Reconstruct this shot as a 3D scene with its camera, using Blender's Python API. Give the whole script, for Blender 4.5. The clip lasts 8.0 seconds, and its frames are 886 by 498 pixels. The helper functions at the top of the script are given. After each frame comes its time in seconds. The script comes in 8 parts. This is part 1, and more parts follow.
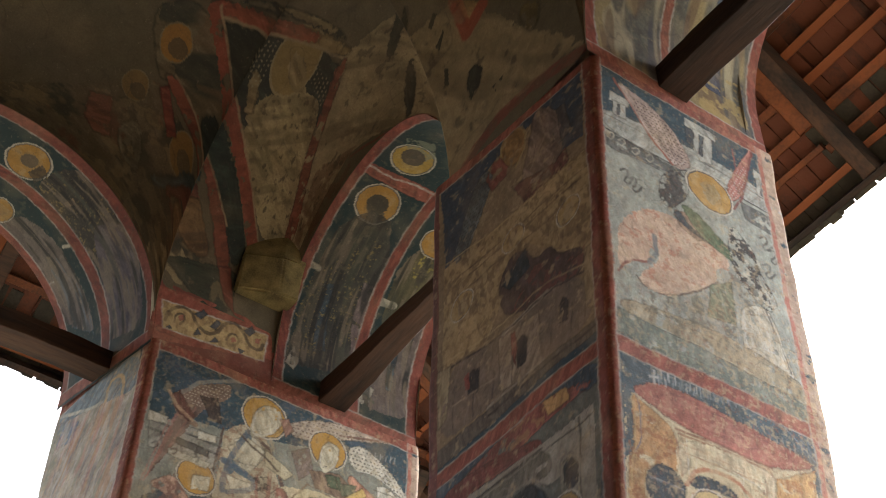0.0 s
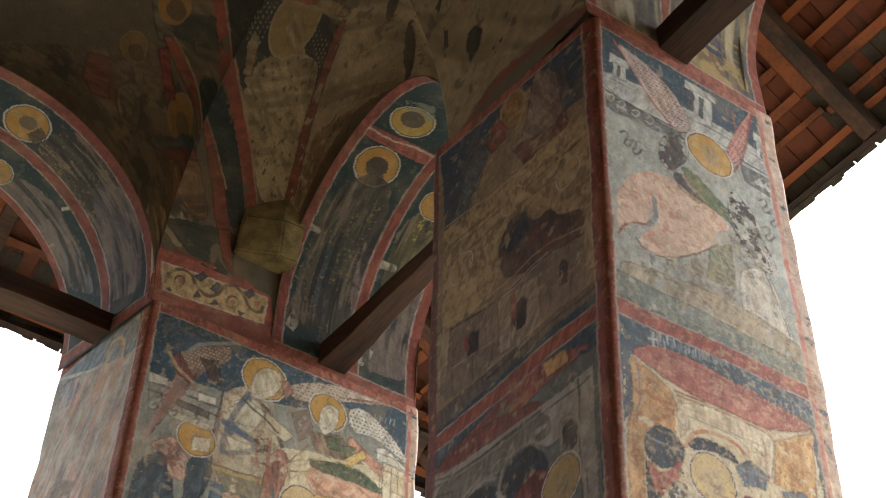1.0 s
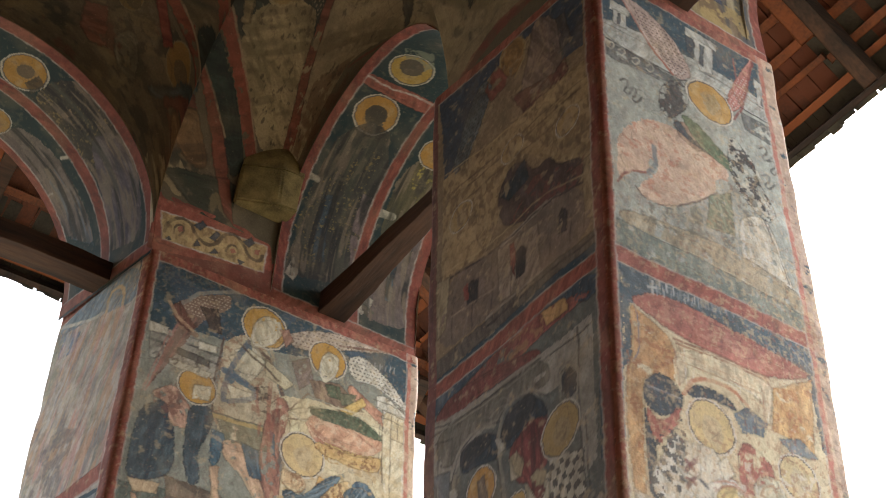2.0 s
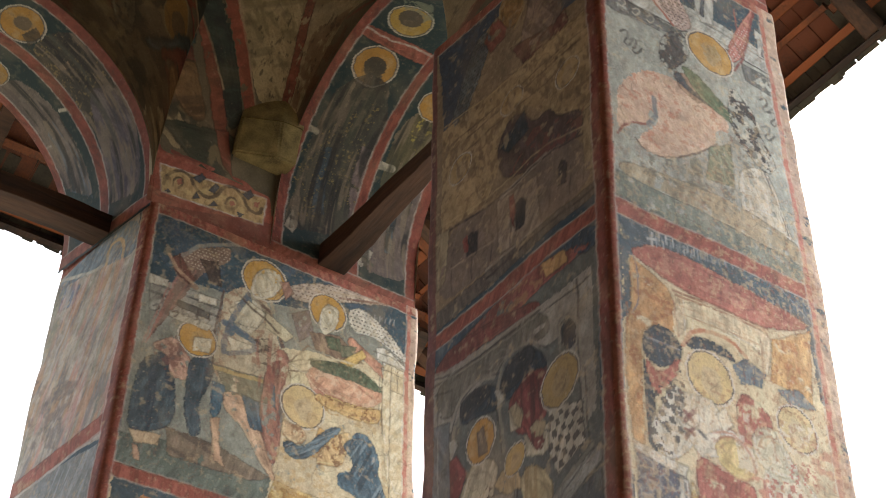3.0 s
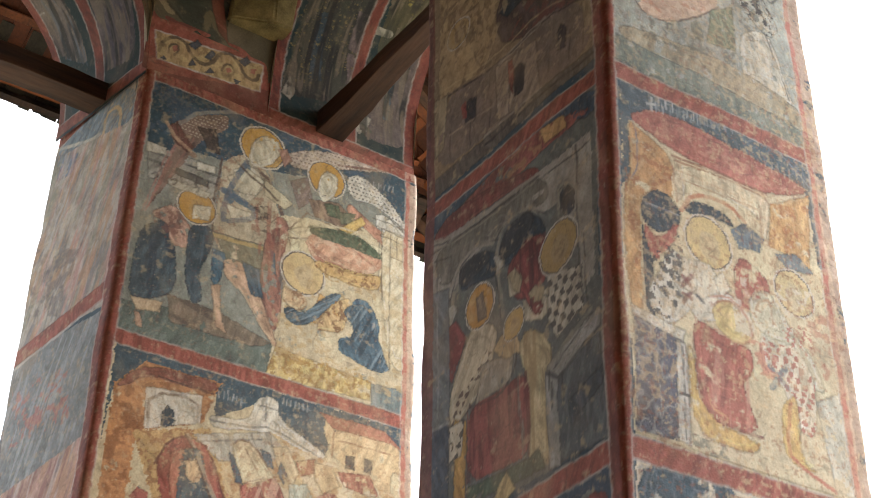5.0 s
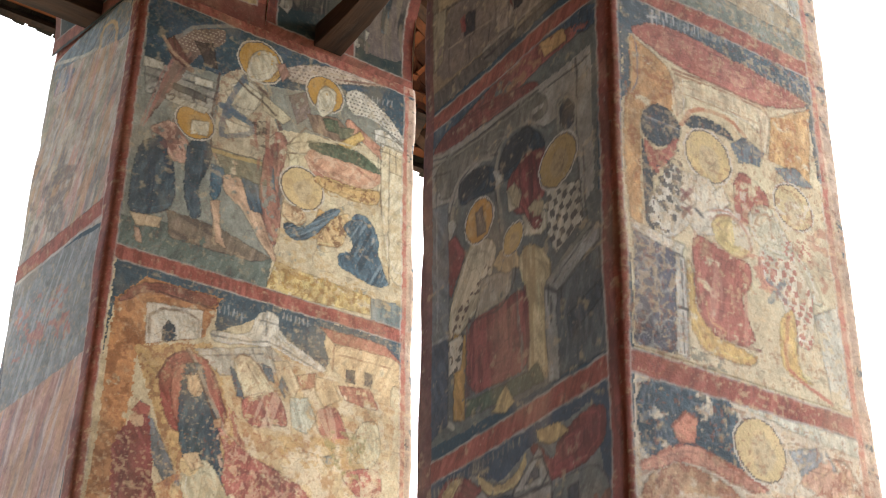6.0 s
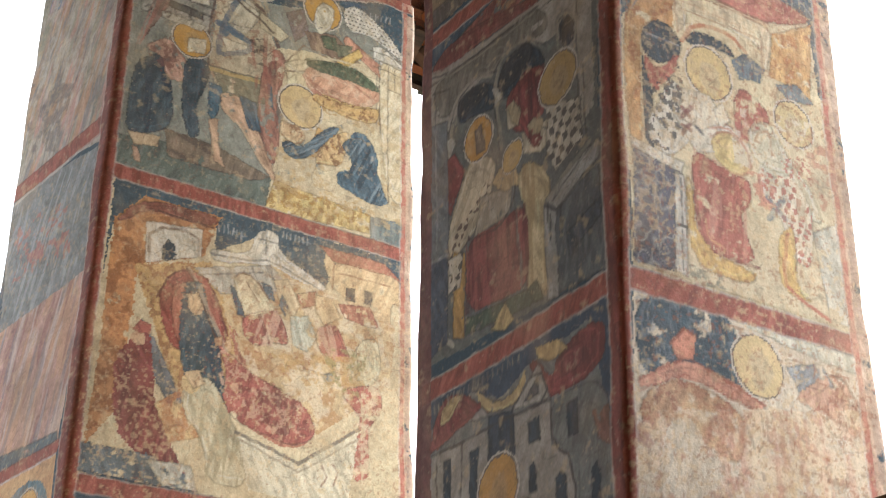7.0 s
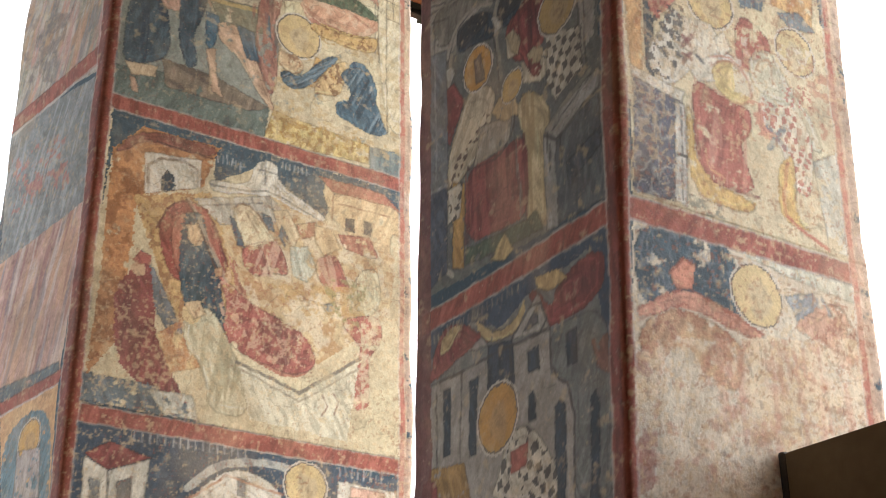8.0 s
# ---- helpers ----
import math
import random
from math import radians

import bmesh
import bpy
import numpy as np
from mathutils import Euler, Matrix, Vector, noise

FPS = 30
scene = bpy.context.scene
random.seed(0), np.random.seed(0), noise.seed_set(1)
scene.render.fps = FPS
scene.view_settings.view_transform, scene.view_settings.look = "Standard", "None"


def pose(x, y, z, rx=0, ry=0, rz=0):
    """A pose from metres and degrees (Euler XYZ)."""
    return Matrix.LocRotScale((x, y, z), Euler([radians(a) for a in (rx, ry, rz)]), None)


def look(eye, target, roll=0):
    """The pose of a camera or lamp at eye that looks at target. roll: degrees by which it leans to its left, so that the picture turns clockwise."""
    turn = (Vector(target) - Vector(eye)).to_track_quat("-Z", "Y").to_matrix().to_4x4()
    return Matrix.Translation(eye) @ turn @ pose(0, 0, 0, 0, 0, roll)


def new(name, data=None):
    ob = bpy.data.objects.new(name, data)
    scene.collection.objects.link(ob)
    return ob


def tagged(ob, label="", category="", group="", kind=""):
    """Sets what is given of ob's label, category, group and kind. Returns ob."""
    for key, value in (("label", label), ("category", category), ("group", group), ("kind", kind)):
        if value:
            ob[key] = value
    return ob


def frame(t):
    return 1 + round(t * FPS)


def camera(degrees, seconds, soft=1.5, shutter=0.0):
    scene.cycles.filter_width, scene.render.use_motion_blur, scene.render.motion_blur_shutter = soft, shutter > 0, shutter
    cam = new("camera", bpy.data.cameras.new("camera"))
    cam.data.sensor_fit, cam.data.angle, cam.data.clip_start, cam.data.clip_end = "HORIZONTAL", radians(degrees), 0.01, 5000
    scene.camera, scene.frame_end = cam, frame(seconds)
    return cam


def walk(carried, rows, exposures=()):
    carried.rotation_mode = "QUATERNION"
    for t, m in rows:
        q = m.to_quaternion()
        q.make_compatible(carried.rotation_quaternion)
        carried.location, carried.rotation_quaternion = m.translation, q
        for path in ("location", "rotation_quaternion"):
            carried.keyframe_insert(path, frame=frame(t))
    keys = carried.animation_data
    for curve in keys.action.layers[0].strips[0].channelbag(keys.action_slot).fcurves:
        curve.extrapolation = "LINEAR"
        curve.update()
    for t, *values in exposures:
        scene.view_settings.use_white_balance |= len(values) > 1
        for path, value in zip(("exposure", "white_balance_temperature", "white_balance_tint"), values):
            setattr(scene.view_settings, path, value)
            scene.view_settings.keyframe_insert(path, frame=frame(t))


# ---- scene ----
# The camera turns on a tripod inside the porch and tilts slowly down.
cam = camera(35.49, 8.0, 1.0)
EYE, PITCH, TURN = 1.6, 37.5, 55.5
ROWS = [
    (0.0, 8.365, 0.076, 0.364),
    (0.5, 7.667, 0.064, 0.357),
    (1.0, 6.809, 0.057, 0.369),
    (1.5, 5.719, 0.050, 0.328),
    (3.0, 2.702, 0.030, 0.196),
    (3.5, 1.513, 0.015, 0.112),
    (4.0, 0.000, 0.000, 0.000),
    (4.5, -1.305, -0.009, -0.066),
    (6.0, -6.338, -0.057, -0.261),
    (6.5, -8.050, -0.089, -0.345),
    (7.0, -9.720, -0.109, -0.436),
    (7.5, -11.320, -0.125, -0.492),
    (8.0, -12.605, -0.155, -0.564),
]
BASE = pose(0, 0, EYE, 0, 0, TURN) @ pose(0, 0, 0, 90 + PITCH)
walk(cam, [(t, BASE @ pose(0, 0, 0, a, b, c)) for t, a, b, c in ROWS], [(0.0, 2.76), (4.0, 2.84), (8.0, 2.93)])

# ---- light: a bright overcast sky ----
world = bpy.data.worlds.new("overcast_sky")
scene.world = world
world.use_nodes = True
wn, wl = world.node_tree.nodes, world.node_tree.links
sky = wn.new("ShaderNodeTexSky")
sky.sky_type, sky.sun_disc = "NISHITA", False
sky.sun_elevation, sky.sun_rotation = radians(49), radians(-18)
sky.air_density, sky.dust_density = 1.0, 3.0
pale = wn.new("ShaderNodeHueSaturation")
pale.inputs["Saturation"].default_value = 0.36
wl.new(sky.outputs[0], pale.inputs["Color"])
wl.new(pale.outputs[0], wn["Background"].inputs["Color"])
wn["Background"].inputs["Strength"].default_value = 0.15
sun_data = bpy.data.lights.new("sun", "SUN")
sun_data.energy, sun_data.angle, sun_data.color = 0.6, radians(40), (1.0, 0.94, 0.86)
sun = new("sun", sun_data)
sun.matrix_world = look((-3, 9, 11), (0, 0, 0))


# ---- materials ----
def lin(r, g, b):
    """Linear colour from 0-255 values."""
    return tuple((c / 255 / 12.92) if c < 10 else ((c / 255 + 0.055) / 1.055) ** 2.4 for c in (r, g, b))


def material(name, low, high, scale=8.0, rough=0.85, bump=0.15, fine=120.0, stretch=(1, 1, 1), per_object=0.0):
    """Two scales of noise between two colours, with fine relief."""
    m = bpy.data.materials.new(name)
    m.use_nodes = True
    nd, ln = m.node_tree.nodes, m.node_tree.links
    bsdf = nd["Principled BSDF"]
    co = nd.new("ShaderNodeTexCoord")
    mp = nd.new("ShaderNodeMapping")
    mp.inputs["Scale"].default_value = stretch
    ln.new(co.outputs["Object"], mp.inputs["Vector"])
    n1, n2 = nd.new("ShaderNodeTexNoise"), nd.new("ShaderNodeTexNoise")
    for n, s, d in ((n1, scale, 6.0), (n2, fine, 4.0)):
        n.inputs["Scale"].default_value, n.inputs["Detail"].default_value = s, d
        ln.new(mp.outputs[0], n.inputs["Vector"])
    mix = nd.new("ShaderNodeMath")
    mix.operation = "MULTIPLY_ADD"
    mix.inputs[1].default_value = 0.45
    ln.new(n2.outputs["Fac"], mix.inputs[0])
    ln.new(n1.outputs["Fac"], mix.inputs[2])
    fac = mix.outputs[0]
    if per_object:
        info = nd.new("ShaderNodeObjectInfo")
        add = nd.new("ShaderNodeMath")
        add.operation = "MULTIPLY_ADD"
        add.inputs[1].default_value = per_object
        ln.new(info.outputs["Random"], add.inputs[0])
        ln.new(fac, add.inputs[2])
        fac = add.outputs[0]
    ramp = nd.new("ShaderNodeValToRGB")
    ramp.color_ramp.elements[0].position, ramp.color_ramp.elements[1].position = 0.5, 0.95 + per_object * 0.8
    ramp.color_ramp.elements[0].color, ramp.color_ramp.elements[1].color = (*lin(*low), 1), (*lin(*high), 1)
    ln.new(fac, ramp.inputs[0])
    ln.new(ramp.outputs[0], bsdf.inputs["Base Color"])
    bsdf.inputs["Roughness"].default_value = rough
    bp = nd.new("ShaderNodeBump")
    bp.inputs["Strength"].default_value, bp.inputs["Distance"].default_value = bump, 0.01
    ln.new(fac, bp.inputs["Height"])
    ln.new(bp.outputs[0], bsdf.inputs["Normal"])
    return m


def fresco_material():
    """Painted lime plaster: pigment from the mesh, dusty grain, flaked and pitted spots, trowel relief."""
    m = bpy.data.materials.new("fresco")
    m.use_nodes = True
    nd, ln = m.node_tree.nodes, m.node_tree.links
    bsdf = nd["Principled BSDF"]
    at = nd.new("ShaderNodeAttribute")
    at.attribute_name = "pigment"
    co = nd.new("ShaderNodeTexCoord")

    def grain(scale, detail, rough=0.6):
        n = nd.new("ShaderNodeTexNoise")
        n.inputs["Scale"].default_value, n.inputs["Detail"].default_value, n.inputs["Roughness"].default_value = scale, detail, rough
        ln.new(co.outputs["Object"], n.inputs["Vector"])
        return n.outputs["Fac"]

    def span(value, lo, hi, to_lo, to_hi):
        r = nd.new("ShaderNodeMapRange")
        for k, v in (("From Min", lo), ("From Max", hi), ("To Min", to_lo), ("To Max", to_hi)):
            r.inputs[k].default_value = v
        ln.new(value, r.inputs["Value"])
        return r.outputs[0]

    def mixed(fac, a, colour):
        x = nd.new("ShaderNodeMix")
        x.data_type = "RGBA"
        ln.new(fac, x.inputs["Factor"])
        ln.new(a, x.inputs["A"])
        x.inputs["B"].default_value = (*lin(*colour), 1)
        return x.outputs["Result"]

    soft, fine, flake, pit = grain(14.0, 8.0), grain(110.0, 6.0), grain(48.0, 9.0, 0.68), grain(70.0, 8.0, 0.7)
    add = nd.new("ShaderNodeMath")
    add.operation = "ADD"
    ln.new(soft, add.inputs[0])
    ln.new(fine, add.inputs[1])
    mul = nd.new("ShaderNodeVectorMath")
    mul.operation = "SCALE"
    ln.new(at.outputs["Color"], mul.inputs[0])
    ln.new(span(add.outputs[0], 0.7, 1.3, 0.8, 1.2), mul.inputs["Scale"])
    c = mixed(span(flake, 0.6, 0.7, 0.0, 0.16), mul.outputs[0], (196, 172, 140))
    c = mixed(span(pit, 0.6, 0.7, 0.0, 0.2), c, (62, 48, 40))
    ln.new(c, bsdf.inputs["Base Color"])
    bsdf.inputs["Roughness"].default_value = 0.78
    bp = nd.new("ShaderNodeBump")
    bp.inputs["Strength"].default_value, bp.inputs["Distance"].default_value = 0.2, 0.008
    ln.new(add.outputs[0], bp.inputs["Height"])
    ln.new(bp.outputs[0], bsdf.inputs["Normal"])
    return m


FRESCO = fresco_material()
OCHRE_PLASTER = material("ochre_plaster", (88, 76, 46), (146, 126, 80), 12.0, 0.9, 0.3)
PLASTER = material("lime_plaster", (150, 138, 120), (205, 193, 172), 3.0, 0.9)
BEAM = material("old_beam_wood", (24, 15, 11), (78, 50, 34), 9.0, 0.8, 0.7, 60.0, (0.12, 1, 1))
BEAM_CROSS = material("old_cross_beam_wood", (28, 18, 13), (88, 58, 40), 9.0, 0.8, 0.7, 60.0, (1, 0.12, 1))
ROOF = material("roof_shingle_wood", (26, 15, 9), (96, 46, 20), 6.0, 0.8, 0.3, 70.0, (1, 1, 1), 0.5)
RAFTER = material("rafter_wood", (34, 18, 9), (128, 66, 26), 5.0, 0.75, 0.3, 60.0, (1, 1, 1), 0.5)
WEATHERED = material("weathered_shingle_ends", (26, 23, 19), (66, 58, 46), 7.0, 0.9, 0.4, 60.0, (1, 1, 1), 0.3)
STONE = material("flagstone", (100, 93, 84), (146, 137, 126), 4.0, 0.85)
# Unseen walls take this darker tone to cut the light they bounce.
DIM_FRESCO = material("dim_fresco_wall", (96, 86, 78), (164, 136, 108), 2.2, 0.85, 0.2, 30.0)
GRASS = material("ground_grass", (96, 98, 84), (138, 138, 124), 1.5, 0.95, 0.4, 30.0)
BOARD = material("painted_board", (92, 78, 56), (112, 96, 70), 3.0, 0.6, 0.08, 40.0)
DARK = material("dark_edge", (34, 30, 26), (58, 52, 45), 5.0, 0.6)


# ---- mesh helpers ----
def part(name, bm, mat, parent=None, label=""):
    """One mesh object from a bmesh, under its thing."""
    me = bpy.data.meshes.new(name)
    bm.normal_update()
    bm.to_mesh(me)
    bm.free()
    me.materials.append(mat)
    ob = new(name, me)
    ob.parent = parent
    return tagged(ob, label)


def box(bm, lo, hi, bevel=0.0, turn=None):
    """A bevelled block between two corners."""
    made = bmesh.ops.create_cube(bm, size=1.0)["verts"]
    lo, hi = Vector(lo), Vector(hi)
    for v in made:
        v.co = Vector([(lo[i] + hi[i]) / 2 + v.co[i] * (hi[i] - lo[i]) for i in range(3)])
        if turn:
            v.co = turn @ v.co
    if bevel:
        edges = list({e for v in made for e in v.link_edges})
        bmesh.ops.bevel(bm, geom=edges, offset=bevel, segments=2, profile=0.6, affect="EDGES")
    return bm


def prism(bm, low, high, z0, z1):
    """A block whose plan is low at z0 and high at z1 (lists of x, y)."""
    a = [bm.verts.new((x, y, z0)) for x, y in low]
    b = [bm.verts.new((x, y, z1)) for x, y in high]
    bm.faces.new(a[::-1])
    bm.faces.new(b)
    for i in range(len(a)):
        j = (i + 1) % len(a)
        bm.faces.new((a[i], a[j], b[j], b[i]))
    return bm


def sheet(name, pos, mat, parent=None, label="", pigment=None, flip=False):
    """A smooth grid of points (rows, columns, 3), with pigment at its points."""
    h, w = pos.shape[:2]
    me = bpy.data.meshes.new(name)
    idx = np.arange(h * w).reshape(h, w)
    quads = np.stack([idx[:-1, :-1], idx[:-1, 1:], idx[1:, 1:], idx[1:, :-1]], -1).reshape(-1, 4)
    if flip:
        quads = quads[:, ::-1]
    me.vertices.add(h * w)
    me.vertices.foreach_set("co", pos.reshape(-1).astype(np.float32))
    me.loops.add(quads.size)
    me.loops.foreach_set("vertex_index", quads.reshape(-1).astype(np.int32))
    me.polygons.add(len(quads))
    me.polygons.foreach_set("loop_start", np.arange(0, quads.size, 4, dtype=np.int32))
    me.polygons.foreach_set("use_smooth", np.ones(len(quads), dtype=bool))
    me.update()
    me.validate()
    if pigment is not None:
        at = me.color_attributes.new("pigment", "FLOAT_COLOR", "POINT")
        rgba = np.ones((h * w, 4), np.float32)
        rgba[:, :3] = pigment.reshape(-1, 3)
        at.data.foreach_set("color", rgba.reshape(-1))
    me.materials.append(mat)
    ob = new(name, me)
    ob.parent = parent
    return tagged(ob, label)


def clouds(a, b, size, seed, octaves=3):
    """Smooth noise in 0..1 over two coordinates; size in their units."""
    out, amp, total = 0.0, 1.0, 0.0
    for o in range(octaves):
        rng = np.random.RandomState(seed + 17 * o)
        tab = rng.rand(64, 64)
        x, y = np.asarray(a) / size * 2 ** o + 31.7, np.asarray(b) / size * 2 ** o + 57.3
        xi, yi = np.floor(x).astype(int), np.floor(y).astype(int)
        fx, fy = x - xi, y - yi
        fx, fy = fx * fx * (3 - 2 * fx), fy * fy * (3 - 2 * fy)
        t = lambda i, j: tab[(xi + i) % 64, (yi + j) % 64]
        out = out + amp * ((t(0, 0) * (1 - fx) + t(1, 0) * fx) * (1 - fy) + (t(0, 1) * (1 - fx) + t(1, 1) * fx) * fy)
        total += amp
        amp *= 0.55
    return out / total


def lime(colour):
    """Earth pigment in lime: light tints stay duller than pure white."""
    c = np.array(lin(*colour))
    return c / (1 + 0.3 * c) * np.array((1.02, 0.99, 1.05))


class Wall_painting:
    """A painted surface: pigment over two coordinates in metres."""

    def __init__(self, a, b, ground, seed, warp=0.005, rough=None):
        """rough: metres by which flaking eats into the painted shapes, over the two coordinates."""
        self.a, self.b = np.meshgrid(a, b)
        self.seed = seed
        self.wa = self.a + warp * (clouds(self.a, self.b, 0.03, seed + 1) - 0.5) * 2
        self.wb = self.b + warp * (clouds(self.a, self.b, 0.03, seed + 2) - 0.5) * 2
        eat = 2 * (rough(self.a, self.b) if rough else 0.004)
        eat = eat * np.clip(clouds(self.a, self.b, 0.16, seed + 70, 3) * 3.2 - 0.75, 0.15, 1.6)
        self.ra = self.wa + eat * (clouds(self.a, self.b, 0.014, seed + 71, 3) - 0.5) * 2
        self.rb = self.wb + eat * (clouds(self.a, self.b, 0.014, seed + 72, 3) - 0.5) * 2
        self.breaks = np.clip((clouds(self.a, self.b, 0.045, seed + 73, 3) - 0.34) * 6, 0.55, 1)
        self.c = np.empty(self.a.shape + (3,))
        self.c[:] = lime(ground)

    def window(self, pts, margin=0.03):
        """The part of the grid that an outline can reach."""
        x, y = [p[0] for p in pts], [p[1] for p in pts]
        j = np.searchsorted(self.a[0], (min(x) - margin, max(x) + margin))
        i = np.searchsorted(self.b[:, 0], (min(y) - margin, max(y) + margin))
        return slice(i[0], i[1]), slice(j[0], j[1])

    def blend(self, k, mask, colour, alpha=1.0):
        m = (mask * alpha)[..., None]
        self.c[k] = self.c[k] * (1 - m) + lime(colour) * m

    def rounded(self, pts):
        """An outline of many corners drawn with a brush: its corners cut twice."""
        x, y = [p[0] for p in pts], [p[1] for p in pts]
        if len(pts) < 6 or (max(x) - min(x)) * (max(y) - min(y)) > 0.3:
            return pts
        for _ in range(2):
            pts = [(p[0] + (q[0] - p[0]) * t, p[1] + (q[1] - p[1]) * t) for p, q in zip(pts, pts[1:] + pts[:1]) for t in (0.22, 0.78)]
        return pts

    def inside(self, pts, k):
        crisp = len(pts) <= 4
        x, y = (self.wa[k], self.wb[k]) if crisp else (self.ra[k], self.rb[k])
        pts = self.rounded(pts)
        m = np.zeros(x.shape, bool)
        for (x0, y0), (x1, y1) in zip(pts, pts[1:] + pts[:1]):
            if y0 != y1:
                m ^= ((y0 > y) != (y1 > y)) & (x < (x1 - x0) * (y - y0) / (y1 - y0) + x0)
        return m.astype(float)

    def fill(self, colour, *pts, alpha=0.95, worn=0.0, size=0.04):
        """A filled outline with brush marks; worn: the share that has flaked away."""
        pts = list(pts)
        k = self.window(pts)
        m = self.inside(pts, k)
        self.seed += 7
        if worn:
            m = m * np.clip((clouds(self.a[k], self.b[k], size, self.seed, 4) - 0.22 - worn * 0.55) * 14, 0, 1)
        tone = clouds(self.a[k], self.b[k], 0.09, self.seed + 3, 4)
        self.blend(k, m, colour, alpha)
        self.blend(k, m * np.clip(tone * 2.4 - 1.2, 0, 1), tuple(min(255, c * 1.25 + 14) for c in colour), 0.4)
        self.blend(k, m * np.clip(1.0 - tone * 2.4, 0, 1), tuple(c * 0.68 for c in colour), 0.45)
        lean = 0.5 * math.sin(self.seed * 1.7)
        u, v = self.a[k] * math.cos(lean) + self.b[k] * math.sin(lean), self.b[k] * math.cos(lean) - self.a[k] * math.sin(lean)
        x, y = [p[0] for p in pts], [p[1] for p in pts]
        wide = (max(x) - min(x)) * (max(y) - min(y)) > 0.22
        hair = clouds(u, v / (1.6 if wide else 4), 0.016, self.seed + 4, 3)
        self.blend(k, m * np.clip((hair - 0.56) * 8, 0, 1), tuple(c * 0.6 for c in colour), 0.22 if wide else 0.42)
        self.blend(k, m * np.clip((0.42 - hair) * 8, 0, 1), tuple(min(255, c * 1.2 + 22) for c in colour), 0.22 if wide else 0.38)
        if 0.002 < (max(x) - min(x)) * (max(y) - min(y)) < 0.2 and alpha > 0.9:
            edge = self.rounded(pts)
            self.stroke(tuple(c * 0.4 for c in colour), 0.007, *edge, edge[0], alpha=0.52)
        if 0.006 < (max(x) - min(x)) * (max(y) - min(y)) < 0.16 and alpha > 0.9 and len(pts) > 5:
            cx, cy, n = sum(x) / len(x), sum(y) / len(y), len(pts)
            for r, first, tone, wide in ((0.74, 0, 0.5, 0.007), (0.5, n // 3, 0.45, 0.006), (0.84, n // 2, 1.3, 0.006), (0.3, n // 4, 1.25, 0.006)):
                line = [(cx + (pts[(first + i) % n][0] - cx) * r, cy + (pts[(first + i) % n][1] - cy) * r) for i in range(n // 2 + 1)]
                self.stroke(tuple(min(235, c * tone + (16 if tone > 1 else 0)) for c in colour), wide, *line, alpha=0.36)

    def folds(self, colour, *pts, lean=0.0, alpha=0.6, size=0.022, long=9.0, level=0.55):
        """Drapery or brush streaks along one direction inside an outline."""
        pts = list(pts)
        k = self.window(pts)
        c, s = math.cos(lean), math.sin(lean)
        u, v = self.a[k] * c + self.b[k] * s, self.b[k] * c - self.a[k] * s
        self.seed += 5
        n = clouds(u, v / long, size, self.seed, 2)
        self.blend(k, self.inside(pts, k) * np.clip((n - level) * 9, 0, 1), colour, alpha)

    def flakes(self, colour, *pts, size=0.03, level=0.58, alpha=0.7):
        """Patches of another colour inside an outline."""
        pts = list(pts)
        k = self.window(pts)
        self.seed += 11
        n = clouds(self.a[k], self.b[k], size, self.seed, 4)
        self.blend(k, self.inside(pts, k) * np.clip((n - level) * 12, 0, 1), colour, alpha)

    def checks(self, colour, *pts, cell=0.03, alpha=0.85):
        """A chequered cloth."""
        pts = list(pts)
        k = self.window(pts)
        bend = 0.05 * (clouds(self.a[k], self.b[k], 0.12, self.seed + 8, 2) - 0.5)
        cell = cell * 0.85
        u, v = self.wa[k] + self.wb[k] * 0.35 + bend, self.wb[k] - self.wa[k] * 0.35 + bend
        gap = (np.abs((u / cell) % 1 - 0.5) < 0.43) & (np.abs((v / cell) % 1 - 0.5) < 0.43)
        rag = clouds(self.a[k], self.b[k], 0.05, self.seed + 21, 3)
        odd = ((np.floor(u / cell) + np.floor(v / cell)) % 2 > 0.5) & (rag > 0.4)
        self.blend(k, self.inside(pts, k) * (odd & gap), colour, alpha)

    def scales(self, colour, *pts, cell=0.018, alpha=0.75):
        """Rows of small feather marks."""
        pts = list(pts)
        k = self.window(pts)
        v = self.wb[k] / cell
        u = self.wa[k] / cell + 0.5 * (np.floor(v) % 2)
        dot = np.hypot(u % 1 - 0.5, (v % 1 - 0.5) * 1.3) < 0.27
        self.blend(k, self.inside(pts, k) * dot, colour, alpha)

    def crackle(self, colour, *pts, cell=0.06, alpha=0.6):
        """Pale veins of painted marble."""
        pts = list(pts)
        k = self.window(pts)
        n = clouds(self.a[k], self.b[k], cell, self.seed + 2, 2)
        q = clouds(self.a[k], self.b[k], cell * 0.8, self.seed + 9, 2)
        m = np.maximum(np.clip(1 - np.abs(n - 0.5) * 26, 0, 1), np.clip(1 - np.abs(q - 0.48) * 26, 0, 1))
        self.blend(k, self.inside(pts, k) * m, colour, alpha)

    def disc(self, colour, x, y, r, alpha=0.95, inner=0.0, ry=None):
        k = self.window([(x - r, y - (ry or r)), (x + r, y + (ry or r))])
        d = np.hypot((self.wa[k] - x) / r, (self.wb[k] - y) / (ry or r))
        self.blend(k, ((d < 1) & (d >= inner)).astype(float), colour, alpha)

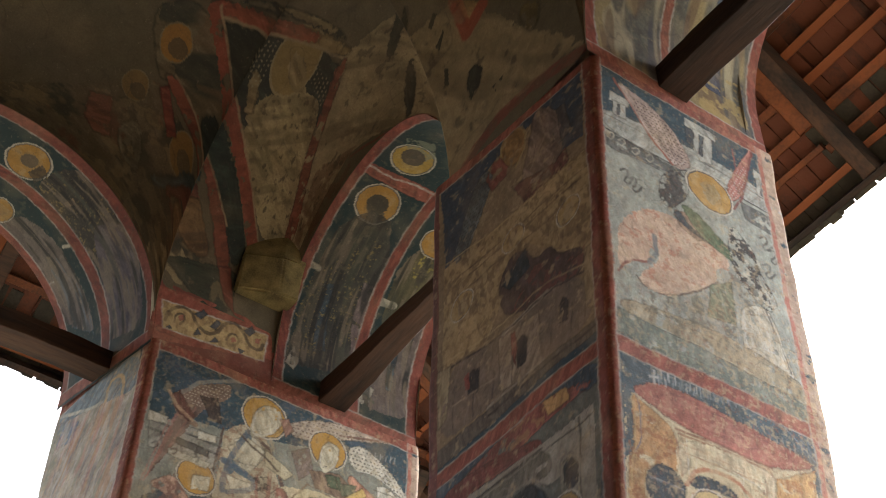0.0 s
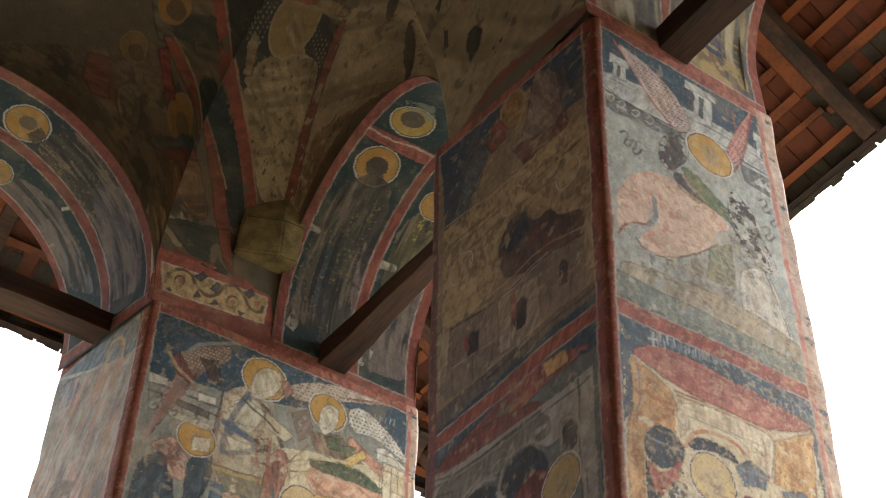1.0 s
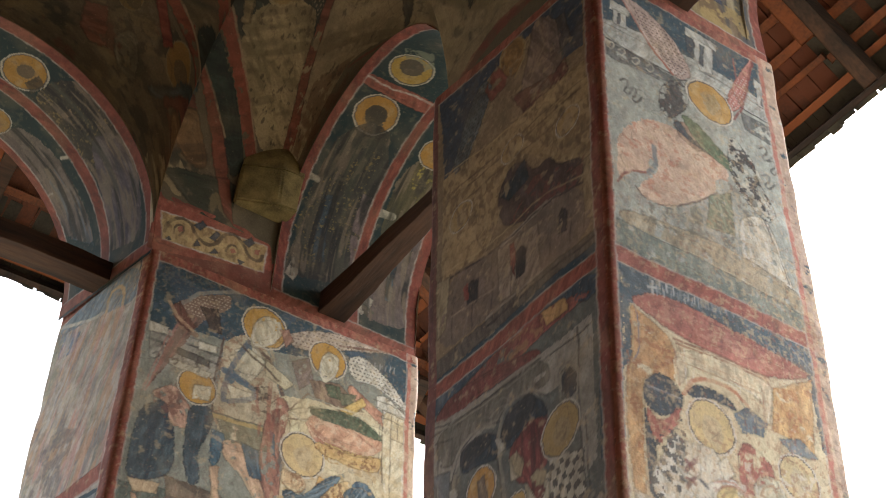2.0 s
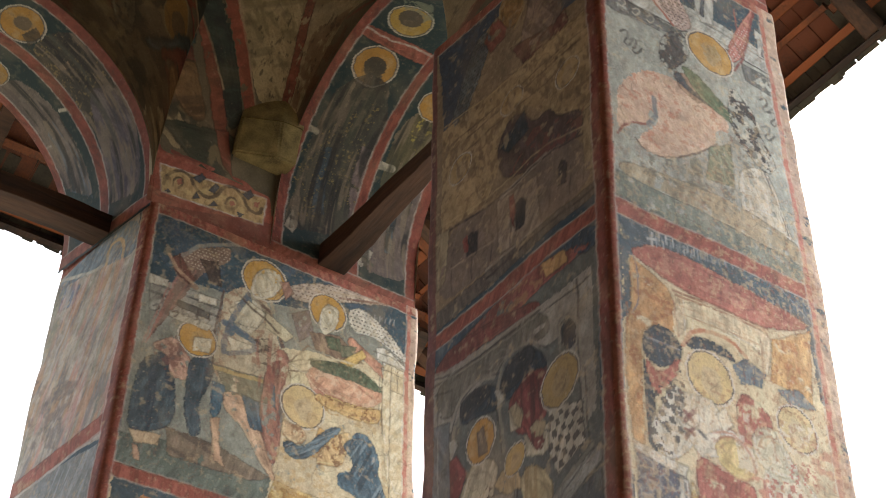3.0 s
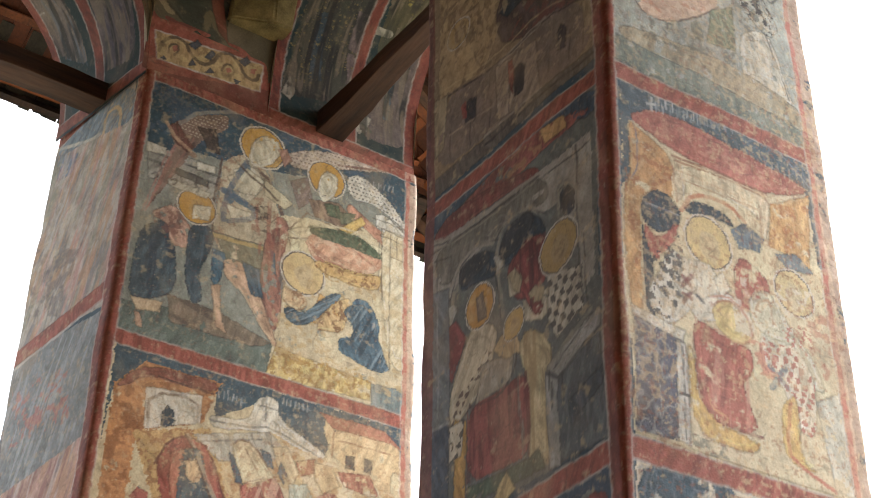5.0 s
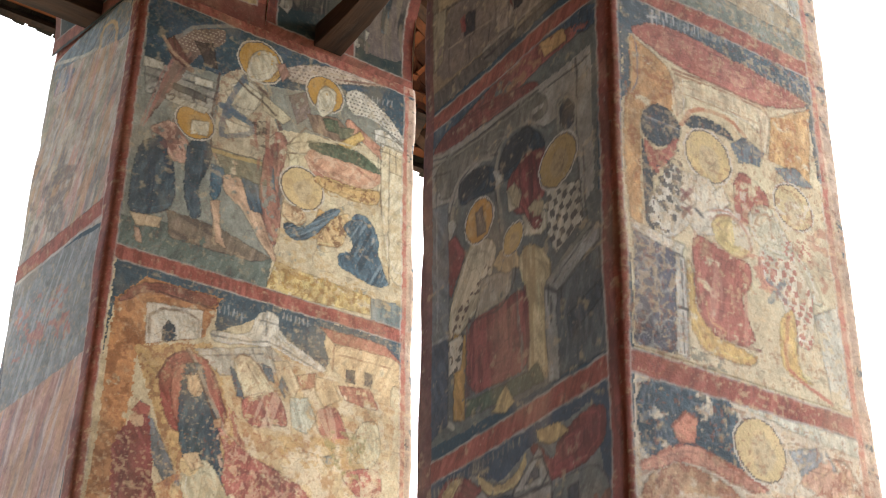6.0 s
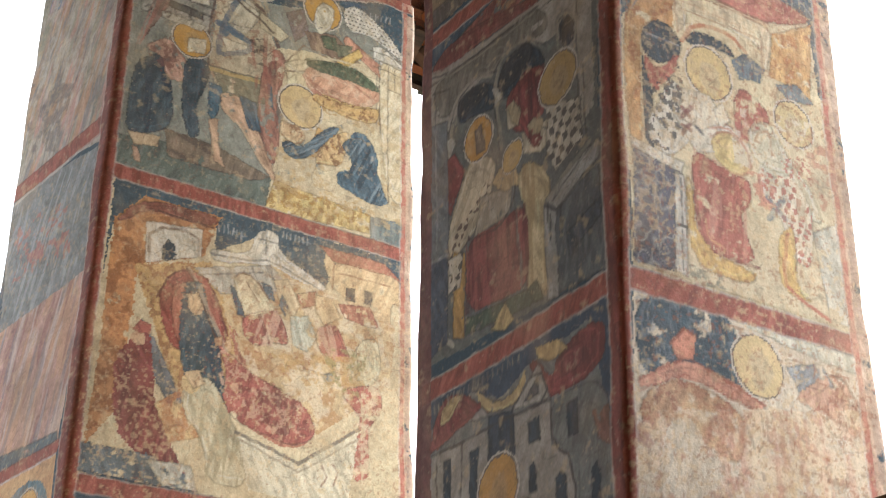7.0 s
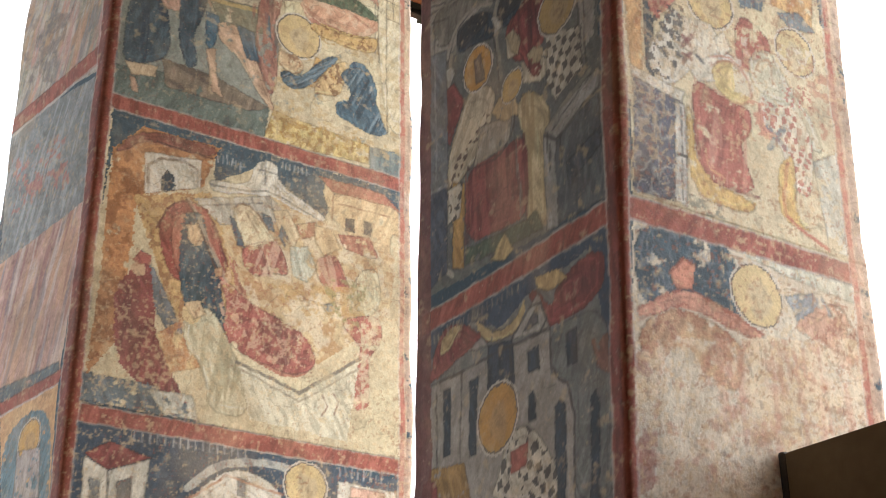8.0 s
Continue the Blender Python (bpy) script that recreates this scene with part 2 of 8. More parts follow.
    def halo(self, colour, x, y, r, ry=None):
        """A gilt disc with its pale rim, a dark line and a plain pale oval."""
        ry = ry or r
        self.disc((206, 196, 172), x, y, r, 0.9, 0.0, ry)
        self.disc((58, 46, 36), x, y, r * 0.93, 0.8, 0.0, ry * 0.93)
        self.disc(colour, x, y, r * 0.88, 0.97, 0.0, ry * 0.88)
        k = self.window([(x - r, y - ry), (x + r, y + ry)])
        tone = clouds(self.a[k], self.b[k], 0.05, self.seed + 3, 4)
        d = np.hypot((self.wa[k] - x) / r, (self.wb[k] - y) / ry)
        self.blend(k, (d < 0.86) * np.clip(tone * 3 - 1.6, 0, 1), (214, 190, 138), 0.45)
        e = np.hypot((self.wa[k] - x - r * 0.05) / (r * 0.42), (self.wb[k] - y + ry * 0.12) / (ry * 0.55))
        self.blend(k, np.clip((1.1 - e - (tone - 0.5)) * 4, 0, 1), tuple(c * 0.7 + 44 for c in colour), 0.75)
        rag = clouds(self.a[k], self.b[k], 0.02, self.seed + 6, 3)
        self.blend(k, np.clip((0.8 - e) * 6, 0, 1) * np.clip((rag - 0.52) * 9, 0, 1), (120, 96, 66), 0.45)

    def stroke(self, colour, width, *pts, alpha=0.85):
        pts = list(pts)
        if 4 <= len(pts) < 14 and pts[0] != pts[-1]:
            inner = [(p[0] + (q[0] - p[0]) * t, p[1] + (q[1] - p[1]) * t) for p, q in zip(pts, pts[1:]) for t in (0.25, 0.75)]
            pts = [pts[0]] + inner[1:-1] + [pts[-1]]
        k = self.window(pts, 0.03 + width)
        d = np.full(self.a[k].shape, 9.0)
        for (x0, y0), (x1, y1) in zip(pts, pts[1:]):
            ux, uy = x1 - x0, y1 - y0
            t = np.clip(((self.wa[k] - x0) * ux + (self.wb[k] - y0) * uy) / max(ux * ux + uy * uy, 1e-9), 0, 1)
            d = np.minimum(d, np.hypot(self.wa[k] - x0 - t * ux, self.wb[k] - y0 - t * uy))
        self.blend(k, np.clip((width / 2 - d) / 0.004 + 0.5, 0, 1) * self.breaks[k], colour, alpha)

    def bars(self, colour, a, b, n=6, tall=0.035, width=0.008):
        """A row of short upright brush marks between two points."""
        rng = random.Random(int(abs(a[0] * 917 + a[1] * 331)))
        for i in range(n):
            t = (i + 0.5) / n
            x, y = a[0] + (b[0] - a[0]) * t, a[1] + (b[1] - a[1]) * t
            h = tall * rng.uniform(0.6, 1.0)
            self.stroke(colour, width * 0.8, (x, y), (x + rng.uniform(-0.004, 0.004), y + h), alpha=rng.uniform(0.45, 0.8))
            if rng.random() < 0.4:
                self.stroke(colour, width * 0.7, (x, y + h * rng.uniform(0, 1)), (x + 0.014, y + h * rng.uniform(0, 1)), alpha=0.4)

    def stain(self, colour, size, level, alpha, stretch=(1, 1), sharp=8.0, octaves=4):
        """Uneven patches where the noise exceeds a level."""
        self.seed += 13
        n = clouds(self.a / stretch[0], self.b / stretch[1], size, self.seed, octaves)
        self.blend((slice(None), slice(None)), np.clip((n - level) * sharp, 0, 1), colour, alpha)


# ---- measures of the porch (x along the arcade, y outwards, z up) ----
SPRING = 5.96                     # level of the arch springing
IN_Y, OUT_Y = 2.23, 3.08          # inner and outer face of the arcade wall
END_X, FAR_X = -4.75, -5.49       # inner and outer face of the end wall
STEP = 0.005
B_X, B_R, B_Z = -3.985, 0.765, 6.2     # arch over the first opening
C_X = -1.53                            # arch over the second opening
A_Y, A_RY, A_Z, A_RZ = 0.6, 0.98, 6.02, 0.97   # arch in the end wall
# pigments
RED, WHITE_LINE, BLUE, NAVY, STEEL = (148, 78, 60), (206, 196, 178), (48, 70, 80), (38, 50, 58), (68, 98, 112)
SLATE, SAGE, GREEN, SOOT, BROWN = (108, 116, 116), (116, 120, 104), (70, 82, 62), (54, 49, 45), (102, 78, 58)
CREAM, PALE, PINK, OCHRE, GOLD = (212, 192, 150), (216, 206, 178), (208, 164, 130), (192, 142, 88), (196, 146, 66)
WINE, BRICK, GREY, TEAL = (126, 62, 54), (158, 88, 72), (154, 150, 136), (40, 60, 60)


def near_pillar(z):
    """Plan corners of the near pillar at height z: back, inner far, inner near, outer near, back."""
    k = SPRING - z
    far, near, out = (-3.24 - 0.028 * k, 2.167), (-2.3, 2.265 - 0.05 * k), (-2.28, 3.2 - 0.055 * k)
    return [(far[0], 3.1), far, near, out, (-3.2, 3.15)]


def corner_pillar(z):
    return [(-5.49, 3.05), (-5.49, 1.45), (-4.75, 1.60), (-4.735, 3.098), (-5.49, 3.11)]


def skin(plan, s, z, seed, curve=0.03, wobble=0.012):
    """Points of a pillar's face: s metres along its plan from the third corner, with worn round edges."""
    pos = np.zeros((len(z), len(s), 3))
    for i, h in enumerate(z):
        p = [np.array(c) for c in plan(h)]
        le = [np.linalg.norm(p[k + 1] - p[k]) for k in range(4)]
        start = [-le[1] - le[0], -le[1], 0.0, le[2], le[2] + le[3]]
        x = np.interp(s, start, [c[0] for c in p])
        y = np.interp(s, start, [c[1] for c in p])
        for k in (1, 2, 3):
            near = np.abs(s - start[k]) < curve
            t = (s[near] - start[k] + curve) / (2 * curve)
            a = p[k] + (p[k - 1] - p[k]) / le[k - 1] * curve
            b = p[k] + (p[k + 1] - p[k]) / le[k] * curve
            for axis, arr in ((0, x), (1, y)):
                arr[near] = (1 - t) ** 2 * a[axis] + 2 * t * (1 - t) * p[k][axis] + t * t * b[axis]
        pos[i, :, 0], pos[i, :, 1], pos[i, :, 2] = x, y, h
    ss, zz = np.meshgrid(s, z)
    d = wobble * (clouds(ss, zz, 0.35, seed, 3) - 0.5) * 2
    g = np.gradient(pos[:, :, :2], axis=1)
    n = np.stack([g[..., 1], -g[..., 0]], -1)
    n /= np.linalg.norm(n, axis=-1, keepdims=True) + 1e-9
    pos[..., :2] += n * d[..., None]
    return pos


def cut(wall, pos, columns, rows, parent, labels):
    """The painted skin as one part for each painted field."""
    s, z = wall.a[0], wall.b[:, 0]
    for (s0, s1), (z0, z1), text in ((c, r, labels.get((i, j), "")) for i, c in enumerate(columns) for j, r in enumerate(rows)):
        js, iz = np.where((s >= s0 - 0.003) & (s <= s1 + 0.003))[0], np.where((z >= z0 - 0.003) & (z <= z1 + 0.003))[0]
        j0, j1, i0, i1 = js[0], min(js[-1] + 2, len(s)), iz[0], min(iz[-1] + 2, len(z))
        sheet("fresco_field", pos[i0:i1, j0:j1], FRESCO, parent, text, wall.c[i0:i1, j0:j1])


def ageing(w, pale=0.3, specks=0.5, dimming=1.0, bare=0.0):
    """Rubbed plaster, candle soot patches and scratches over a finished painting; a factor below 1 dims all its
    pigment.
    """
    # Dimness of the arch undersides is put evenly into their pigment.
    w.c *= dimming
    w.stain((202, 170, 124), 0.2, 0.55, pale, (1, 1.3), sharp=5)
    w.stain((84, 74, 60), 0.26, 0.58, 0.3, (1, 1.6), sharp=4)
    w.stain((204, 176, 132), 0.035, 0.66, min(0.4, specks), (1, 1), sharp=8)
    w.stain((70, 58, 48), 0.03, 0.7, 0.3, (1, 1.4), sharp=9)
    w.stain((216, 192, 152), 0.014, 0.79, specks, (1, 1), sharp=14)
    lace = clouds(w.a, w.b, 0.013, w.seed + 50, 2) + 0.4 * (clouds(w.a, w.b, 0.4, w.seed + 51, 2) - 0.5)
    w.blend((slice(None), slice(None)), np.clip((lace - 0.66 + 0.05 * bare) * 7, 0, 1) * np.clip(bare, 0, 1), (212, 180, 132), 0.5)
    rust = clouds(w.a, w.b, 0.012, w.seed + 60, 2) + 0.3 * (clouds(w.a, w.b, 0.3, w.seed + 61, 2) - 0.5)
    w.blend((slice(None), slice(None)), np.clip((rust - 0.7) * 10, 0, 1) * np.clip(bare, 0, 1), (140, 82, 54), 0.5)
    cell = clouds(w.a, w.b, 0.16, w.seed + 40, 3)
    w.blend((slice(None), slice(None)), np.clip(1 - np.abs(cell - 0.5) * 130, 0, 1), (64, 54, 46), 0.4)


def borders(w, s0, s1, levels, left, right):
    """Red border bands with pale lines round the painted fields."""
    for z in levels:
        w.fill(RED, (s0, z - 0.07), (s1, z - 0.07), (s1, z), (s0, z))
        for e in (z, z - 0.07):
            w.stroke(WHITE_LINE, 0.008, (s0, e), (s1, e), alpha=0.55)
    w.fill(RED, (left, 2), (right, 2), (right, 6.1), (left, 6.1))
    # Left part of the corner band: its shade is painted as darker red.
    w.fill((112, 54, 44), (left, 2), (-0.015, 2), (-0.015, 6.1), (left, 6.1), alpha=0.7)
    for e in (left, right):
        w.stroke(WHITE_LINE, 0.008, (e, 2), (e, 6.1), alpha=0.5)
    for a, b in ((s1 - 0.05, s1 + 0.1),):
        w.fill((206, 170, 140), (a, 2), (b, 2), (b, 6.1), (a, 6.1), alpha=0.75, worn=0.1)
        w.stroke((178, 92, 76), 0.024, (a + 0.012, 2), (a + 0.012, 6.1), alpha=0.8)
        w.stroke(WHITE_LINE, 0.008, (a - 0.004, 2), (a - 0.004, 6.1), alpha=0.5)
    w.flakes((206, 176, 146), (left, 2), (right, 2), (right, 6.1), (left, 6.1), size=0.02, level=0.72, alpha=0.4)


def paint_near_pillar(w):
    # bright face, upper field
    w.fill((164, 166, 150), (0.031, 5.925), (0.881, 6.036), (0.851, 4.458), (0.031, 4.494))
    w.fill(BLUE, (0.036, 5.917), (0.880, 6.027), (0.907, 5.650), (0.767, 5.663), (0.654, 5.693), (0.337, 5.651), (0.021, 5.608))
    w.fill((176, 176, 162), (0.024, 5.654), (0.340, 5.689), (0.655, 5.700), (0.922, 5.666), (0.912, 5.545), (0.636, 5.561), (0.325, 5.524), (0.023, 5.527))
    w.stroke(SOOT, 0.01, (0.017, 5.523), (0.325, 5.524), (0.636, 5.561), (0.912, 5.545))
    w.stroke(SOOT, 0.006, (0.021, 5.608), (0.336, 5.637), (0.648, 5.647), (0.908, 5.623), alpha=0.6)
    w.fill((98, 98, 92), (0.022, 5.520), (0.324, 5.517), (0.420, 5.521), (0.413, 5.450), (0.238, 5.449), (0.022, 5.407), worn=0.15)
    w.fill((98, 98, 92), (0.688, 5.528), (0.909, 5.526), (0.900, 5.414), (0.701, 5.429), worn=0.2)
    w.stroke(PALE, 0.008, (0.045, 5.499), (0.067, 5.524), (0.081, 5.504), (0.059, 5.469), (0.044, 5.478), alpha=0.6)
    w.stroke(PALE, 0.008, (0.096, 5.495), (0.119, 5.521), (0.134, 5.501), (0.110, 5.465), (0.095, 5.474), alpha=0.6)
    w.stroke(PALE, 0.008, (0.162, 5.490), (0.185, 5.516), (0.199, 5.496), (0.175, 5.460), (0.160, 5.469), alpha=0.6)
    w.stroke(PALE, 0.008, (0.228, 5.492), (0.252, 5.518), (0.266, 5.498), (0.242, 5.462), (0.227, 5.471), alpha=0.6)
    w.stroke(PALE, 0.008, (0.782, 5.488), (0.810, 5.515), (0.824, 5.494), (0.794, 5.457), (0.779, 5.466), alpha=0.6)
    w.stroke(PALE, 0.008, (0.854, 5.483), (0.882, 5.510), (0.896, 5.489), (0.866, 5.451), (0.850, 5.461), alpha=0.6)
    w.fill((186, 184, 168), (0.067, 5.775), (0.160, 5.779), (0.156, 5.727), (0.064, 5.716))
    w.fill((186, 184, 168), (0.081, 5.728), (0.146, 5.733), (0.140, 5.645), (0.076, 5.640))
    w.fill((186, 184, 168), (0.451, 5.881), (0.614, 5.880), (0.602, 5.828), (0.445, 5.826))
    w.fill((186, 184, 168), (0.474, 5.832), (0.584, 5.830), (0.563, 5.660), (0.504, 5.645), (0.472, 5.710))
    w.fill((186, 184, 168), (0.796, 5.794), (0.881, 5.779), (0.873, 5.732), (0.791, 5.741))
    w.fill((186, 184, 168), (0.803, 5.742), (0.868, 5.735), (0.856, 5.631), (0.797, 5.635))
    w.fill((78, 82, 84), (0.102, 5.722), (0.118, 5.724), (0.114, 5.650), (0.098, 5.649))
    w.fill((78, 82, 84), (0.513, 5.816), (0.536, 5.814), (0.520, 5.679), (0.504, 5.689))
    w.fill((78, 82, 84), (0.831, 5.733), (0.846, 5.732), (0.831, 5.643), (0.817, 5.647))
    w.fill((78, 82, 84), (0.445, 5.826), (0.485, 5.825), (0.477, 5.706), (0.439, 5.722))
    w.fill((190, 164, 148), (0.091, 5.866), (0.187, 5.854), (0.309, 5.809), (0.412, 5.703), (0.459, 5.590), (0.400, 5.511), (0.327, 5.549), (0.253, 5.634), (0.179, 5.743))
    w.scales((78, 58, 52), (0.157, 5.824), (0.309, 5.801), (0.411, 5.696), (0.447, 5.589), (0.396, 5.521), (0.329, 5.564), (0.254, 5.649))
    w.stroke(BRICK, 0.014, (0.091, 5.866), (0.180, 5.751), (0.253, 5.627), (0.358, 5.530))
    w.fill((178, 112, 96), (0.838, 5.998), (0.776, 5.803), (0.728, 5.604), (0.640, 5.475), (0.618, 5.560), (0.693, 5.719))
    w.scales((210, 190, 175), (0.776, 5.803), (0.723, 5.607), (0.642, 5.489), (0.631, 5.568), (0.691, 5.711))
    w.stroke(BRICK, 0.012, (0.697, 5.849), (0.699, 5.723), (0.638, 5.580))
    w.stroke(WINE, 0.012, (0.838, 5.998), (0.776, 5.803), (0.719, 5.581), (0.649, 5.454))
    w.fill((66, 62, 56), (0.282, 5.407), (0.349, 5.490), (0.431, 5.545), (0.426, 5.394), (0.331, 5.249), (0.263, 5.274), worn=0.35)
    w.fill((212, 176, 146), (0.077, 5.044), (0.191, 5.183), (0.297, 5.222), (0.373, 5.205), (0.449, 5.175), (0.541, 5.170), (0.589, 5.094), (0.497, 5.039), (0.507, 4.976), (0.391, 4.855), (0.254, 4.764), (0.157, 4.748), (0.123, 4.786), (0.231, 4.914), (0.243, 5.017), (0.188, 4.956), (0.198, 4.895), (0.098, 4.848), (0.056, 4.775), (0.048, 4.879))
    w.flakes((186, 122, 96), (0.077, 5.044), (0.191, 5.183), (0.297, 5.222), (0.541, 5.170), (0.589, 5.094), (0.507, 4.976), (0.254, 4.764), (0.123, 4.786), (0.243, 5.017), (0.048, 4.879), size=0.018, level=0.6)
    w.stroke(WINE, 0.01, (0.047, 4.770), (0.094, 4.851), (0.193, 4.892), (0.200, 4.924))
    w.stroke((90, 70, 60), 0.008, (0.123, 4.786), (0.157, 4.748), (0.254, 4.764), (0.391, 4.855), (0.507, 4.976))
    w.stroke(SLATE, 0.02, (0.231, 5.059), (0.228, 4.957), (0.188, 4.892))
    w.fill((150, 120, 96), (0.340, 5.261), (0.435, 5.289), (0.510, 5.197), (0.433, 5.151), (0.358, 5.180), worn=0.2)
    w.fill((58, 64, 66), (0.324, 5.236), (0.378, 5.199), (0.474, 5.166), (0.568, 5.171), (0.614, 5.213), (0.510, 5.197), (0.405, 5.209), (0.367, 5.272), worn=0.2)
    w.fill((88, 106, 74), (0.366, 5.308), (0.429, 5.329), (0.585, 5.196), (0.608, 5.131), (0.545, 5.143), (0.446, 5.198))
    w.fill(SOOT, (0.607, 5.358), (0.711, 5.270), (0.732, 5.132), (0.795, 5.021), (0.737, 4.933), (0.620, 5.033), (0.579, 5.156), worn=0.35, size=0.03)
    w.flakes(PALE, (0.607, 5.358), (0.711, 5.270), (0.795, 5.021), (0.737, 4.933), (0.620, 5.033), (0.579, 5.156), size=0.02, level=0.55)
    w.fill(PALE, (0.597, 4.913), (0.739, 4.976), (0.782, 4.739), (0.817, 4.648), (0.613, 4.650), (0.571, 4.737), worn=0.2)
    w.stroke((84, 80, 72), 0.008, (0.715, 4.963), (0.757, 4.807), (0.791, 4.679))
    w.flakes((110, 106, 92), (0.567, 5.067), (0.752, 5.055), (0.673, 4.899), (0.533, 4.824), size=0.025, level=0.5)
    w.fill((112, 122, 92), (0.458, 4.931), (0.575, 5.014), (0.558, 4.789), (0.424, 4.761), worn=0.1)
    w.folds((70, 78, 58), (0.343, 4.802), (0.575, 5.014), (0.558, 4.789), (0.374, 4.750), lean=0.1)
    w.fill((158, 146, 118), (0.044, 4.651), (0.296, 4.697), (0.568, 4.715), (0.864, 4.650), (0.852, 4.563), (0.404, 4.596), (0.054, 4.588), worn=0.15)
    w.flakes((92, 88, 74), (0.109, 4.726), (0.560, 4.839), (0.566, 4.704), (0.102, 4.632), size=0.03, level=0.52)
    w.fill((122, 128, 112), (0.039, 4.598), (0.404, 4.596), (0.856, 4.561), (0.851, 4.458), (0.031, 4.494), worn=0.08)
    w.flakes((92, 100, 92), (0.039, 4.598), (0.404, 4.596), (0.856, 4.561), (0.851, 4.458), (0.031, 4.494), size=0.06, level=0.5, alpha=0.5)
    w.halo(GOLD, 0.530, 5.475, 0.117)
    w.fill((150, 132, 92), (0.482, 5.505), (0.554, 5.542), (0.585, 5.479), (0.535, 5.396), (0.490, 5.435), alpha=0.6, worn=0.2)
    w.stroke((66, 62, 58), 0.01, (0.099, 5.325), (0.127, 5.352), (0.134, 5.316), (0.106, 5.279), (0.126, 5.261), (0.155, 5.311), alpha=0.8)
    w.stroke((66, 62, 58), 0.01, (0.136, 5.302), (0.164, 5.329), (0.171, 5.293), (0.143, 5.256), (0.162, 5.238), (0.191, 5.288), alpha=0.8)
    w.stroke((66, 62, 58), 0.01, (0.762, 5.363), (0.795, 5.393), (0.800, 5.354), (0.765, 5.315), (0.785, 5.295), (0.822, 5.348), alpha=0.8)
    w.stroke((66, 62, 58), 0.01, (0.795, 5.304), (0.828, 5.333), (0.833, 5.295), (0.798, 5.256), (0.817, 5.237), (0.854, 5.289), alpha=0.8)
    w.stroke((66, 62, 58), 0.01, (0.749, 5.201), (0.782, 5.229), (0.787, 5.192), (0.753, 5.155), (0.772, 5.136), (0.808, 5.186), alpha=0.8)
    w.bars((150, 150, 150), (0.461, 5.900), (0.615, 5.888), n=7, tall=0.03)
    # bright face, middle field
    w.fill((214, 192, 148), (0.045, 4.427), (0.857, 4.415), (0.886, 3.724), (0.024, 3.476))
    w.fill((214, 194, 152), (0.041, 3.615), (0.879, 3.929), (0.862, 3.172), (0.040, 3.200))
    w.fill(BLUE, (0.045, 4.422), (0.859, 4.428), (0.845, 3.989), (0.815, 4.010), (0.810, 4.207), (0.803, 4.283), (0.504, 4.318), (0.194, 4.345), (0.071, 4.257), (0.072, 4.050), (0.036, 4.001))
    w.crackle((130, 140, 148), (0.045, 4.422), (0.859, 4.428), (0.845, 3.989), (0.810, 4.207), (0.504, 4.318), (0.194, 4.345), (0.072, 4.050), alpha=0.4)
    w.fill(BRICK, (0.068, 4.285), (0.196, 4.369), (0.507, 4.343), (0.818, 4.308), (0.785, 4.266), (0.596, 4.195), (0.261, 4.208), (0.121, 4.256))
    w.flakes((190, 130, 106), (0.068, 4.285), (0.196, 4.369), (0.507, 4.343), (0.818, 4.308), (0.596, 4.195), (0.121, 4.256), size=0.03, level=0.55)
    w.fill(OCHRE, (0.067, 4.267), (0.120, 4.246), (0.242, 4.185), (0.236, 4.015), (0.142, 4.026), (0.097, 3.977), (0.094, 3.549), (0.041, 3.585), (0.040, 3.995), (0.072, 4.050), worn=0.05)
    w.flakes((150, 92, 56), (0.067, 4.267), (0.242, 4.185), (0.236, 4.015), (0.097, 3.977), (0.094, 3.549), (0.040, 3.995), size=0.03)
    w.fill((220, 196, 156), (0.248, 4.182), (0.607, 4.191), (0.631, 4.156), (0.591, 3.984), (0.583, 4.103), (0.289, 4.140), (0.269, 4.045), (0.234, 4.014))
    w.stroke((150, 104, 76), 0.008, (0.248, 4.182), (0.607, 4.191), (0.631, 4.161))
    w.stroke((170, 124, 92), 0.007, (0.252, 4.146), (0.589, 4.135), (0.584, 3.994))
    w.fill((206, 158, 98), (0.632, 4.166), (0.818, 4.280), (0.779, 3.975), (0.608, 4.003), worn=0.1)
    w.flakes((170, 110, 66), (0.632, 4.166), (0.818, 4.280), (0.779, 3.975), (0.608, 4.003), size=0.025)
    w.fill(NAVY, (0.101, 3.967), (0.149, 4.033), (0.216, 4.031), (0.255, 3.980), (0.242, 3.930), (0.170, 3.877), (0.108, 3.892))
    w.fill(NAVY, (0.104, 3.889), (0.137, 3.773), (0.130, 3.565), (0.102, 3.610))
    w.fill(BRICK, (0.105, 3.899), (0.163, 3.850), (0.243, 3.951), (0.228, 3.876), (0.153, 3.772), (0.123, 3.803), worn=0.05)
    w.fill(NAVY, (0.262, 4.013), (0.337, 4.061), (0.444, 4.049), (0.474, 4.002), (0.383, 4.028), (0.290, 3.991))
    w.stroke((176, 104, 70), 0.016, (0.256, 3.993), (0.307, 4.074), (0.408, 4.099), (0.500, 4.063), (0.539, 4.006))
    w.fill((88, 100, 106), (0.451, 4.001), (0.516, 4.044), (0.587, 4.016), (0.565, 3.961), (0.480, 3.941))
    w.fill(SLATE, (0.628, 3.977), (0.723, 4.009), (0.797, 3.964), (0.687, 3.936))
    w.fill(BRICK, (0.461, 3.917), (0.565, 3.895), (0.605, 3.828), (0.530, 3.777), (0.469, 3.682), (0.448, 3.771), worn=0.3)
    w.fill((206, 200, 168), (0.513, 3.795), (0.612, 3.810), (0.658, 3.727), (0.742, 3.635), (0.784, 3.516), (0.630, 3.584), (0.529, 3.645), worn=0.15)
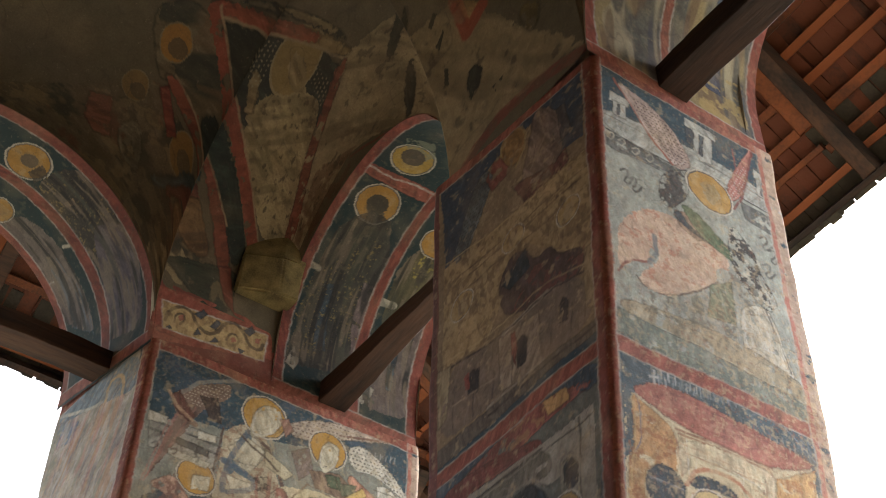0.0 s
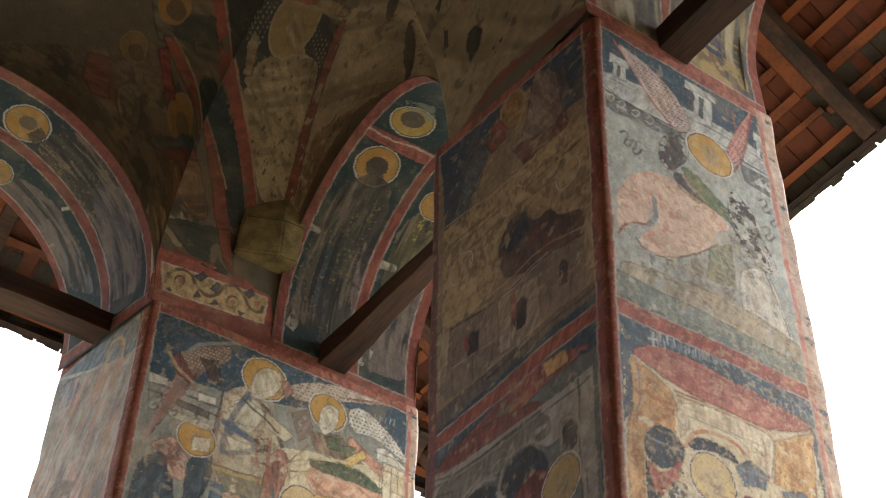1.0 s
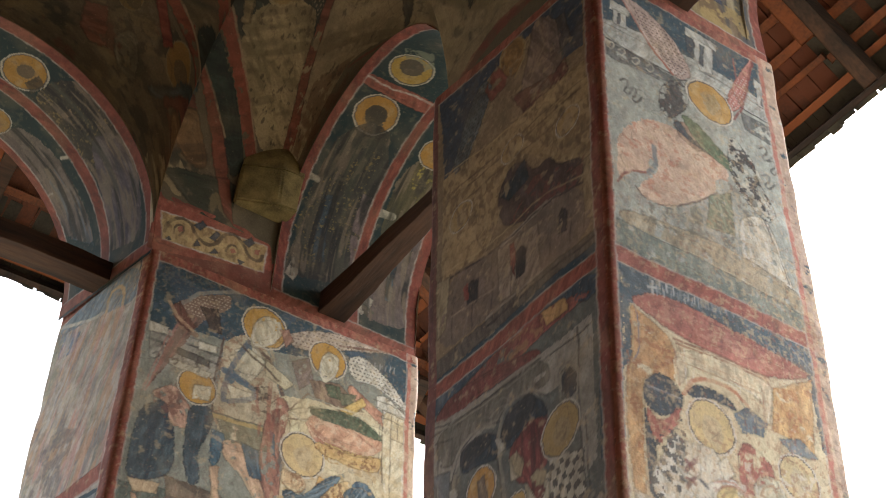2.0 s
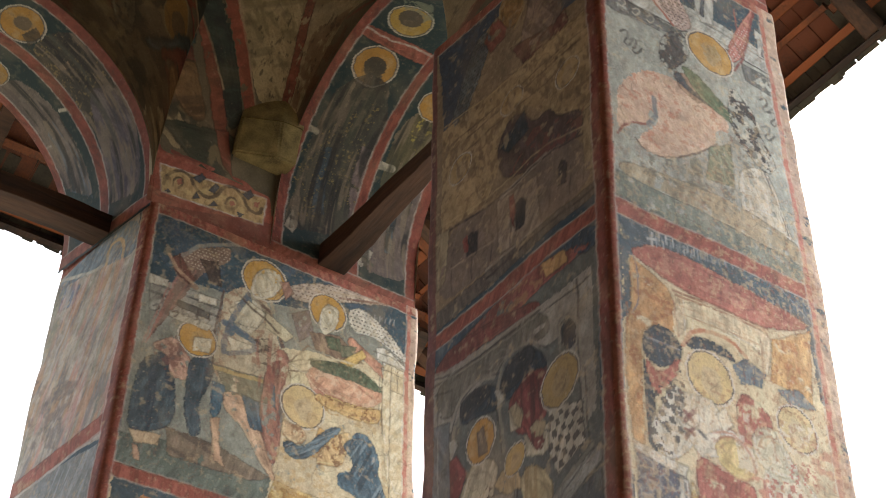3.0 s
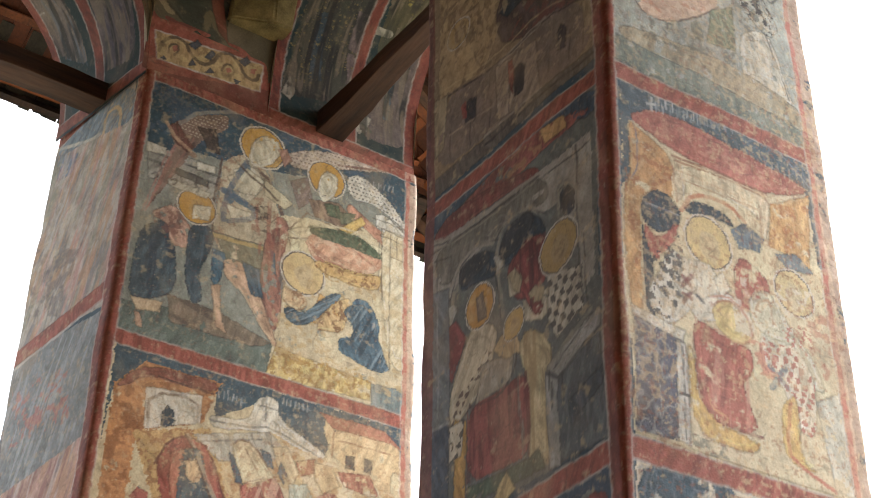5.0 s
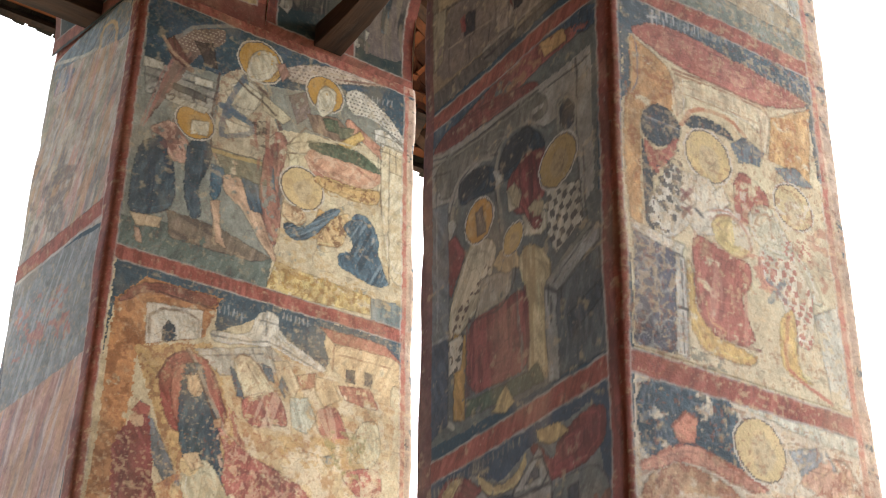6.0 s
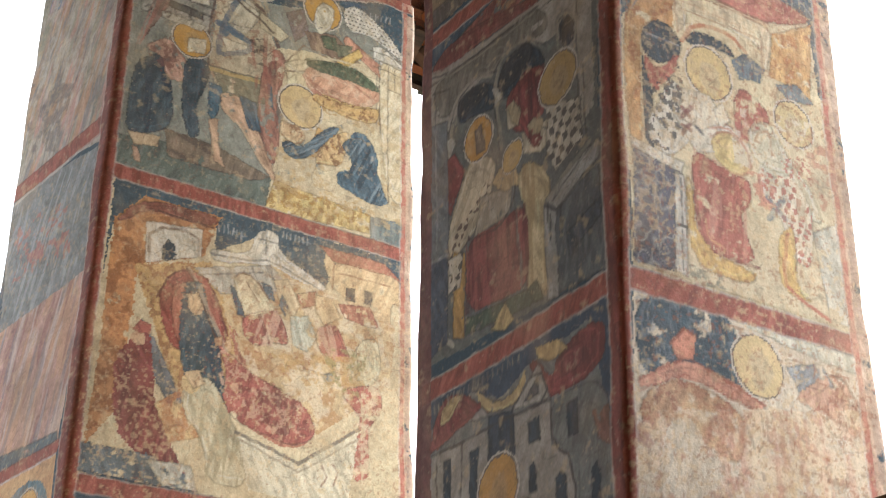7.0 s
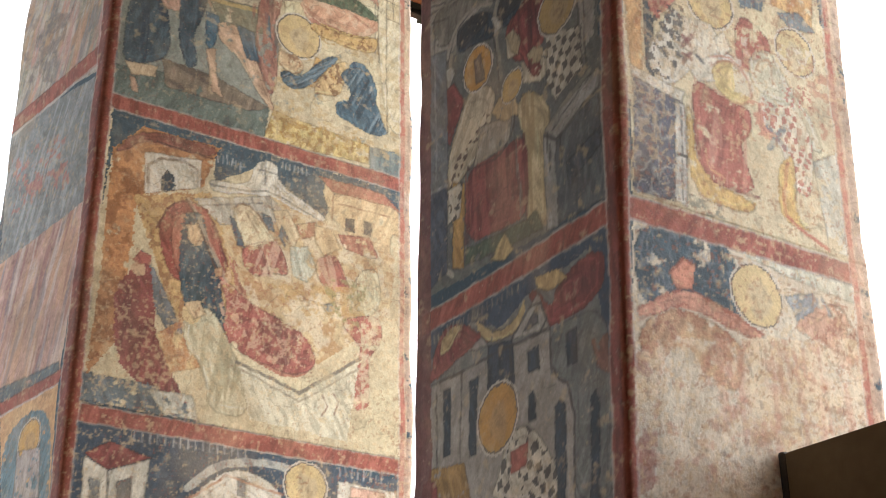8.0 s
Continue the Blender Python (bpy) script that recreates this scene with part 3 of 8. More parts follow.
    w.folds((170, 150, 116), (0.513, 3.795), (0.612, 3.810), (0.784, 3.516), (0.630, 3.584), (0.529, 3.645), lean=0.4)
    w.fill(PALE, (0.209, 3.848), (0.273, 3.805), (0.315, 3.724), (0.206, 3.573), (0.128, 3.591), (0.108, 3.649), (0.155, 3.742))
    w.checks((52, 50, 50), (0.209, 3.848), (0.252, 3.807), (0.250, 3.700), (0.187, 3.585), (0.121, 3.598), (0.108, 3.649), (0.155, 3.742), cell=0.032)
    w.fill(PALE, (0.211, 3.720), (0.354, 3.804), (0.455, 3.744), (0.424, 3.666), (0.292, 3.621), worn=0.1)
    w.stroke((120, 70, 60), 0.014, (0.242, 3.697), (0.274, 3.690))
    w.stroke((120, 70, 60), 0.014, (0.273, 3.716), (0.243, 3.667))
    w.stroke((150, 110, 90), 0.008, (0.358, 3.801), (0.414, 3.759), (0.480, 3.763))
    w.halo((212, 184, 124), 0.356, 3.916, 0.097)
    w.halo((214, 190, 136), 0.697, 3.859, 0.087)
    w.fill((208, 180, 116), (0.346, 3.692), (0.412, 3.743), (0.483, 3.706), (0.505, 3.627), (0.435, 3.585), (0.355, 3.624), worn=0.05)
    w.stroke((170, 120, 86), 0.008, (0.346, 3.692), (0.412, 3.743), (0.483, 3.706), (0.505, 3.627), (0.435, 3.585))
    w.fill(BRICK, (0.269, 3.639), (0.403, 3.591), (0.482, 3.597), (0.488, 3.521), (0.435, 3.461), (0.498, 3.312), (0.278, 3.312), (0.267, 3.439), worn=0.08)
    w.folds((200, 140, 118), (0.269, 3.639), (0.403, 3.591), (0.482, 3.597), (0.498, 3.312), (0.278, 3.312), lean=-0.08, level=0.58)
    w.stroke(WINE, 0.01, (0.271, 3.440), (0.282, 3.314), (0.498, 3.312))
    w.fill((216, 200, 166), (0.518, 3.657), (0.596, 3.634), (0.660, 3.674), (0.740, 3.565), (0.715, 3.368), (0.643, 3.370), (0.593, 3.520), (0.528, 3.534))
    w.checks((164, 92, 76), (0.518, 3.657), (0.596, 3.634), (0.660, 3.674), (0.740, 3.565), (0.715, 3.368), (0.643, 3.370), (0.593, 3.520), (0.528, 3.534), cell=0.028)
    w.stroke(SLATE, 0.022, (0.552, 3.554), (0.618, 3.506))
    w.stroke(SLATE, 0.022, (0.616, 3.569), (0.554, 3.486))
    w.fill((72, 74, 84), (0.050, 3.561), (0.204, 3.533), (0.185, 3.215), (0.045, 3.211))
    w.crackle((176, 172, 160), (0.050, 3.561), (0.204, 3.533), (0.185, 3.215), (0.045, 3.211), cell=0.07)
    w.fill(PALE, (0.044, 3.595), (0.238, 3.570), (0.228, 3.530), (0.050, 3.558))
    w.fill((206, 200, 180), (0.201, 3.525), (0.238, 3.530), (0.228, 3.211), (0.185, 3.216))
    w.stroke((96, 92, 88), 0.008, (0.223, 3.514), (0.218, 3.372))
    w.stroke((96, 92, 88), 0.008, (0.215, 3.345), (0.211, 3.225))
    w.stroke((96, 92, 88), 0.008, (0.050, 3.558), (0.228, 3.530))
    w.stroke(SOOT, 0.012, (0.194, 3.361), (0.234, 3.362))
    w.fill((196, 158, 92), (0.240, 3.531), (0.264, 3.528), (0.263, 3.324), (0.496, 3.290), (0.458, 3.245), (0.235, 3.253), worn=0.1)
    w.flakes((96, 100, 90), (0.235, 3.253), (0.395, 3.241), (0.392, 3.206), (0.235, 3.203), level=0.5)
    w.fill((206, 168, 100), (0.574, 3.423), (0.640, 3.497), (0.654, 3.427), (0.637, 3.279), (0.706, 3.258), (0.578, 3.260), worn=0.1)
    w.stroke((176, 92, 72), 0.014, (0.622, 3.455), (0.583, 3.300), (0.652, 3.251), (0.754, 3.217))
    w.fill((200, 196, 172), (0.731, 3.496), (0.832, 3.550), (0.832, 3.218), (0.759, 3.218), worn=0.2)
    w.flakes((184, 120, 96), (0.718, 3.812), (0.868, 3.884), (0.855, 3.580), (0.737, 3.583), level=0.55)
    w.flakes(PALE, (0.445, 3.835), (0.776, 3.893), (0.655, 3.673), (0.427, 3.617), level=0.5)
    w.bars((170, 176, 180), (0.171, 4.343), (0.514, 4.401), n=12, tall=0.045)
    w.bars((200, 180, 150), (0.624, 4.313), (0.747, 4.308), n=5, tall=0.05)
    w.fill((216, 192, 150), (0.235, 4.177), (0.610, 4.194), (0.589, 3.990), (0.583, 4.128), (0.262, 4.112), (0.243, 4.019), (0.221, 4.009), alpha=0.5)
    w.stroke((132, 88, 66), 0.01, (0.236, 4.195), (0.619, 4.205))
    w.stroke((176, 130, 98), 0.007, (0.237, 4.156), (0.243, 4.019))
    w.stroke((150, 104, 78), 0.006, (0.262, 4.112), (0.583, 4.123), (0.576, 3.995))
    w.fill((220, 204, 170), (0.247, 3.827), (0.355, 3.838), (0.412, 3.770), (0.319, 3.708), (0.227, 3.722), worn=0.1)
    w.checks((70, 64, 60), (0.140, 3.786), (0.244, 3.905), (0.256, 3.810), (0.211, 3.660), (0.136, 3.606), cell=0.03)
    w.stroke((110, 60, 54), 0.016, (0.245, 3.755), (0.272, 3.739))
    w.stroke((110, 60, 54), 0.016, (0.279, 3.768), (0.242, 3.728))
    w.stroke((70, 66, 70), 0.014, (0.295, 3.712), (0.318, 3.694))
    w.fill((220, 206, 172), (0.368, 3.801), (0.408, 3.832), (0.434, 3.779), (0.391, 3.739), worn=0.05)
    w.fill((206, 196, 160), (0.501, 3.783), (0.598, 3.838), (0.626, 3.729), (0.684, 3.672), (0.570, 3.653), (0.498, 3.685), worn=0.15)
    w.stroke((176, 140, 106), 0.009, (0.528, 3.744), (0.549, 3.781), (0.592, 3.800), (0.591, 3.717))
    w.folds((190, 120, 100), (0.450, 3.905), (0.551, 3.902), (0.551, 3.821), (0.452, 3.746), size=0.02, level=0.52)
    w.stroke((184, 130, 104), 0.008, (0.346, 3.723), (0.410, 3.754), (0.481, 3.718), (0.501, 3.630), (0.431, 3.588), (0.351, 3.616))
    w.checks((172, 104, 88), (0.623, 3.709), (0.748, 3.771), (0.746, 3.635), (0.654, 3.624), cell=0.024)
    w.flakes((186, 110, 90), (0.478, 3.622), (0.590, 3.640), (0.587, 3.489), (0.482, 3.495), size=0.03, level=0.5)
    w.folds((200, 180, 140), (0.671, 3.865), (0.823, 3.920), (0.799, 3.558), (0.657, 3.514), size=0.025, level=0.56, alpha=0.5)
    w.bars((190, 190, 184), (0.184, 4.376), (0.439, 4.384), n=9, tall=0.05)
    w.stroke((200, 196, 186), 0.01, (0.151, 4.365), (0.184, 4.376))
    w.stroke((200, 196, 186), 0.01, (0.169, 4.398), (0.168, 4.345))
    w.stroke((120, 118, 120), 0.007, (0.066, 4.267), (0.099, 4.271), (0.103, 4.097), (0.074, 4.041))
    w.stroke((150, 152, 152), 0.006, (0.122, 3.968), (0.239, 3.969))
    w.stroke((130, 134, 138), 0.006, (0.700, 4.420), (0.822, 4.319))
    # bright face, lower field, almost bare
    w.fill((216, 198, 166), (0.042, 3.145), (0.859, 3.119), (0.886, 2.511), (0.010, 2.393))
    w.fill(BLUE, (0.046, 3.143), (0.365, 3.127), (0.385, 3.079), (0.366, 2.974), (0.430, 2.906), (0.208, 2.986), (0.046, 2.879), worn=0.08)
    w.crackle((120, 130, 138), (0.046, 3.143), (0.365, 3.127), (0.366, 2.974), (0.208, 2.986), (0.046, 2.879))
    w.fill((206, 204, 176), (0.365, 3.127), (0.859, 3.119), (0.878, 3.061), (0.590, 3.091), worn=0.1)
    w.fill((206, 142, 114), (0.046, 2.888), (0.208, 2.989), (0.470, 2.901), (0.447, 2.871), (0.205, 2.932), (0.045, 2.852))
    w.stroke((150, 84, 66), 0.008, (0.046, 2.882), (0.208, 2.980), (0.465, 2.897))
    w.stroke((150, 84, 66), 0.006, (0.045, 2.852), (0.205, 2.932), (0.447, 2.871))
    w.fill((204, 130, 102), (0.158, 3.006), (0.203, 3.061), (0.244, 3.045), (0.232, 2.976), (0.179, 2.970))
    w.stroke((140, 78, 62), 0.007, (0.158, 3.006), (0.203, 3.055), (0.244, 3.042))
    w.fill((180, 138, 100), (0.045, 2.849), (0.204, 2.926), (0.406, 2.857), (0.373, 2.709), (0.241, 2.763), (0.133, 2.813), (0.048, 2.715), worn=0.3)
    w.flakes((150, 96, 72), (0.045, 2.849), (0.204, 2.926), (0.406, 2.857), (0.373, 2.709), (0.240, 2.751), (0.046, 2.657), size=0.03, level=0.5)
    w.halo((214, 188, 132), 0.455, 3.007, 0.099)
    w.fill((150, 154, 152), (0.562, 3.030), (0.695, 3.071), (0.740, 3.011), (0.615, 2.944), worn=0.25)
    w.fill((206, 158, 128), (0.574, 2.952), (0.761, 3.066), (0.840, 2.965), (0.866, 2.797), (0.778, 2.870), (0.656, 2.927), worn=0.3)
    w.flakes((160, 100, 80), (0.738, 3.061), (0.851, 3.035), (0.866, 2.797), (0.656, 2.927), level=0.55)
    w.flakes((206, 156, 122), (0.036, 2.799), (0.871, 2.971), (0.886, 2.511), (0.010, 2.393), level=0.5, size=0.06, alpha=0.5)
    w.flakes((228, 204, 162), (0.036, 2.799), (0.871, 2.971), (0.886, 2.511), (0.010, 2.393), level=0.5, size=0.1, alpha=0.7)
    w.flakes((176, 112, 88), (0.036, 2.799), (0.871, 2.971), (0.886, 2.511), (0.010, 2.393), level=0.56, size=0.028, alpha=0.5)
    w.flakes((170, 128, 84), (0.036, 2.799), (0.871, 2.971), (0.886, 2.511), (0.010, 2.393), level=0.6, size=0.02, alpha=0.5)
    w.flakes((230, 210, 172), (0.036, 2.799), (0.871, 2.971), (0.886, 2.511), (0.010, 2.393), level=0.54, size=0.05, alpha=0.6)
    w.flakes((140, 116, 96), (0.036, 2.799), (0.871, 2.971), (0.886, 2.511), (0.010, 2.393), level=0.66, size=0.016, alpha=0.6)
    w.folds((196, 140, 114), (0.360, 2.835), (0.833, 2.946), (0.842, 2.642), (0.349, 2.481), lean=0.05, size=0.03, level=0.58, alpha=0.4)
    w.fill((218, 204, 172), (0.112, 2.756), (0.199, 2.833), (0.259, 2.755), (0.226, 2.546), (0.062, 2.440), (0.096, 2.610), worn=0.25, alpha=0.8)
    w.flakes((150, 90, 78), (0.027, 2.857), (0.114, 2.786), (0.079, 2.443), (0.006, 2.393), level=0.45, size=0.05, alpha=0.6)
    w.stroke((96, 80, 70), 0.007, (0.399, 2.827), (0.424, 2.778))
    w.stroke((96, 80, 70), 0.007, (0.453, 2.869), (0.458, 2.824))
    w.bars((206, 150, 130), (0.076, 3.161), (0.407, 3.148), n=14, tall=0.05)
    # shaded face, upper field; this face has duller ground colours than the bright one
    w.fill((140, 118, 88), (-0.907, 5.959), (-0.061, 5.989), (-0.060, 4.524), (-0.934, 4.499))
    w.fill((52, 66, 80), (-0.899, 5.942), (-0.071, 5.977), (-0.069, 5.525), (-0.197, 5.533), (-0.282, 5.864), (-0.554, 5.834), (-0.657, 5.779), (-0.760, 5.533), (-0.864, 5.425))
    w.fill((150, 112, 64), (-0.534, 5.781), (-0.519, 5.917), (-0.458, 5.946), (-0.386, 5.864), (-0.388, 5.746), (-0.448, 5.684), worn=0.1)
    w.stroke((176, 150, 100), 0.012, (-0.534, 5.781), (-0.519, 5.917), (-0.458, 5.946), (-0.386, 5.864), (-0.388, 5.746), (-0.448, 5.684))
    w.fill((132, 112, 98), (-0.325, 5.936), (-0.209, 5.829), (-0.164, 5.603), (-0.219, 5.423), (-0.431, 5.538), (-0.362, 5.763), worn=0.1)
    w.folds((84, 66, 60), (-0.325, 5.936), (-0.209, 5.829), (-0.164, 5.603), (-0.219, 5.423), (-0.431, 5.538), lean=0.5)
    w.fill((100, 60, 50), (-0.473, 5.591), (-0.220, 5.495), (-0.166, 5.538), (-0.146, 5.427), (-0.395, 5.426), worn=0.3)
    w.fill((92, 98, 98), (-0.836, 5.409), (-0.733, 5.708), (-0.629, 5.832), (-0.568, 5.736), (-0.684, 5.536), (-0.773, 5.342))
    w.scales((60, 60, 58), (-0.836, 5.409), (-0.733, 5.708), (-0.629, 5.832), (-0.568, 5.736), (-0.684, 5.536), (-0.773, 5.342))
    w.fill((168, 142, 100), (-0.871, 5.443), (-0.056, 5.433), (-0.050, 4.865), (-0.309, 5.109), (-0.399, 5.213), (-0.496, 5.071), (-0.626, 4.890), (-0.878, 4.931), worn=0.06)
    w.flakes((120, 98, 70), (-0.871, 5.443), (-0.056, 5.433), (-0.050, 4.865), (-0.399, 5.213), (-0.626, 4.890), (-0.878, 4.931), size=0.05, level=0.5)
    w.stroke((84, 66, 50), 0.009, (-0.842, 5.337), (-0.060, 5.340), alpha=0.7)
    w.stroke((84, 66, 50), 0.009, (-0.841, 5.301), (-0.062, 5.304), alpha=0.7)
    w.stroke((84, 66, 50), 0.009, (-0.841, 5.234), (-0.065, 5.238), alpha=0.7)
    w.halo((176, 146, 96), -0.172, 5.194, 0.065)
    w.halo((176, 146, 96), -0.468, 5.294, 0.066)
    w.halo((176, 146, 96), -0.762, 5.166, 0.070)
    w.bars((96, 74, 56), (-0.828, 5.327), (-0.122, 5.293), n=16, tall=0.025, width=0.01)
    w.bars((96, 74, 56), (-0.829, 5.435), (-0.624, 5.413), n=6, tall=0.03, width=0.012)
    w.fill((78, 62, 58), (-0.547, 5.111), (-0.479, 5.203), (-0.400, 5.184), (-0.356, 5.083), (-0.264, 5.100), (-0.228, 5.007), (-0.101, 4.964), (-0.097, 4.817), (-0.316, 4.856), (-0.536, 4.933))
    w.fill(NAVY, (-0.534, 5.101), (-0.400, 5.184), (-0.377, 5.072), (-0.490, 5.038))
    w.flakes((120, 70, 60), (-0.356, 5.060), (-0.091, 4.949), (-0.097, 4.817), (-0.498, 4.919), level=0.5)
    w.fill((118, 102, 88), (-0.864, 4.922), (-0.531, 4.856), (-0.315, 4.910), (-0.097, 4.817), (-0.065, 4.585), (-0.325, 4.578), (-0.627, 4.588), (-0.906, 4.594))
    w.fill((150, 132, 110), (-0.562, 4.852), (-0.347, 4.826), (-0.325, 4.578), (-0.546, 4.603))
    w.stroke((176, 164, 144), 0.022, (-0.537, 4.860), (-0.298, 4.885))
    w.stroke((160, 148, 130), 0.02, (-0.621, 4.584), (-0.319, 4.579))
    w.stroke((60, 50, 46), 0.01, (-0.857, 4.917), (-0.531, 4.856), (-0.297, 4.890), (-0.097, 4.817))
    w.fill((44, 40, 42), (-0.457, 4.771), (-0.427, 4.780), (-0.403, 4.752), (-0.412, 4.645), (-0.457, 4.647))
    w.fill((44, 40, 42), (-0.237, 4.760), (-0.213, 4.792), (-0.185, 4.760), (-0.195, 4.673), (-0.234, 4.688))
    w.fill((44, 40, 42), (-0.743, 4.798), (-0.710, 4.818), (-0.671, 4.802), (-0.671, 4.698), (-0.729, 4.706))
    w.fill((140, 62, 52), (-0.494, 4.829), (-0.469, 4.832), (-0.458, 4.765), (-0.465, 4.668), (-0.489, 4.736))
    w.fill((140, 62, 52), (-0.756, 4.813), (-0.730, 4.826), (-0.723, 4.733), (-0.749, 4.750), alpha=0.7)
    w.fill((88, 80, 70), (-0.906, 4.579), (-0.057, 4.579), (-0.060, 4.524), (-0.924, 4.500))
    w.fill((164, 148, 114), (-0.912, 4.935), (-0.837, 4.917), (-0.854, 4.686), (-0.901, 4.665), worn=0.2)
    w.stroke((206, 176, 120), 0.009, (-0.864, 5.463), (-0.491, 5.429), (-0.057, 5.414), alpha=0.6)
    w.stroke((206, 180, 130), 0.008, (-0.892, 4.954), (-0.530, 4.901), (-0.314, 4.942), (-0.095, 4.854), alpha=0.5)
    w.folds((196, 170, 124), (-0.871, 5.443), (-0.056, 5.433), (-0.050, 4.865), (-0.399, 5.213), (-0.626, 4.890), (-0.878, 4.931), lean=0.0, size=0.03, level=0.6, alpha=0.5, long=2)
    w.folds((84, 64, 50), (-0.871, 5.443), (-0.056, 5.433), (-0.050, 4.865), (-0.399, 5.213), (-0.626, 4.890), (-0.878, 4.931), lean=0.3, size=0.025, level=0.6, alpha=0.5, long=2)
    w.stroke((58, 48, 44), 0.008, (-0.820, 4.619), (-0.815, 4.737), alpha=0.6)
    w.stroke((58, 48, 44), 0.008, (-0.706, 4.608), (-0.700, 4.725), alpha=0.6)
    w.stroke((58, 48, 44), 0.008, (-0.596, 4.609), (-0.588, 4.726), alpha=0.6)
    w.stroke((58, 48, 44), 0.008, (-0.488, 4.603), (-0.480, 4.719), alpha=0.6)
    w.stroke((58, 48, 44), 0.008, (-0.280, 4.625), (-0.270, 4.741), alpha=0.6)
    w.stroke((58, 48, 44), 0.008, (-0.180, 4.614), (-0.169, 4.729), alpha=0.6)
    w.stroke((58, 48, 44), 0.008, (-0.110, 4.624), (-0.098, 4.739), alpha=0.6)
    w.stroke((52, 44, 42), 0.012, (-0.621, 4.552), (-0.067, 4.554))
    w.stroke((170, 150, 124), 0.01, (-0.821, 4.721), (-0.564, 4.691), alpha=0.6)
    w.stroke((58, 44, 40), 0.012, (-0.196, 4.930), (-0.092, 4.928), (-0.091, 4.712))
    w.fill((150, 130, 96), (-0.097, 4.933), (-0.041, 4.927), (-0.052, 4.629), (-0.105, 4.659), worn=0.15)
    w.fill((84, 78, 74), (-0.210, 5.811), (-0.162, 5.811), (-0.132, 5.613), (-0.183, 5.593), worn=0.1)
    w.stroke((150, 130, 110), 0.01, (-0.304, 5.886), (-0.276, 5.717), (-0.359, 5.590))
    w.fill((130, 72, 58), (-0.554, 5.852), (-0.471, 5.691), (-0.589, 5.659), (-0.622, 5.756), worn=0.2)
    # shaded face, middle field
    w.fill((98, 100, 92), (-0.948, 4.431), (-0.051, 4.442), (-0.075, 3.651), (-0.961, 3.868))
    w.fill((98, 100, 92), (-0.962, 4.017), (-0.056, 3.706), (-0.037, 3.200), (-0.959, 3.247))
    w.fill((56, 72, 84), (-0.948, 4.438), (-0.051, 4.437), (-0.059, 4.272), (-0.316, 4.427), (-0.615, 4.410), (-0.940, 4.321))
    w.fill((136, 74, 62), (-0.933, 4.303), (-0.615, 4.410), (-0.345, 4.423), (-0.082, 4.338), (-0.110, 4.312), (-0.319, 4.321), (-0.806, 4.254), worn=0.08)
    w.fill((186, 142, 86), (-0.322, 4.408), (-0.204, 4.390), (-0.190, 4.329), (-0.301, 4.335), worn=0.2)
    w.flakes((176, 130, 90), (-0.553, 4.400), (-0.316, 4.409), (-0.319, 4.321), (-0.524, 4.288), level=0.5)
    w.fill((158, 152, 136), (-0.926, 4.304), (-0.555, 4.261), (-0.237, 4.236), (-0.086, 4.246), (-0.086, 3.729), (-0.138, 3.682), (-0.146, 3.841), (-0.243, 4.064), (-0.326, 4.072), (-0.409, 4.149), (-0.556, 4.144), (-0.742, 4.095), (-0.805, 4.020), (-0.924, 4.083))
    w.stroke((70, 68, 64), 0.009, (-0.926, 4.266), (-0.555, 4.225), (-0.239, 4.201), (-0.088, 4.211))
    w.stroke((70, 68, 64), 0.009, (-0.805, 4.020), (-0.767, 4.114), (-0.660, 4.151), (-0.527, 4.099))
    w.stroke((70, 68, 64), 0.009, (-0.522, 3.999), (-0.497, 4.092), (-0.386, 4.135), (-0.304, 4.063))
    w.stroke((70, 68, 64), 0.009, (-0.156, 4.231), (-0.153, 3.694))
    w.stroke((70, 68, 64), 0.009, (-0.892, 4.205), (-0.883, 4.044))
    w.fill(NAVY, (-0.761, 4.018), (-0.710, 4.100), (-0.593, 4.095), (-0.522, 4.033), (-0.552, 3.969), (-0.648, 4.001))
    w.fill(NAVY, (-0.520, 3.981), (-0.483, 4.079), (-0.381, 4.123), (-0.305, 4.029), (-0.323, 3.977), (-0.413, 3.975))
    w.fill(NAVY, (-0.231, 4.112), (-0.206, 4.118), (-0.180, 4.093), (-0.183, 4.027), (-0.231, 4.035))
    w.stroke((120, 116, 106), 0.012, (-0.249, 4.047), (-0.241, 4.128), (-0.205, 4.135), (-0.167, 4.093), (-0.165, 4.015))
    w.fill((90, 88, 82), (-0.903, 4.055), (-0.805, 4.025), (-0.804, 3.876), (-0.901, 3.882))
    w.fill((170, 166, 150), (-0.563, 4.052), (-0.522, 4.037), (-0.511, 3.988), (-0.546, 3.983))
    w.fill((170, 166, 150), (-0.837, 3.998), (-0.789, 3.995), (-0.767, 3.957), (-0.805, 3.918))
    w.fill(WINE, (-0.511, 3.967), (-0.383, 4.021), (-0.311, 4.004), (-0.283, 3.840), (-0.383, 3.809), (-0.467, 3.834))
    w.folds((84, 40, 38), (-0.511, 3.967), (-0.383, 4.021), (-0.311, 4.004), (-0.283, 3.840), (-0.467, 3.834), lean=0.1)
    w.fill(WINE, (-0.902, 3.924), (-0.773, 3.922), (-0.726, 3.836), (-0.804, 3.712), (-0.884, 3.790), worn=0.15)
    w.fill((180, 166, 136), (-0.500, 3.944), (-0.456, 3.941), (-0.449, 3.855), (-0.495, 3.860))
    w.fill((190, 178, 146), (-0.430, 3.815), (-0.293, 3.790), (-0.269, 3.709), (-0.337, 3.697), (-0.418, 3.739), worn=0.1)
    w.fill((196, 186, 160), (-0.300, 3.837), (-0.149, 3.787), (-0.140, 3.645), (-0.260, 3.597), (-0.304, 3.695))
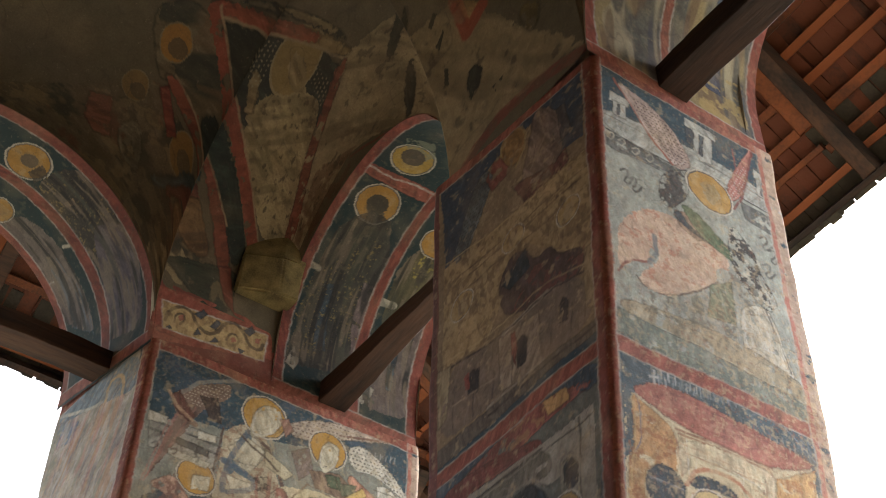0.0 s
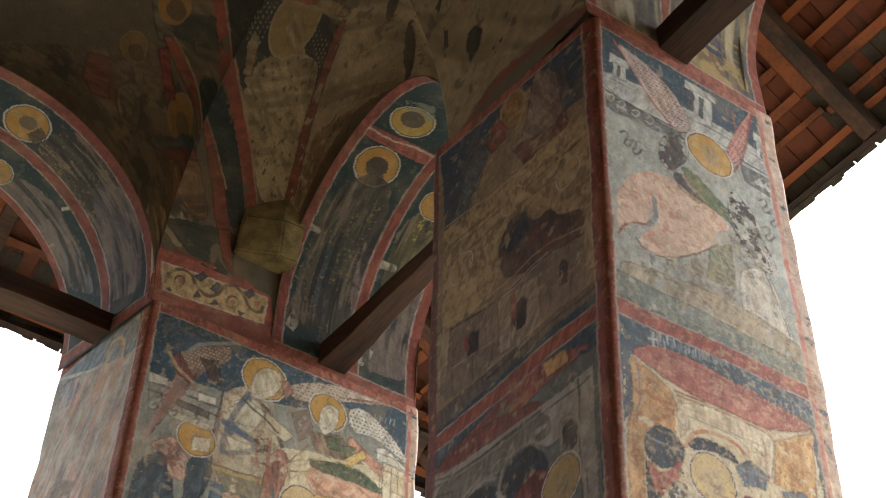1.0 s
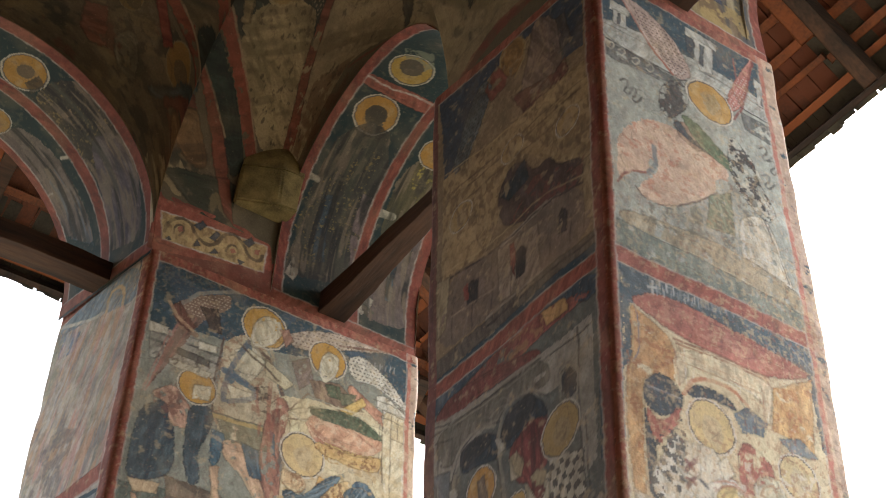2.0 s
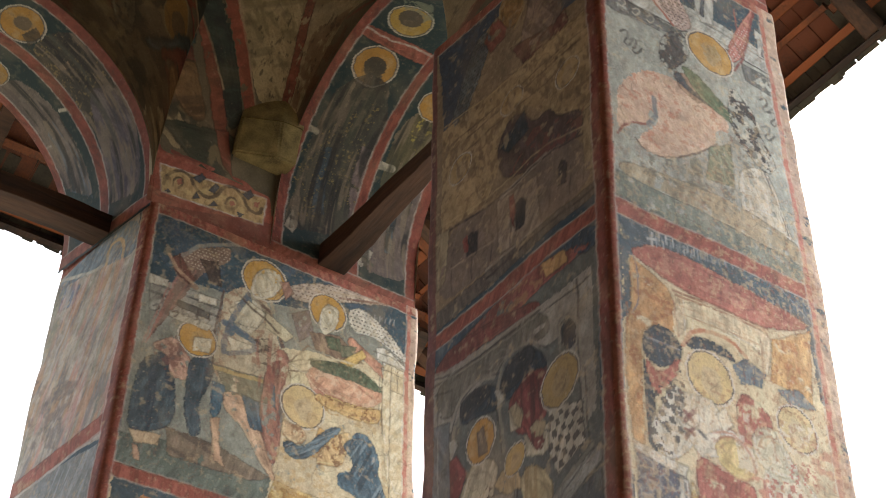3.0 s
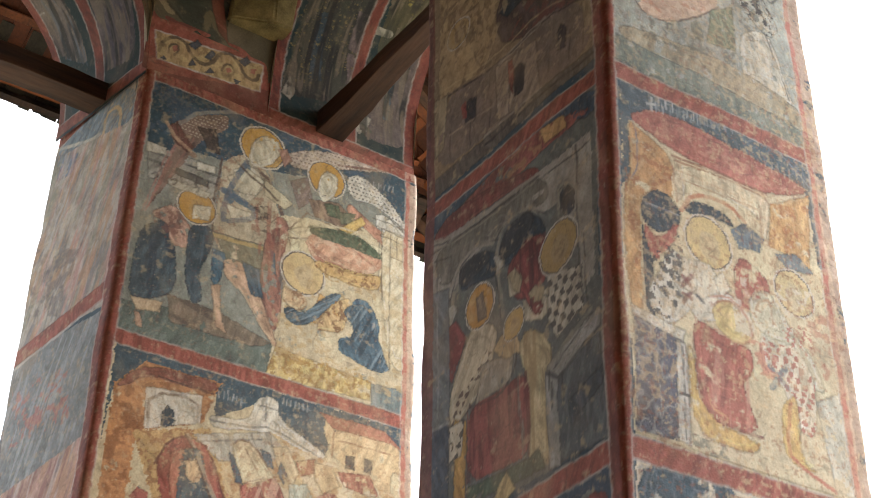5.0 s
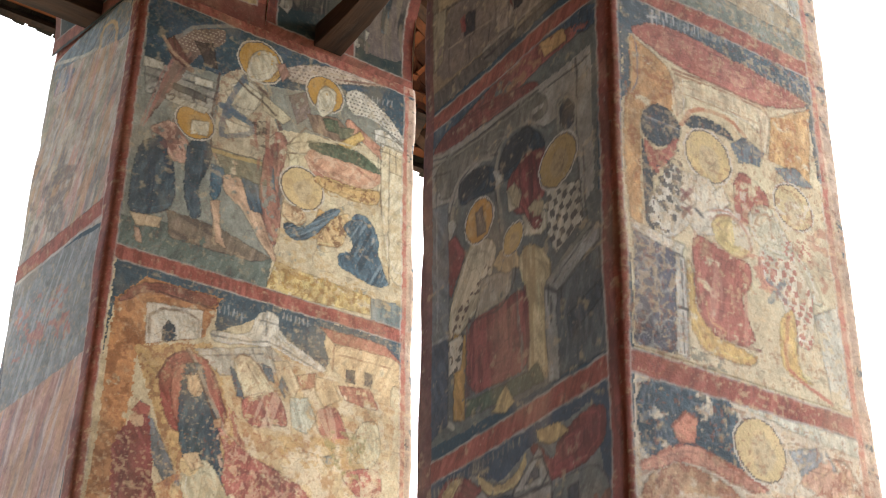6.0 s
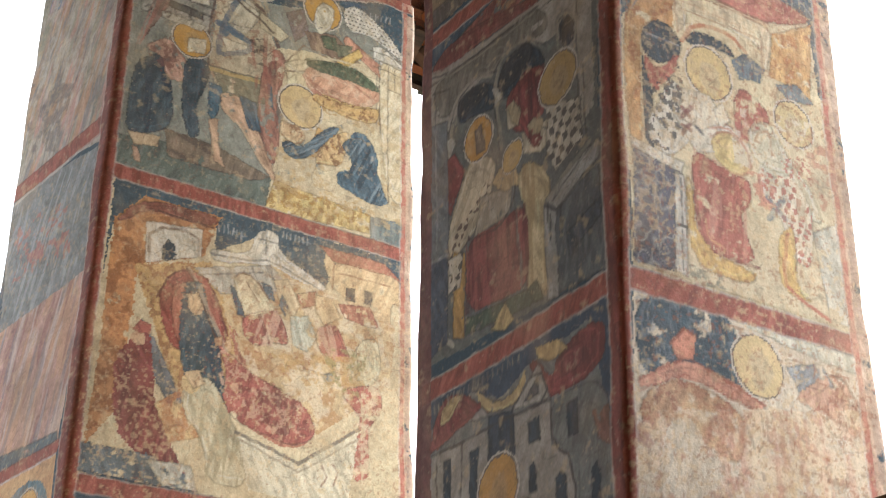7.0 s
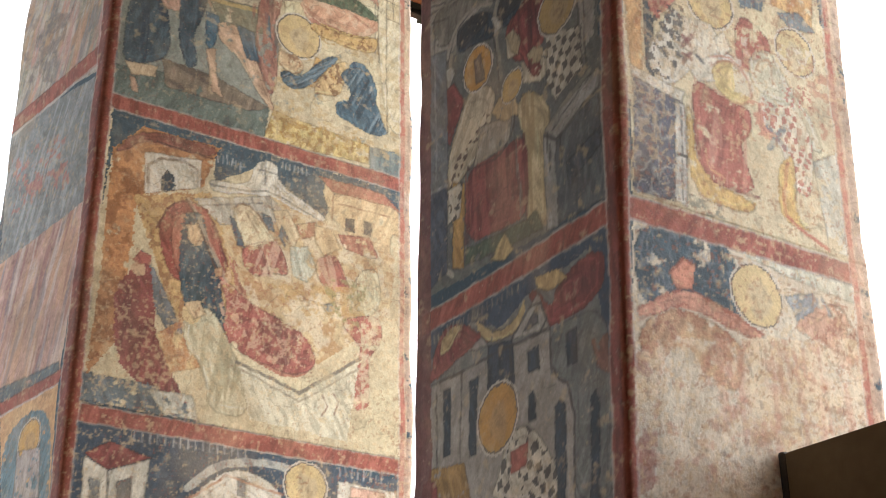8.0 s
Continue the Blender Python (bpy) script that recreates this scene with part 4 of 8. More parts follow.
    w.checks((48, 46, 46), (-0.300, 3.837), (-0.149, 3.787), (-0.140, 3.645), (-0.260, 3.597), (-0.304, 3.695), cell=0.034)
    w.halo((178, 146, 84), -0.247, 3.909, 0.094)
    w.fill((196, 180, 146), (-0.710, 3.865), (-0.560, 3.813), (-0.585, 3.683), (-0.674, 3.590), (-0.809, 3.540), (-0.822, 3.658))
    w.checks((70, 50, 46), (-0.596, 3.771), (-0.579, 3.680), (-0.674, 3.575), (-0.809, 3.540), (-0.803, 3.633), (-0.674, 3.691), cell=0.03)
    w.halo((190, 138, 66), -0.646, 3.911, 0.080)
    w.fill((120, 104, 84), (-0.661, 3.948), (-0.624, 3.950), (-0.613, 3.860), (-0.661, 3.861), worn=0.1)
    w.fill((156, 144, 122), (-0.651, 3.705), (-0.470, 3.664), (-0.488, 3.574), (-0.676, 3.578), worn=0.08)
    w.fill((188, 160, 112), (-0.549, 3.753), (-0.477, 3.745), (-0.423, 3.640), (-0.521, 3.660), (-0.585, 3.721), worn=0.05)
    w.fill((196, 176, 128), (-0.422, 3.707), (-0.327, 3.657), (-0.282, 3.560), (-0.305, 3.238), (-0.417, 3.237), (-0.395, 3.510), (-0.450, 3.654))
    w.folds((150, 124, 80), (-0.422, 3.707), (-0.327, 3.657), (-0.282, 3.560), (-0.305, 3.238), (-0.417, 3.237))
    w.halo((196, 160, 92), -0.478, 3.760, 0.057)
    w.fill(WINE, (-0.719, 3.585), (-0.552, 3.566), (-0.394, 3.565), (-0.399, 3.296), (-0.527, 3.314), (-0.734, 3.338))
    w.folds((84, 38, 36), (-0.719, 3.585), (-0.394, 3.565), (-0.399, 3.296), (-0.734, 3.338))
    w.folds((176, 100, 84), (-0.719, 3.585), (-0.394, 3.565), (-0.399, 3.296), (-0.734, 3.338), alpha=0.4, level=0.6)
    w.fill((182, 140, 74), (-0.788, 3.577), (-0.726, 3.542), (-0.741, 3.269), (-0.797, 3.287), worn=0.05)
    w.fill((196, 186, 160), (-0.852, 3.560), (-0.738, 3.555), (-0.758, 3.442), (-0.840, 3.444))
    w.checks((44, 42, 42), (-0.852, 3.560), (-0.738, 3.555), (-0.758, 3.442), (-0.840, 3.444), cell=0.035)
    w.stroke((176, 170, 148), 0.016, (-0.847, 3.441), (-0.847, 3.308), (-0.797, 3.265))
    w.fill((100, 104, 92), (-0.477, 3.755), (-0.416, 3.271), (-0.439, 3.245), alpha=0.3)
    w.stroke((60, 50, 46), 0.008, (-0.459, 3.649), (-0.471, 3.588), (-0.552, 3.551), (-0.676, 3.574))
    w.fill(GREEN, (-0.728, 3.327), (-0.402, 3.286), (-0.362, 3.301), (-0.337, 3.229), (-0.735, 3.274), worn=0.1)
    w.fill((186, 160, 104), (-0.600, 3.240), (-0.527, 3.300), (-0.483, 3.229), (-0.528, 3.211), worn=0.1)
    w.fill((150, 148, 136), (-0.319, 3.529), (-0.094, 3.606), (-0.070, 3.600), (-0.071, 3.547), (-0.263, 3.469))
    w.fill((84, 88, 86), (-0.263, 3.465), (-0.072, 3.533), (-0.056, 3.200), (-0.306, 3.221))
    w.fill((138, 138, 128), (-0.320, 3.521), (-0.263, 3.479), (-0.265, 3.204), (-0.316, 3.219))
    w.fill((64, 68, 70), (-0.215, 3.374), (-0.071, 3.418), (-0.068, 3.365), (-0.212, 3.304))
    w.stroke((50, 50, 50), 0.009, (-0.315, 3.508), (-0.263, 3.472), (-0.071, 3.547))
    w.stroke((50, 50, 50), 0.007, (-0.289, 3.472), (-0.286, 3.390))
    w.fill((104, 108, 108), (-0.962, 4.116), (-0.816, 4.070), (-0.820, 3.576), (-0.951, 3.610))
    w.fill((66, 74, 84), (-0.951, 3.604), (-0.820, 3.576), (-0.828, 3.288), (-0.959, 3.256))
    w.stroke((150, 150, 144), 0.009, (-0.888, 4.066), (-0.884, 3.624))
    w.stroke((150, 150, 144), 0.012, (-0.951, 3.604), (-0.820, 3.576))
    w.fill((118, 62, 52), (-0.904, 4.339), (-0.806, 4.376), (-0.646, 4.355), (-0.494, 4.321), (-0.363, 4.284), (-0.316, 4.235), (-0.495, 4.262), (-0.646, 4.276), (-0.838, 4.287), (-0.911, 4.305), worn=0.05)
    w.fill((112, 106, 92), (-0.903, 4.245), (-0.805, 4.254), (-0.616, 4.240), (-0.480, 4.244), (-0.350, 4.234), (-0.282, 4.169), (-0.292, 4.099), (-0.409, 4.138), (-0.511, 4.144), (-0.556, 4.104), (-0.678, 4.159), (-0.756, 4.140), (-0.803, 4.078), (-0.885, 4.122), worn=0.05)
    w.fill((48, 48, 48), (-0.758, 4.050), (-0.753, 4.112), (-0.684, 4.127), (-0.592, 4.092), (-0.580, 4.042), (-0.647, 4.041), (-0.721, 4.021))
    w.fill((48, 48, 48), (-0.539, 4.015), (-0.515, 4.109), (-0.444, 4.128), (-0.376, 4.117), (-0.354, 4.074), (-0.400, 4.029), (-0.475, 4.004))
    w.fill((40, 44, 48), (-0.220, 3.997), (-0.225, 4.068), (-0.205, 4.098), (-0.179, 4.090), (-0.162, 4.050), (-0.167, 3.990))
    w.stroke((156, 148, 128), 0.018, (-0.924, 4.313), (-0.805, 4.273), (-0.646, 4.258), (-0.495, 4.248), (-0.316, 4.231), alpha=0.7)
    w.stroke((156, 148, 128), 0.008, (-0.910, 4.277), (-0.798, 4.241), (-0.640, 4.227), (-0.490, 4.218), (-0.351, 4.212), alpha=0.7)
    w.stroke((156, 148, 128), 0.016, (-0.765, 4.036), (-0.769, 4.134), (-0.671, 4.151), (-0.568, 4.105), alpha=0.7)
    w.stroke((156, 148, 128), 0.016, (-0.551, 4.026), (-0.526, 4.137), (-0.432, 4.147), (-0.353, 4.121), alpha=0.7)
    w.stroke((156, 148, 128), 0.016, (-0.545, 4.012), (-0.540, 3.915), (-0.532, 3.819), alpha=0.7)
    w.stroke((156, 148, 128), 0.02, (-0.787, 4.034), (-0.796, 3.988), (-0.805, 3.937), alpha=0.7)
    w.stroke((156, 148, 128), 0.01, (-0.241, 3.994), (-0.243, 4.090), (-0.207, 4.117), (-0.168, 4.100), (-0.144, 4.039), (-0.145, 3.895), alpha=0.7)
    w.stroke((156, 148, 128), 0.016, (-0.300, 3.526), (-0.211, 3.572), (-0.113, 3.616), alpha=0.7)
    w.stroke((156, 148, 128), 0.008, (-0.264, 3.502), (-0.187, 3.538), (-0.105, 3.583), alpha=0.7)
    w.stroke((36, 34, 32), 0.008, (-0.917, 4.295), (-0.798, 4.255), (-0.640, 4.241), (-0.489, 4.231), (-0.328, 4.225), alpha=0.65)
    w.stroke((36, 34, 32), 0.008, (-0.280, 3.509), (-0.196, 3.554), (-0.104, 3.600), alpha=0.65)
    w.stroke((36, 34, 32), 0.008, (-0.300, 3.512), (-0.302, 3.453), alpha=0.65)
    w.stroke((36, 34, 32), 0.008, (-0.240, 3.483), (-0.242, 3.424), alpha=0.65)
    w.stroke((36, 34, 32), 0.008, (-0.557, 4.018), (-0.552, 3.921), (-0.544, 3.825), alpha=0.65)
    w.stroke((36, 34, 32), 0.008, (-0.903, 4.222), (-0.804, 4.190), (-0.803, 4.078), alpha=0.65)
    w.stroke((36, 34, 32), 0.008, (-0.130, 3.886), (-0.128, 3.728), (-0.122, 3.632), alpha=0.65)
    w.fill((118, 54, 48), (-0.481, 3.962), (-0.400, 4.029), (-0.356, 3.995), (-0.343, 3.848), (-0.320, 3.718), (-0.379, 3.739), (-0.427, 3.849), (-0.477, 3.893), worn=0.05)
    w.folds((66, 32, 30), (-0.481, 3.962), (-0.400, 4.029), (-0.356, 3.995), (-0.343, 3.848), (-0.320, 3.718), (-0.379, 3.739), (-0.427, 3.849), (-0.477, 3.893), size=0.02, level=0.54, alpha=0.7)
    w.fill((164, 148, 112), (-0.493, 3.947), (-0.459, 3.949), (-0.426, 3.893), (-0.443, 3.850), (-0.477, 3.881), worn=0.1)
    w.fill((164, 148, 112), (-0.399, 3.827), (-0.366, 3.840), (-0.318, 3.802), (-0.329, 3.769), (-0.378, 3.780), worn=0.1)
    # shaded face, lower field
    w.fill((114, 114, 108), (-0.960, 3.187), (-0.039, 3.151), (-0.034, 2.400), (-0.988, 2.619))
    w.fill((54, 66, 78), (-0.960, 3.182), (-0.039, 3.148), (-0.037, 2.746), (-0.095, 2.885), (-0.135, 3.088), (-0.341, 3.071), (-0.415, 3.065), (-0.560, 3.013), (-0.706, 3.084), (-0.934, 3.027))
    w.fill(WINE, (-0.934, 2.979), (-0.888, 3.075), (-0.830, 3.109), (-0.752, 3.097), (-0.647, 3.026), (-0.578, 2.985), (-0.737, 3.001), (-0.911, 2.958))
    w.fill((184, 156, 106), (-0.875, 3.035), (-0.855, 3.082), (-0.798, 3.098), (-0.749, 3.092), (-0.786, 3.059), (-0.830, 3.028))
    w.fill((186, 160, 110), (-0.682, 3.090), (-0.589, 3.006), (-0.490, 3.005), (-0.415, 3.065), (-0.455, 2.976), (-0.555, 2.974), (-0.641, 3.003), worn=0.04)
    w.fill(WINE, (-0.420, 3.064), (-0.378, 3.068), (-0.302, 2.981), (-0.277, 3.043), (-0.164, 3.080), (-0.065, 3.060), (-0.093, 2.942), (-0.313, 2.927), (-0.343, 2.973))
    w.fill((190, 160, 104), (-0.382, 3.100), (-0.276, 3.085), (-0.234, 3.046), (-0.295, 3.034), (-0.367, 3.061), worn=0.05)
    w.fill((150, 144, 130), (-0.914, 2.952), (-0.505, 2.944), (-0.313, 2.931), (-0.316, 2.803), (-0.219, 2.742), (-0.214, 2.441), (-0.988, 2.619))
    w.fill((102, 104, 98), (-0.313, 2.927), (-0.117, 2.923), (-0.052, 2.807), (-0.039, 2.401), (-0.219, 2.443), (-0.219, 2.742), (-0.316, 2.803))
    w.fill((164, 158, 142), (-0.493, 2.963), (-0.367, 3.048), (-0.313, 2.927))
    w.stroke((60, 58, 56), 0.009, (-0.493, 2.963), (-0.368, 3.044), (-0.313, 2.931), (-0.494, 2.944))
    w.fill((88, 86, 82), (-0.439, 2.966), (-0.374, 3.009), (-0.364, 2.961))
    w.fill((150, 144, 130), (-0.719, 2.998), (-0.647, 3.019), (-0.612, 2.980))
    w.fill(NAVY, (-0.850, 2.918), (-0.812, 2.917), (-0.814, 2.717), (-0.851, 2.719))
    w.fill(NAVY, (-0.711, 2.907), (-0.663, 2.905), (-0.674, 2.681), (-0.710, 2.686))
    w.fill(NAVY, (-0.424, 2.901), (-0.371, 2.899), (-0.367, 2.835), (-0.420, 2.839))
    w.fill(NAVY, (-0.244, 2.891), (-0.199, 2.891), (-0.198, 2.799), (-0.241, 2.801))
    w.fill(NAVY, (-0.304, 2.710), (-0.278, 2.727), (-0.254, 2.702), (-0.252, 2.450), (-0.306, 2.463))
    w.fill(NAVY, (-0.145, 2.684), (-0.125, 2.701), (-0.108, 2.676), (-0.113, 2.418), (-0.149, 2.427))
    w.fill(NAVY, (-0.416, 2.771), (-0.395, 2.784), (-0.382, 2.764), (-0.383, 2.700), (-0.412, 2.699))
    w.fill((48, 56, 64), (-0.612, 2.980), (-0.491, 2.956), (-0.482, 2.823), (-0.614, 2.847))
    w.stroke((66, 62, 58), 0.01, (-0.914, 2.952), (-0.505, 2.944), (-0.313, 2.927))
    w.stroke((66, 62, 58), 0.01, (-0.313, 2.927), (-0.316, 2.803), (-0.219, 2.739), (-0.214, 2.441))
    w.stroke((66, 62, 58), 0.01, (-0.753, 2.944), (-0.765, 2.568))
    w.stroke((66, 62, 58), 0.01, (-0.505, 2.944), (-0.491, 2.505))
    w.stroke((66, 62, 58), 0.01, (-0.889, 2.916), (-0.890, 2.597))
    w.fill((112, 74, 56), (-0.137, 2.839), (-0.067, 2.830), (-0.060, 2.725), (-0.116, 2.757), worn=0.25)
    w.fill((196, 186, 160), (-0.520, 2.703), (-0.402, 2.693), (-0.298, 2.558), (-0.286, 2.458), (-0.618, 2.535), (-0.544, 2.605))
    w.checks((46, 44, 44), (-0.520, 2.703), (-0.402, 2.693), (-0.298, 2.558), (-0.286, 2.458), (-0.618, 2.535), (-0.544, 2.605), cell=0.036)
    w.fill(BRICK, (-0.499, 2.640), (-0.413, 2.651), (-0.425, 2.591), (-0.495, 2.578))
    w.halo((190, 142, 70), -0.563, 2.755, 0.105)
    w.fill((150, 116, 62), (-0.929, 2.702), (-0.740, 2.674), (-0.705, 2.555), (-0.962, 2.613), worn=0.15)
    w.fill(WINE, (-0.968, 2.665), (-0.896, 2.664), (-0.881, 2.595), (-0.978, 2.617))
    w.bars((150, 140, 120), (-0.910, 3.083), (-0.452, 3.093), n=18, tall=0.03)
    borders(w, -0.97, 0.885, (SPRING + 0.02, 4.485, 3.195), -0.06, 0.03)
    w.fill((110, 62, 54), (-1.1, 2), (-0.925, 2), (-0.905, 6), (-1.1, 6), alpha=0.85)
    # Flaking thickens to the lower right, standing in part for bright glow there.
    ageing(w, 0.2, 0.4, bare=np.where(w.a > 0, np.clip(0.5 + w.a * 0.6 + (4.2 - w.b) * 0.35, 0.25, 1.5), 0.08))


def paint_corner_pillar(w):
    # front face, upper field
    w.fill((140, 142, 126), (0.028, 5.959), (1.474, 6.007), (1.462, 4.565), (0.046, 4.553))
    w.fill(CREAM, (0.742, 5.420), (1.453, 5.571), (1.462, 4.571), (1.261, 4.552), (0.709, 4.538), (0.745, 4.747), (0.782, 4.995), worn=0.03)
    w.fill(BLUE, (0.035, 5.952), (1.481, 6.003), (1.464, 5.558), (1.334, 5.696), (1.169, 5.698), (1.037, 5.747), (0.789, 5.675), (0.434, 5.605), (0.235, 5.583), (0.055, 5.502))
    w.flakes((84, 100, 116), (0.035, 5.952), (1.481, 6.003), (1.037, 5.747), (0.434, 5.605), (0.055, 5.502), size=0.08, level=0.5, alpha=0.5)
    w.fill((100, 110, 98), (0.031, 4.697), (0.261, 4.737), (0.748, 4.714), (0.722, 4.537), (0.035, 4.546))
    w.fill((122, 106, 86), (0.232, 4.797), (0.472, 4.791), (0.754, 4.715), (0.642, 4.670), (0.269, 4.670), worn=0.1)
    w.folds((84, 72, 60), (0.232, 4.797), (0.472, 4.791), (0.754, 4.715), (0.642, 4.670), (0.269, 4.670), lean=1.3)
    w.fill((158, 154, 138), (0.055, 5.544), (0.440, 5.550), (0.407, 5.373), (0.080, 5.362), worn=0.08)
    w.stroke((72, 70, 66), 0.014, (0.060, 5.504), (0.430, 5.503))
    w.stroke((72, 70, 66), 0.014, (0.067, 5.459), (0.426, 5.459))
    w.stroke((72, 70, 66), 0.014, (0.125, 5.452), (0.149, 5.379))
    w.stroke((72, 70, 66), 0.014, (0.221, 5.462), (0.245, 5.388))
    w.stroke((72, 70, 66), 0.014, (0.292, 5.460), (0.315, 5.389))
    w.fill((132, 108, 92), (0.089, 5.185), (0.156, 5.492), (0.208, 5.614), (0.137, 5.682), (0.252, 5.794), (0.435, 5.881), (0.427, 5.782), (0.289, 5.651), (0.246, 5.532), (0.160, 5.333))
    w.scales((206, 190, 164), (0.186, 5.695), (0.253, 5.788), (0.430, 5.871), (0.421, 5.786), (0.282, 5.661))
    w.folds((78, 60, 52), (0.089, 5.185), (0.156, 5.492), (0.235, 5.626), (0.289, 5.651), (0.246, 5.532), (0.160, 5.333), lean=-0.5)
    w.stroke((150, 150, 140), 0.02, (0.141, 5.650), (0.265, 5.811), (0.608, 5.988))
    w.fill((72, 58, 50), (0.279, 5.738), (0.373, 5.764), (0.408, 5.627), (0.344, 5.632))
    w.stroke((150, 120, 96), 0.03, (0.146, 5.676), (0.200, 5.590), (0.279, 5.569))
    w.fill((186, 168, 146), (0.743, 5.793), (0.901, 5.878), (1.159, 5.943), (1.367, 5.968), (1.328, 5.915), (1.002, 5.802), (0.787, 5.701))
    w.scales((104, 84, 72), (0.743, 5.793), (0.901, 5.878), (1.159, 5.943), (1.367, 5.968), (1.328, 5.915), (1.002, 5.802), (0.787, 5.701), cell=0.022)
    w.fill(PALE, (1.074, 5.777), (1.163, 5.836), (1.305, 5.755), (1.470, 5.598), (1.402, 5.613), (1.235, 5.683), (1.106, 5.664))
    w.scales((70, 66, 64), (1.074, 5.777), (1.163, 5.836), (1.305, 5.755), (1.470, 5.598), (1.402, 5.613), (1.235, 5.683), (1.106, 5.664), cell=0.022)
    w.fill((110, 96, 92), (0.777, 5.635), (0.866, 5.691), (0.905, 5.570), (0.833, 5.491), worn=0.1)
    w.fill((190, 174, 140), (0.419, 5.608), (0.543, 5.704), (0.677, 5.619), (0.725, 5.407), (0.817, 5.385), (0.740, 5.220), (0.722, 5.089), (0.644, 5.091), (0.462, 5.082), (0.406, 5.183), (0.429, 5.382))
    w.flakes((150, 112, 88), (0.419, 5.608), (0.543, 5.704), (0.677, 5.619), (0.817, 5.385), (0.722, 5.089), (0.462, 5.082), (0.406, 5.183), size=0.025, level=0.55)
    w.fill((214, 202, 170), (0.481, 5.575), (0.592, 5.657), (0.647, 5.546), (0.570, 5.415), (0.496, 5.433), worn=0.1)
    w.stroke(STEEL, 0.035, (0.479, 5.393), (0.536, 5.532), (0.550, 5.622))
    w.stroke(STEEL, 0.03, (0.451, 5.446), (0.527, 5.413), (0.607, 5.398))
    w.stroke((84, 62, 54), 0.02, (0.547, 5.655), (0.673, 5.591), (0.748, 5.423))
    w.stroke((84, 62, 54), 0.012, (0.419, 5.608), (0.401, 5.377), (0.410, 5.191))
    w.fill((112, 114, 92), (0.416, 5.193), (0.676, 5.215), (0.722, 5.089), (0.491, 5.063), worn=0.1)
    w.stroke((190, 160, 96), 0.022, (0.401, 5.172), (0.678, 5.196), (0.733, 5.240))
    w.fill((160, 110, 90), (0.672, 5.327), (0.748, 5.423), (0.799, 5.345), (0.744, 5.103), (0.787, 4.931), (0.751, 4.743), (0.658, 4.945), worn=0.25)
    w.folds((90, 60, 52), (0.672, 5.327), (0.799, 5.345), (0.787, 4.931), (0.751, 4.743), (0.658, 4.945))
    w.fill(STEEL, (0.415, 5.101), (0.488, 5.098), (0.474, 4.967), (0.453, 4.906), (0.428, 4.941))
    w.fill((196, 158, 124), (0.431, 4.913), (0.473, 4.928), (0.498, 4.749), (0.525, 4.696), (0.475, 4.712))
    w.fill((196, 158, 124), (0.468, 5.079), (0.602, 5.081), (0.679, 4.923), (0.783, 4.697), (0.719, 4.732), (0.590, 4.920), (0.495, 4.975), worn=0.1)
    w.fill((70, 92, 102), (0.567, 5.092), (0.654, 5.076), (0.684, 4.930), (0.622, 4.932))
    w.fill((70, 92, 102), (0.700, 5.211), (0.725, 5.190), (0.741, 5.072), (0.716, 5.093))
    w.fill((64, 80, 86), (0.076, 5.089), (0.202, 5.185), (0.253, 5.038), (0.272, 4.811), (0.133, 4.728), (0.061, 4.735), (0.066, 4.908))
    w.folds((42, 50, 64), (0.076, 5.089), (0.202, 5.185), (0.253, 5.038), (0.272, 4.811), (0.133, 4.728), (0.061, 4.735))
    w.fill((196, 152, 126), (0.101, 5.172), (0.217, 5.275), (0.289, 5.189), (0.353, 5.113), (0.300, 5.051), (0.219, 5.055), (0.206, 5.156), worn=0.15)
    w.flakes((120, 76, 66), (0.101, 5.172), (0.217, 5.275), (0.289, 5.189), (0.353, 5.113), (0.219, 5.055), level=0.5)
    w.fill((60, 74, 80), (0.295, 5.201), (0.396, 5.217), (0.426, 5.151), (0.366, 4.956), (0.403, 4.824), (0.350, 4.777), (0.299, 4.931))
    w.fill((206, 176, 136), (0.076, 4.733), (0.222, 4.751), (0.214, 4.701), (0.115, 4.677))
    w.fill((176, 140, 110), (0.106, 4.668), (0.131, 4.672), (0.151, 4.602), (0.120, 4.605))
    w.fill((70, 74, 54), (0.787, 5.373), (0.885, 5.412), (1.053, 5.440), (1.316, 5.409), (1.221, 5.353), (0.935, 5.350), (0.817, 5.304))
    w.fill((214, 196, 150), (0.778, 5.337), (0.879, 5.493), (1.374, 5.398), (1.344, 5.327), (0.879, 5.274), (0.815, 5.130))
    w.fill(PINK, (0.875, 5.327), (0.968, 5.406), (1.285, 5.364), (1.256, 5.282), (0.944, 5.203))
    w.flakes((170, 104, 84), (0.875, 5.327), (0.968, 5.406), (1.285, 5.364), (1.256, 5.282), (0.944, 5.203), level=0.52)
    w.fill((76, 84, 60), (0.870, 5.400), (0.929, 5.437), (1.054, 5.430), (1.179, 5.446), (1.322, 5.412), (1.215, 5.364), (0.980, 5.368))
    w.flakes((170, 130, 70), (0.975, 5.190), (1.345, 5.295), (1.332, 5.193), (0.993, 5.149), level=0.42, size=0.025)
    w.stroke((120, 100, 78), 0.009, (0.778, 5.337), (0.880, 5.486), (1.374, 5.405))
    w.stroke((120, 100, 78), 0.009, (0.794, 5.295), (0.815, 5.130))
    w.fill((126, 102, 82), (0.883, 5.572), (1.044, 5.611), (1.184, 5.498), (1.052, 5.472), (0.920, 5.486), worn=0.1)
    w.fill((84, 96, 70), (0.967, 5.579), (1.045, 5.595), (1.065, 5.518), (0.986, 5.520))
    w.fill((186, 130, 102), (1.100, 5.641), (1.173, 5.596), (1.346, 5.501), (1.315, 5.442), (1.183, 5.525), (1.084, 5.577), worn=0.08)
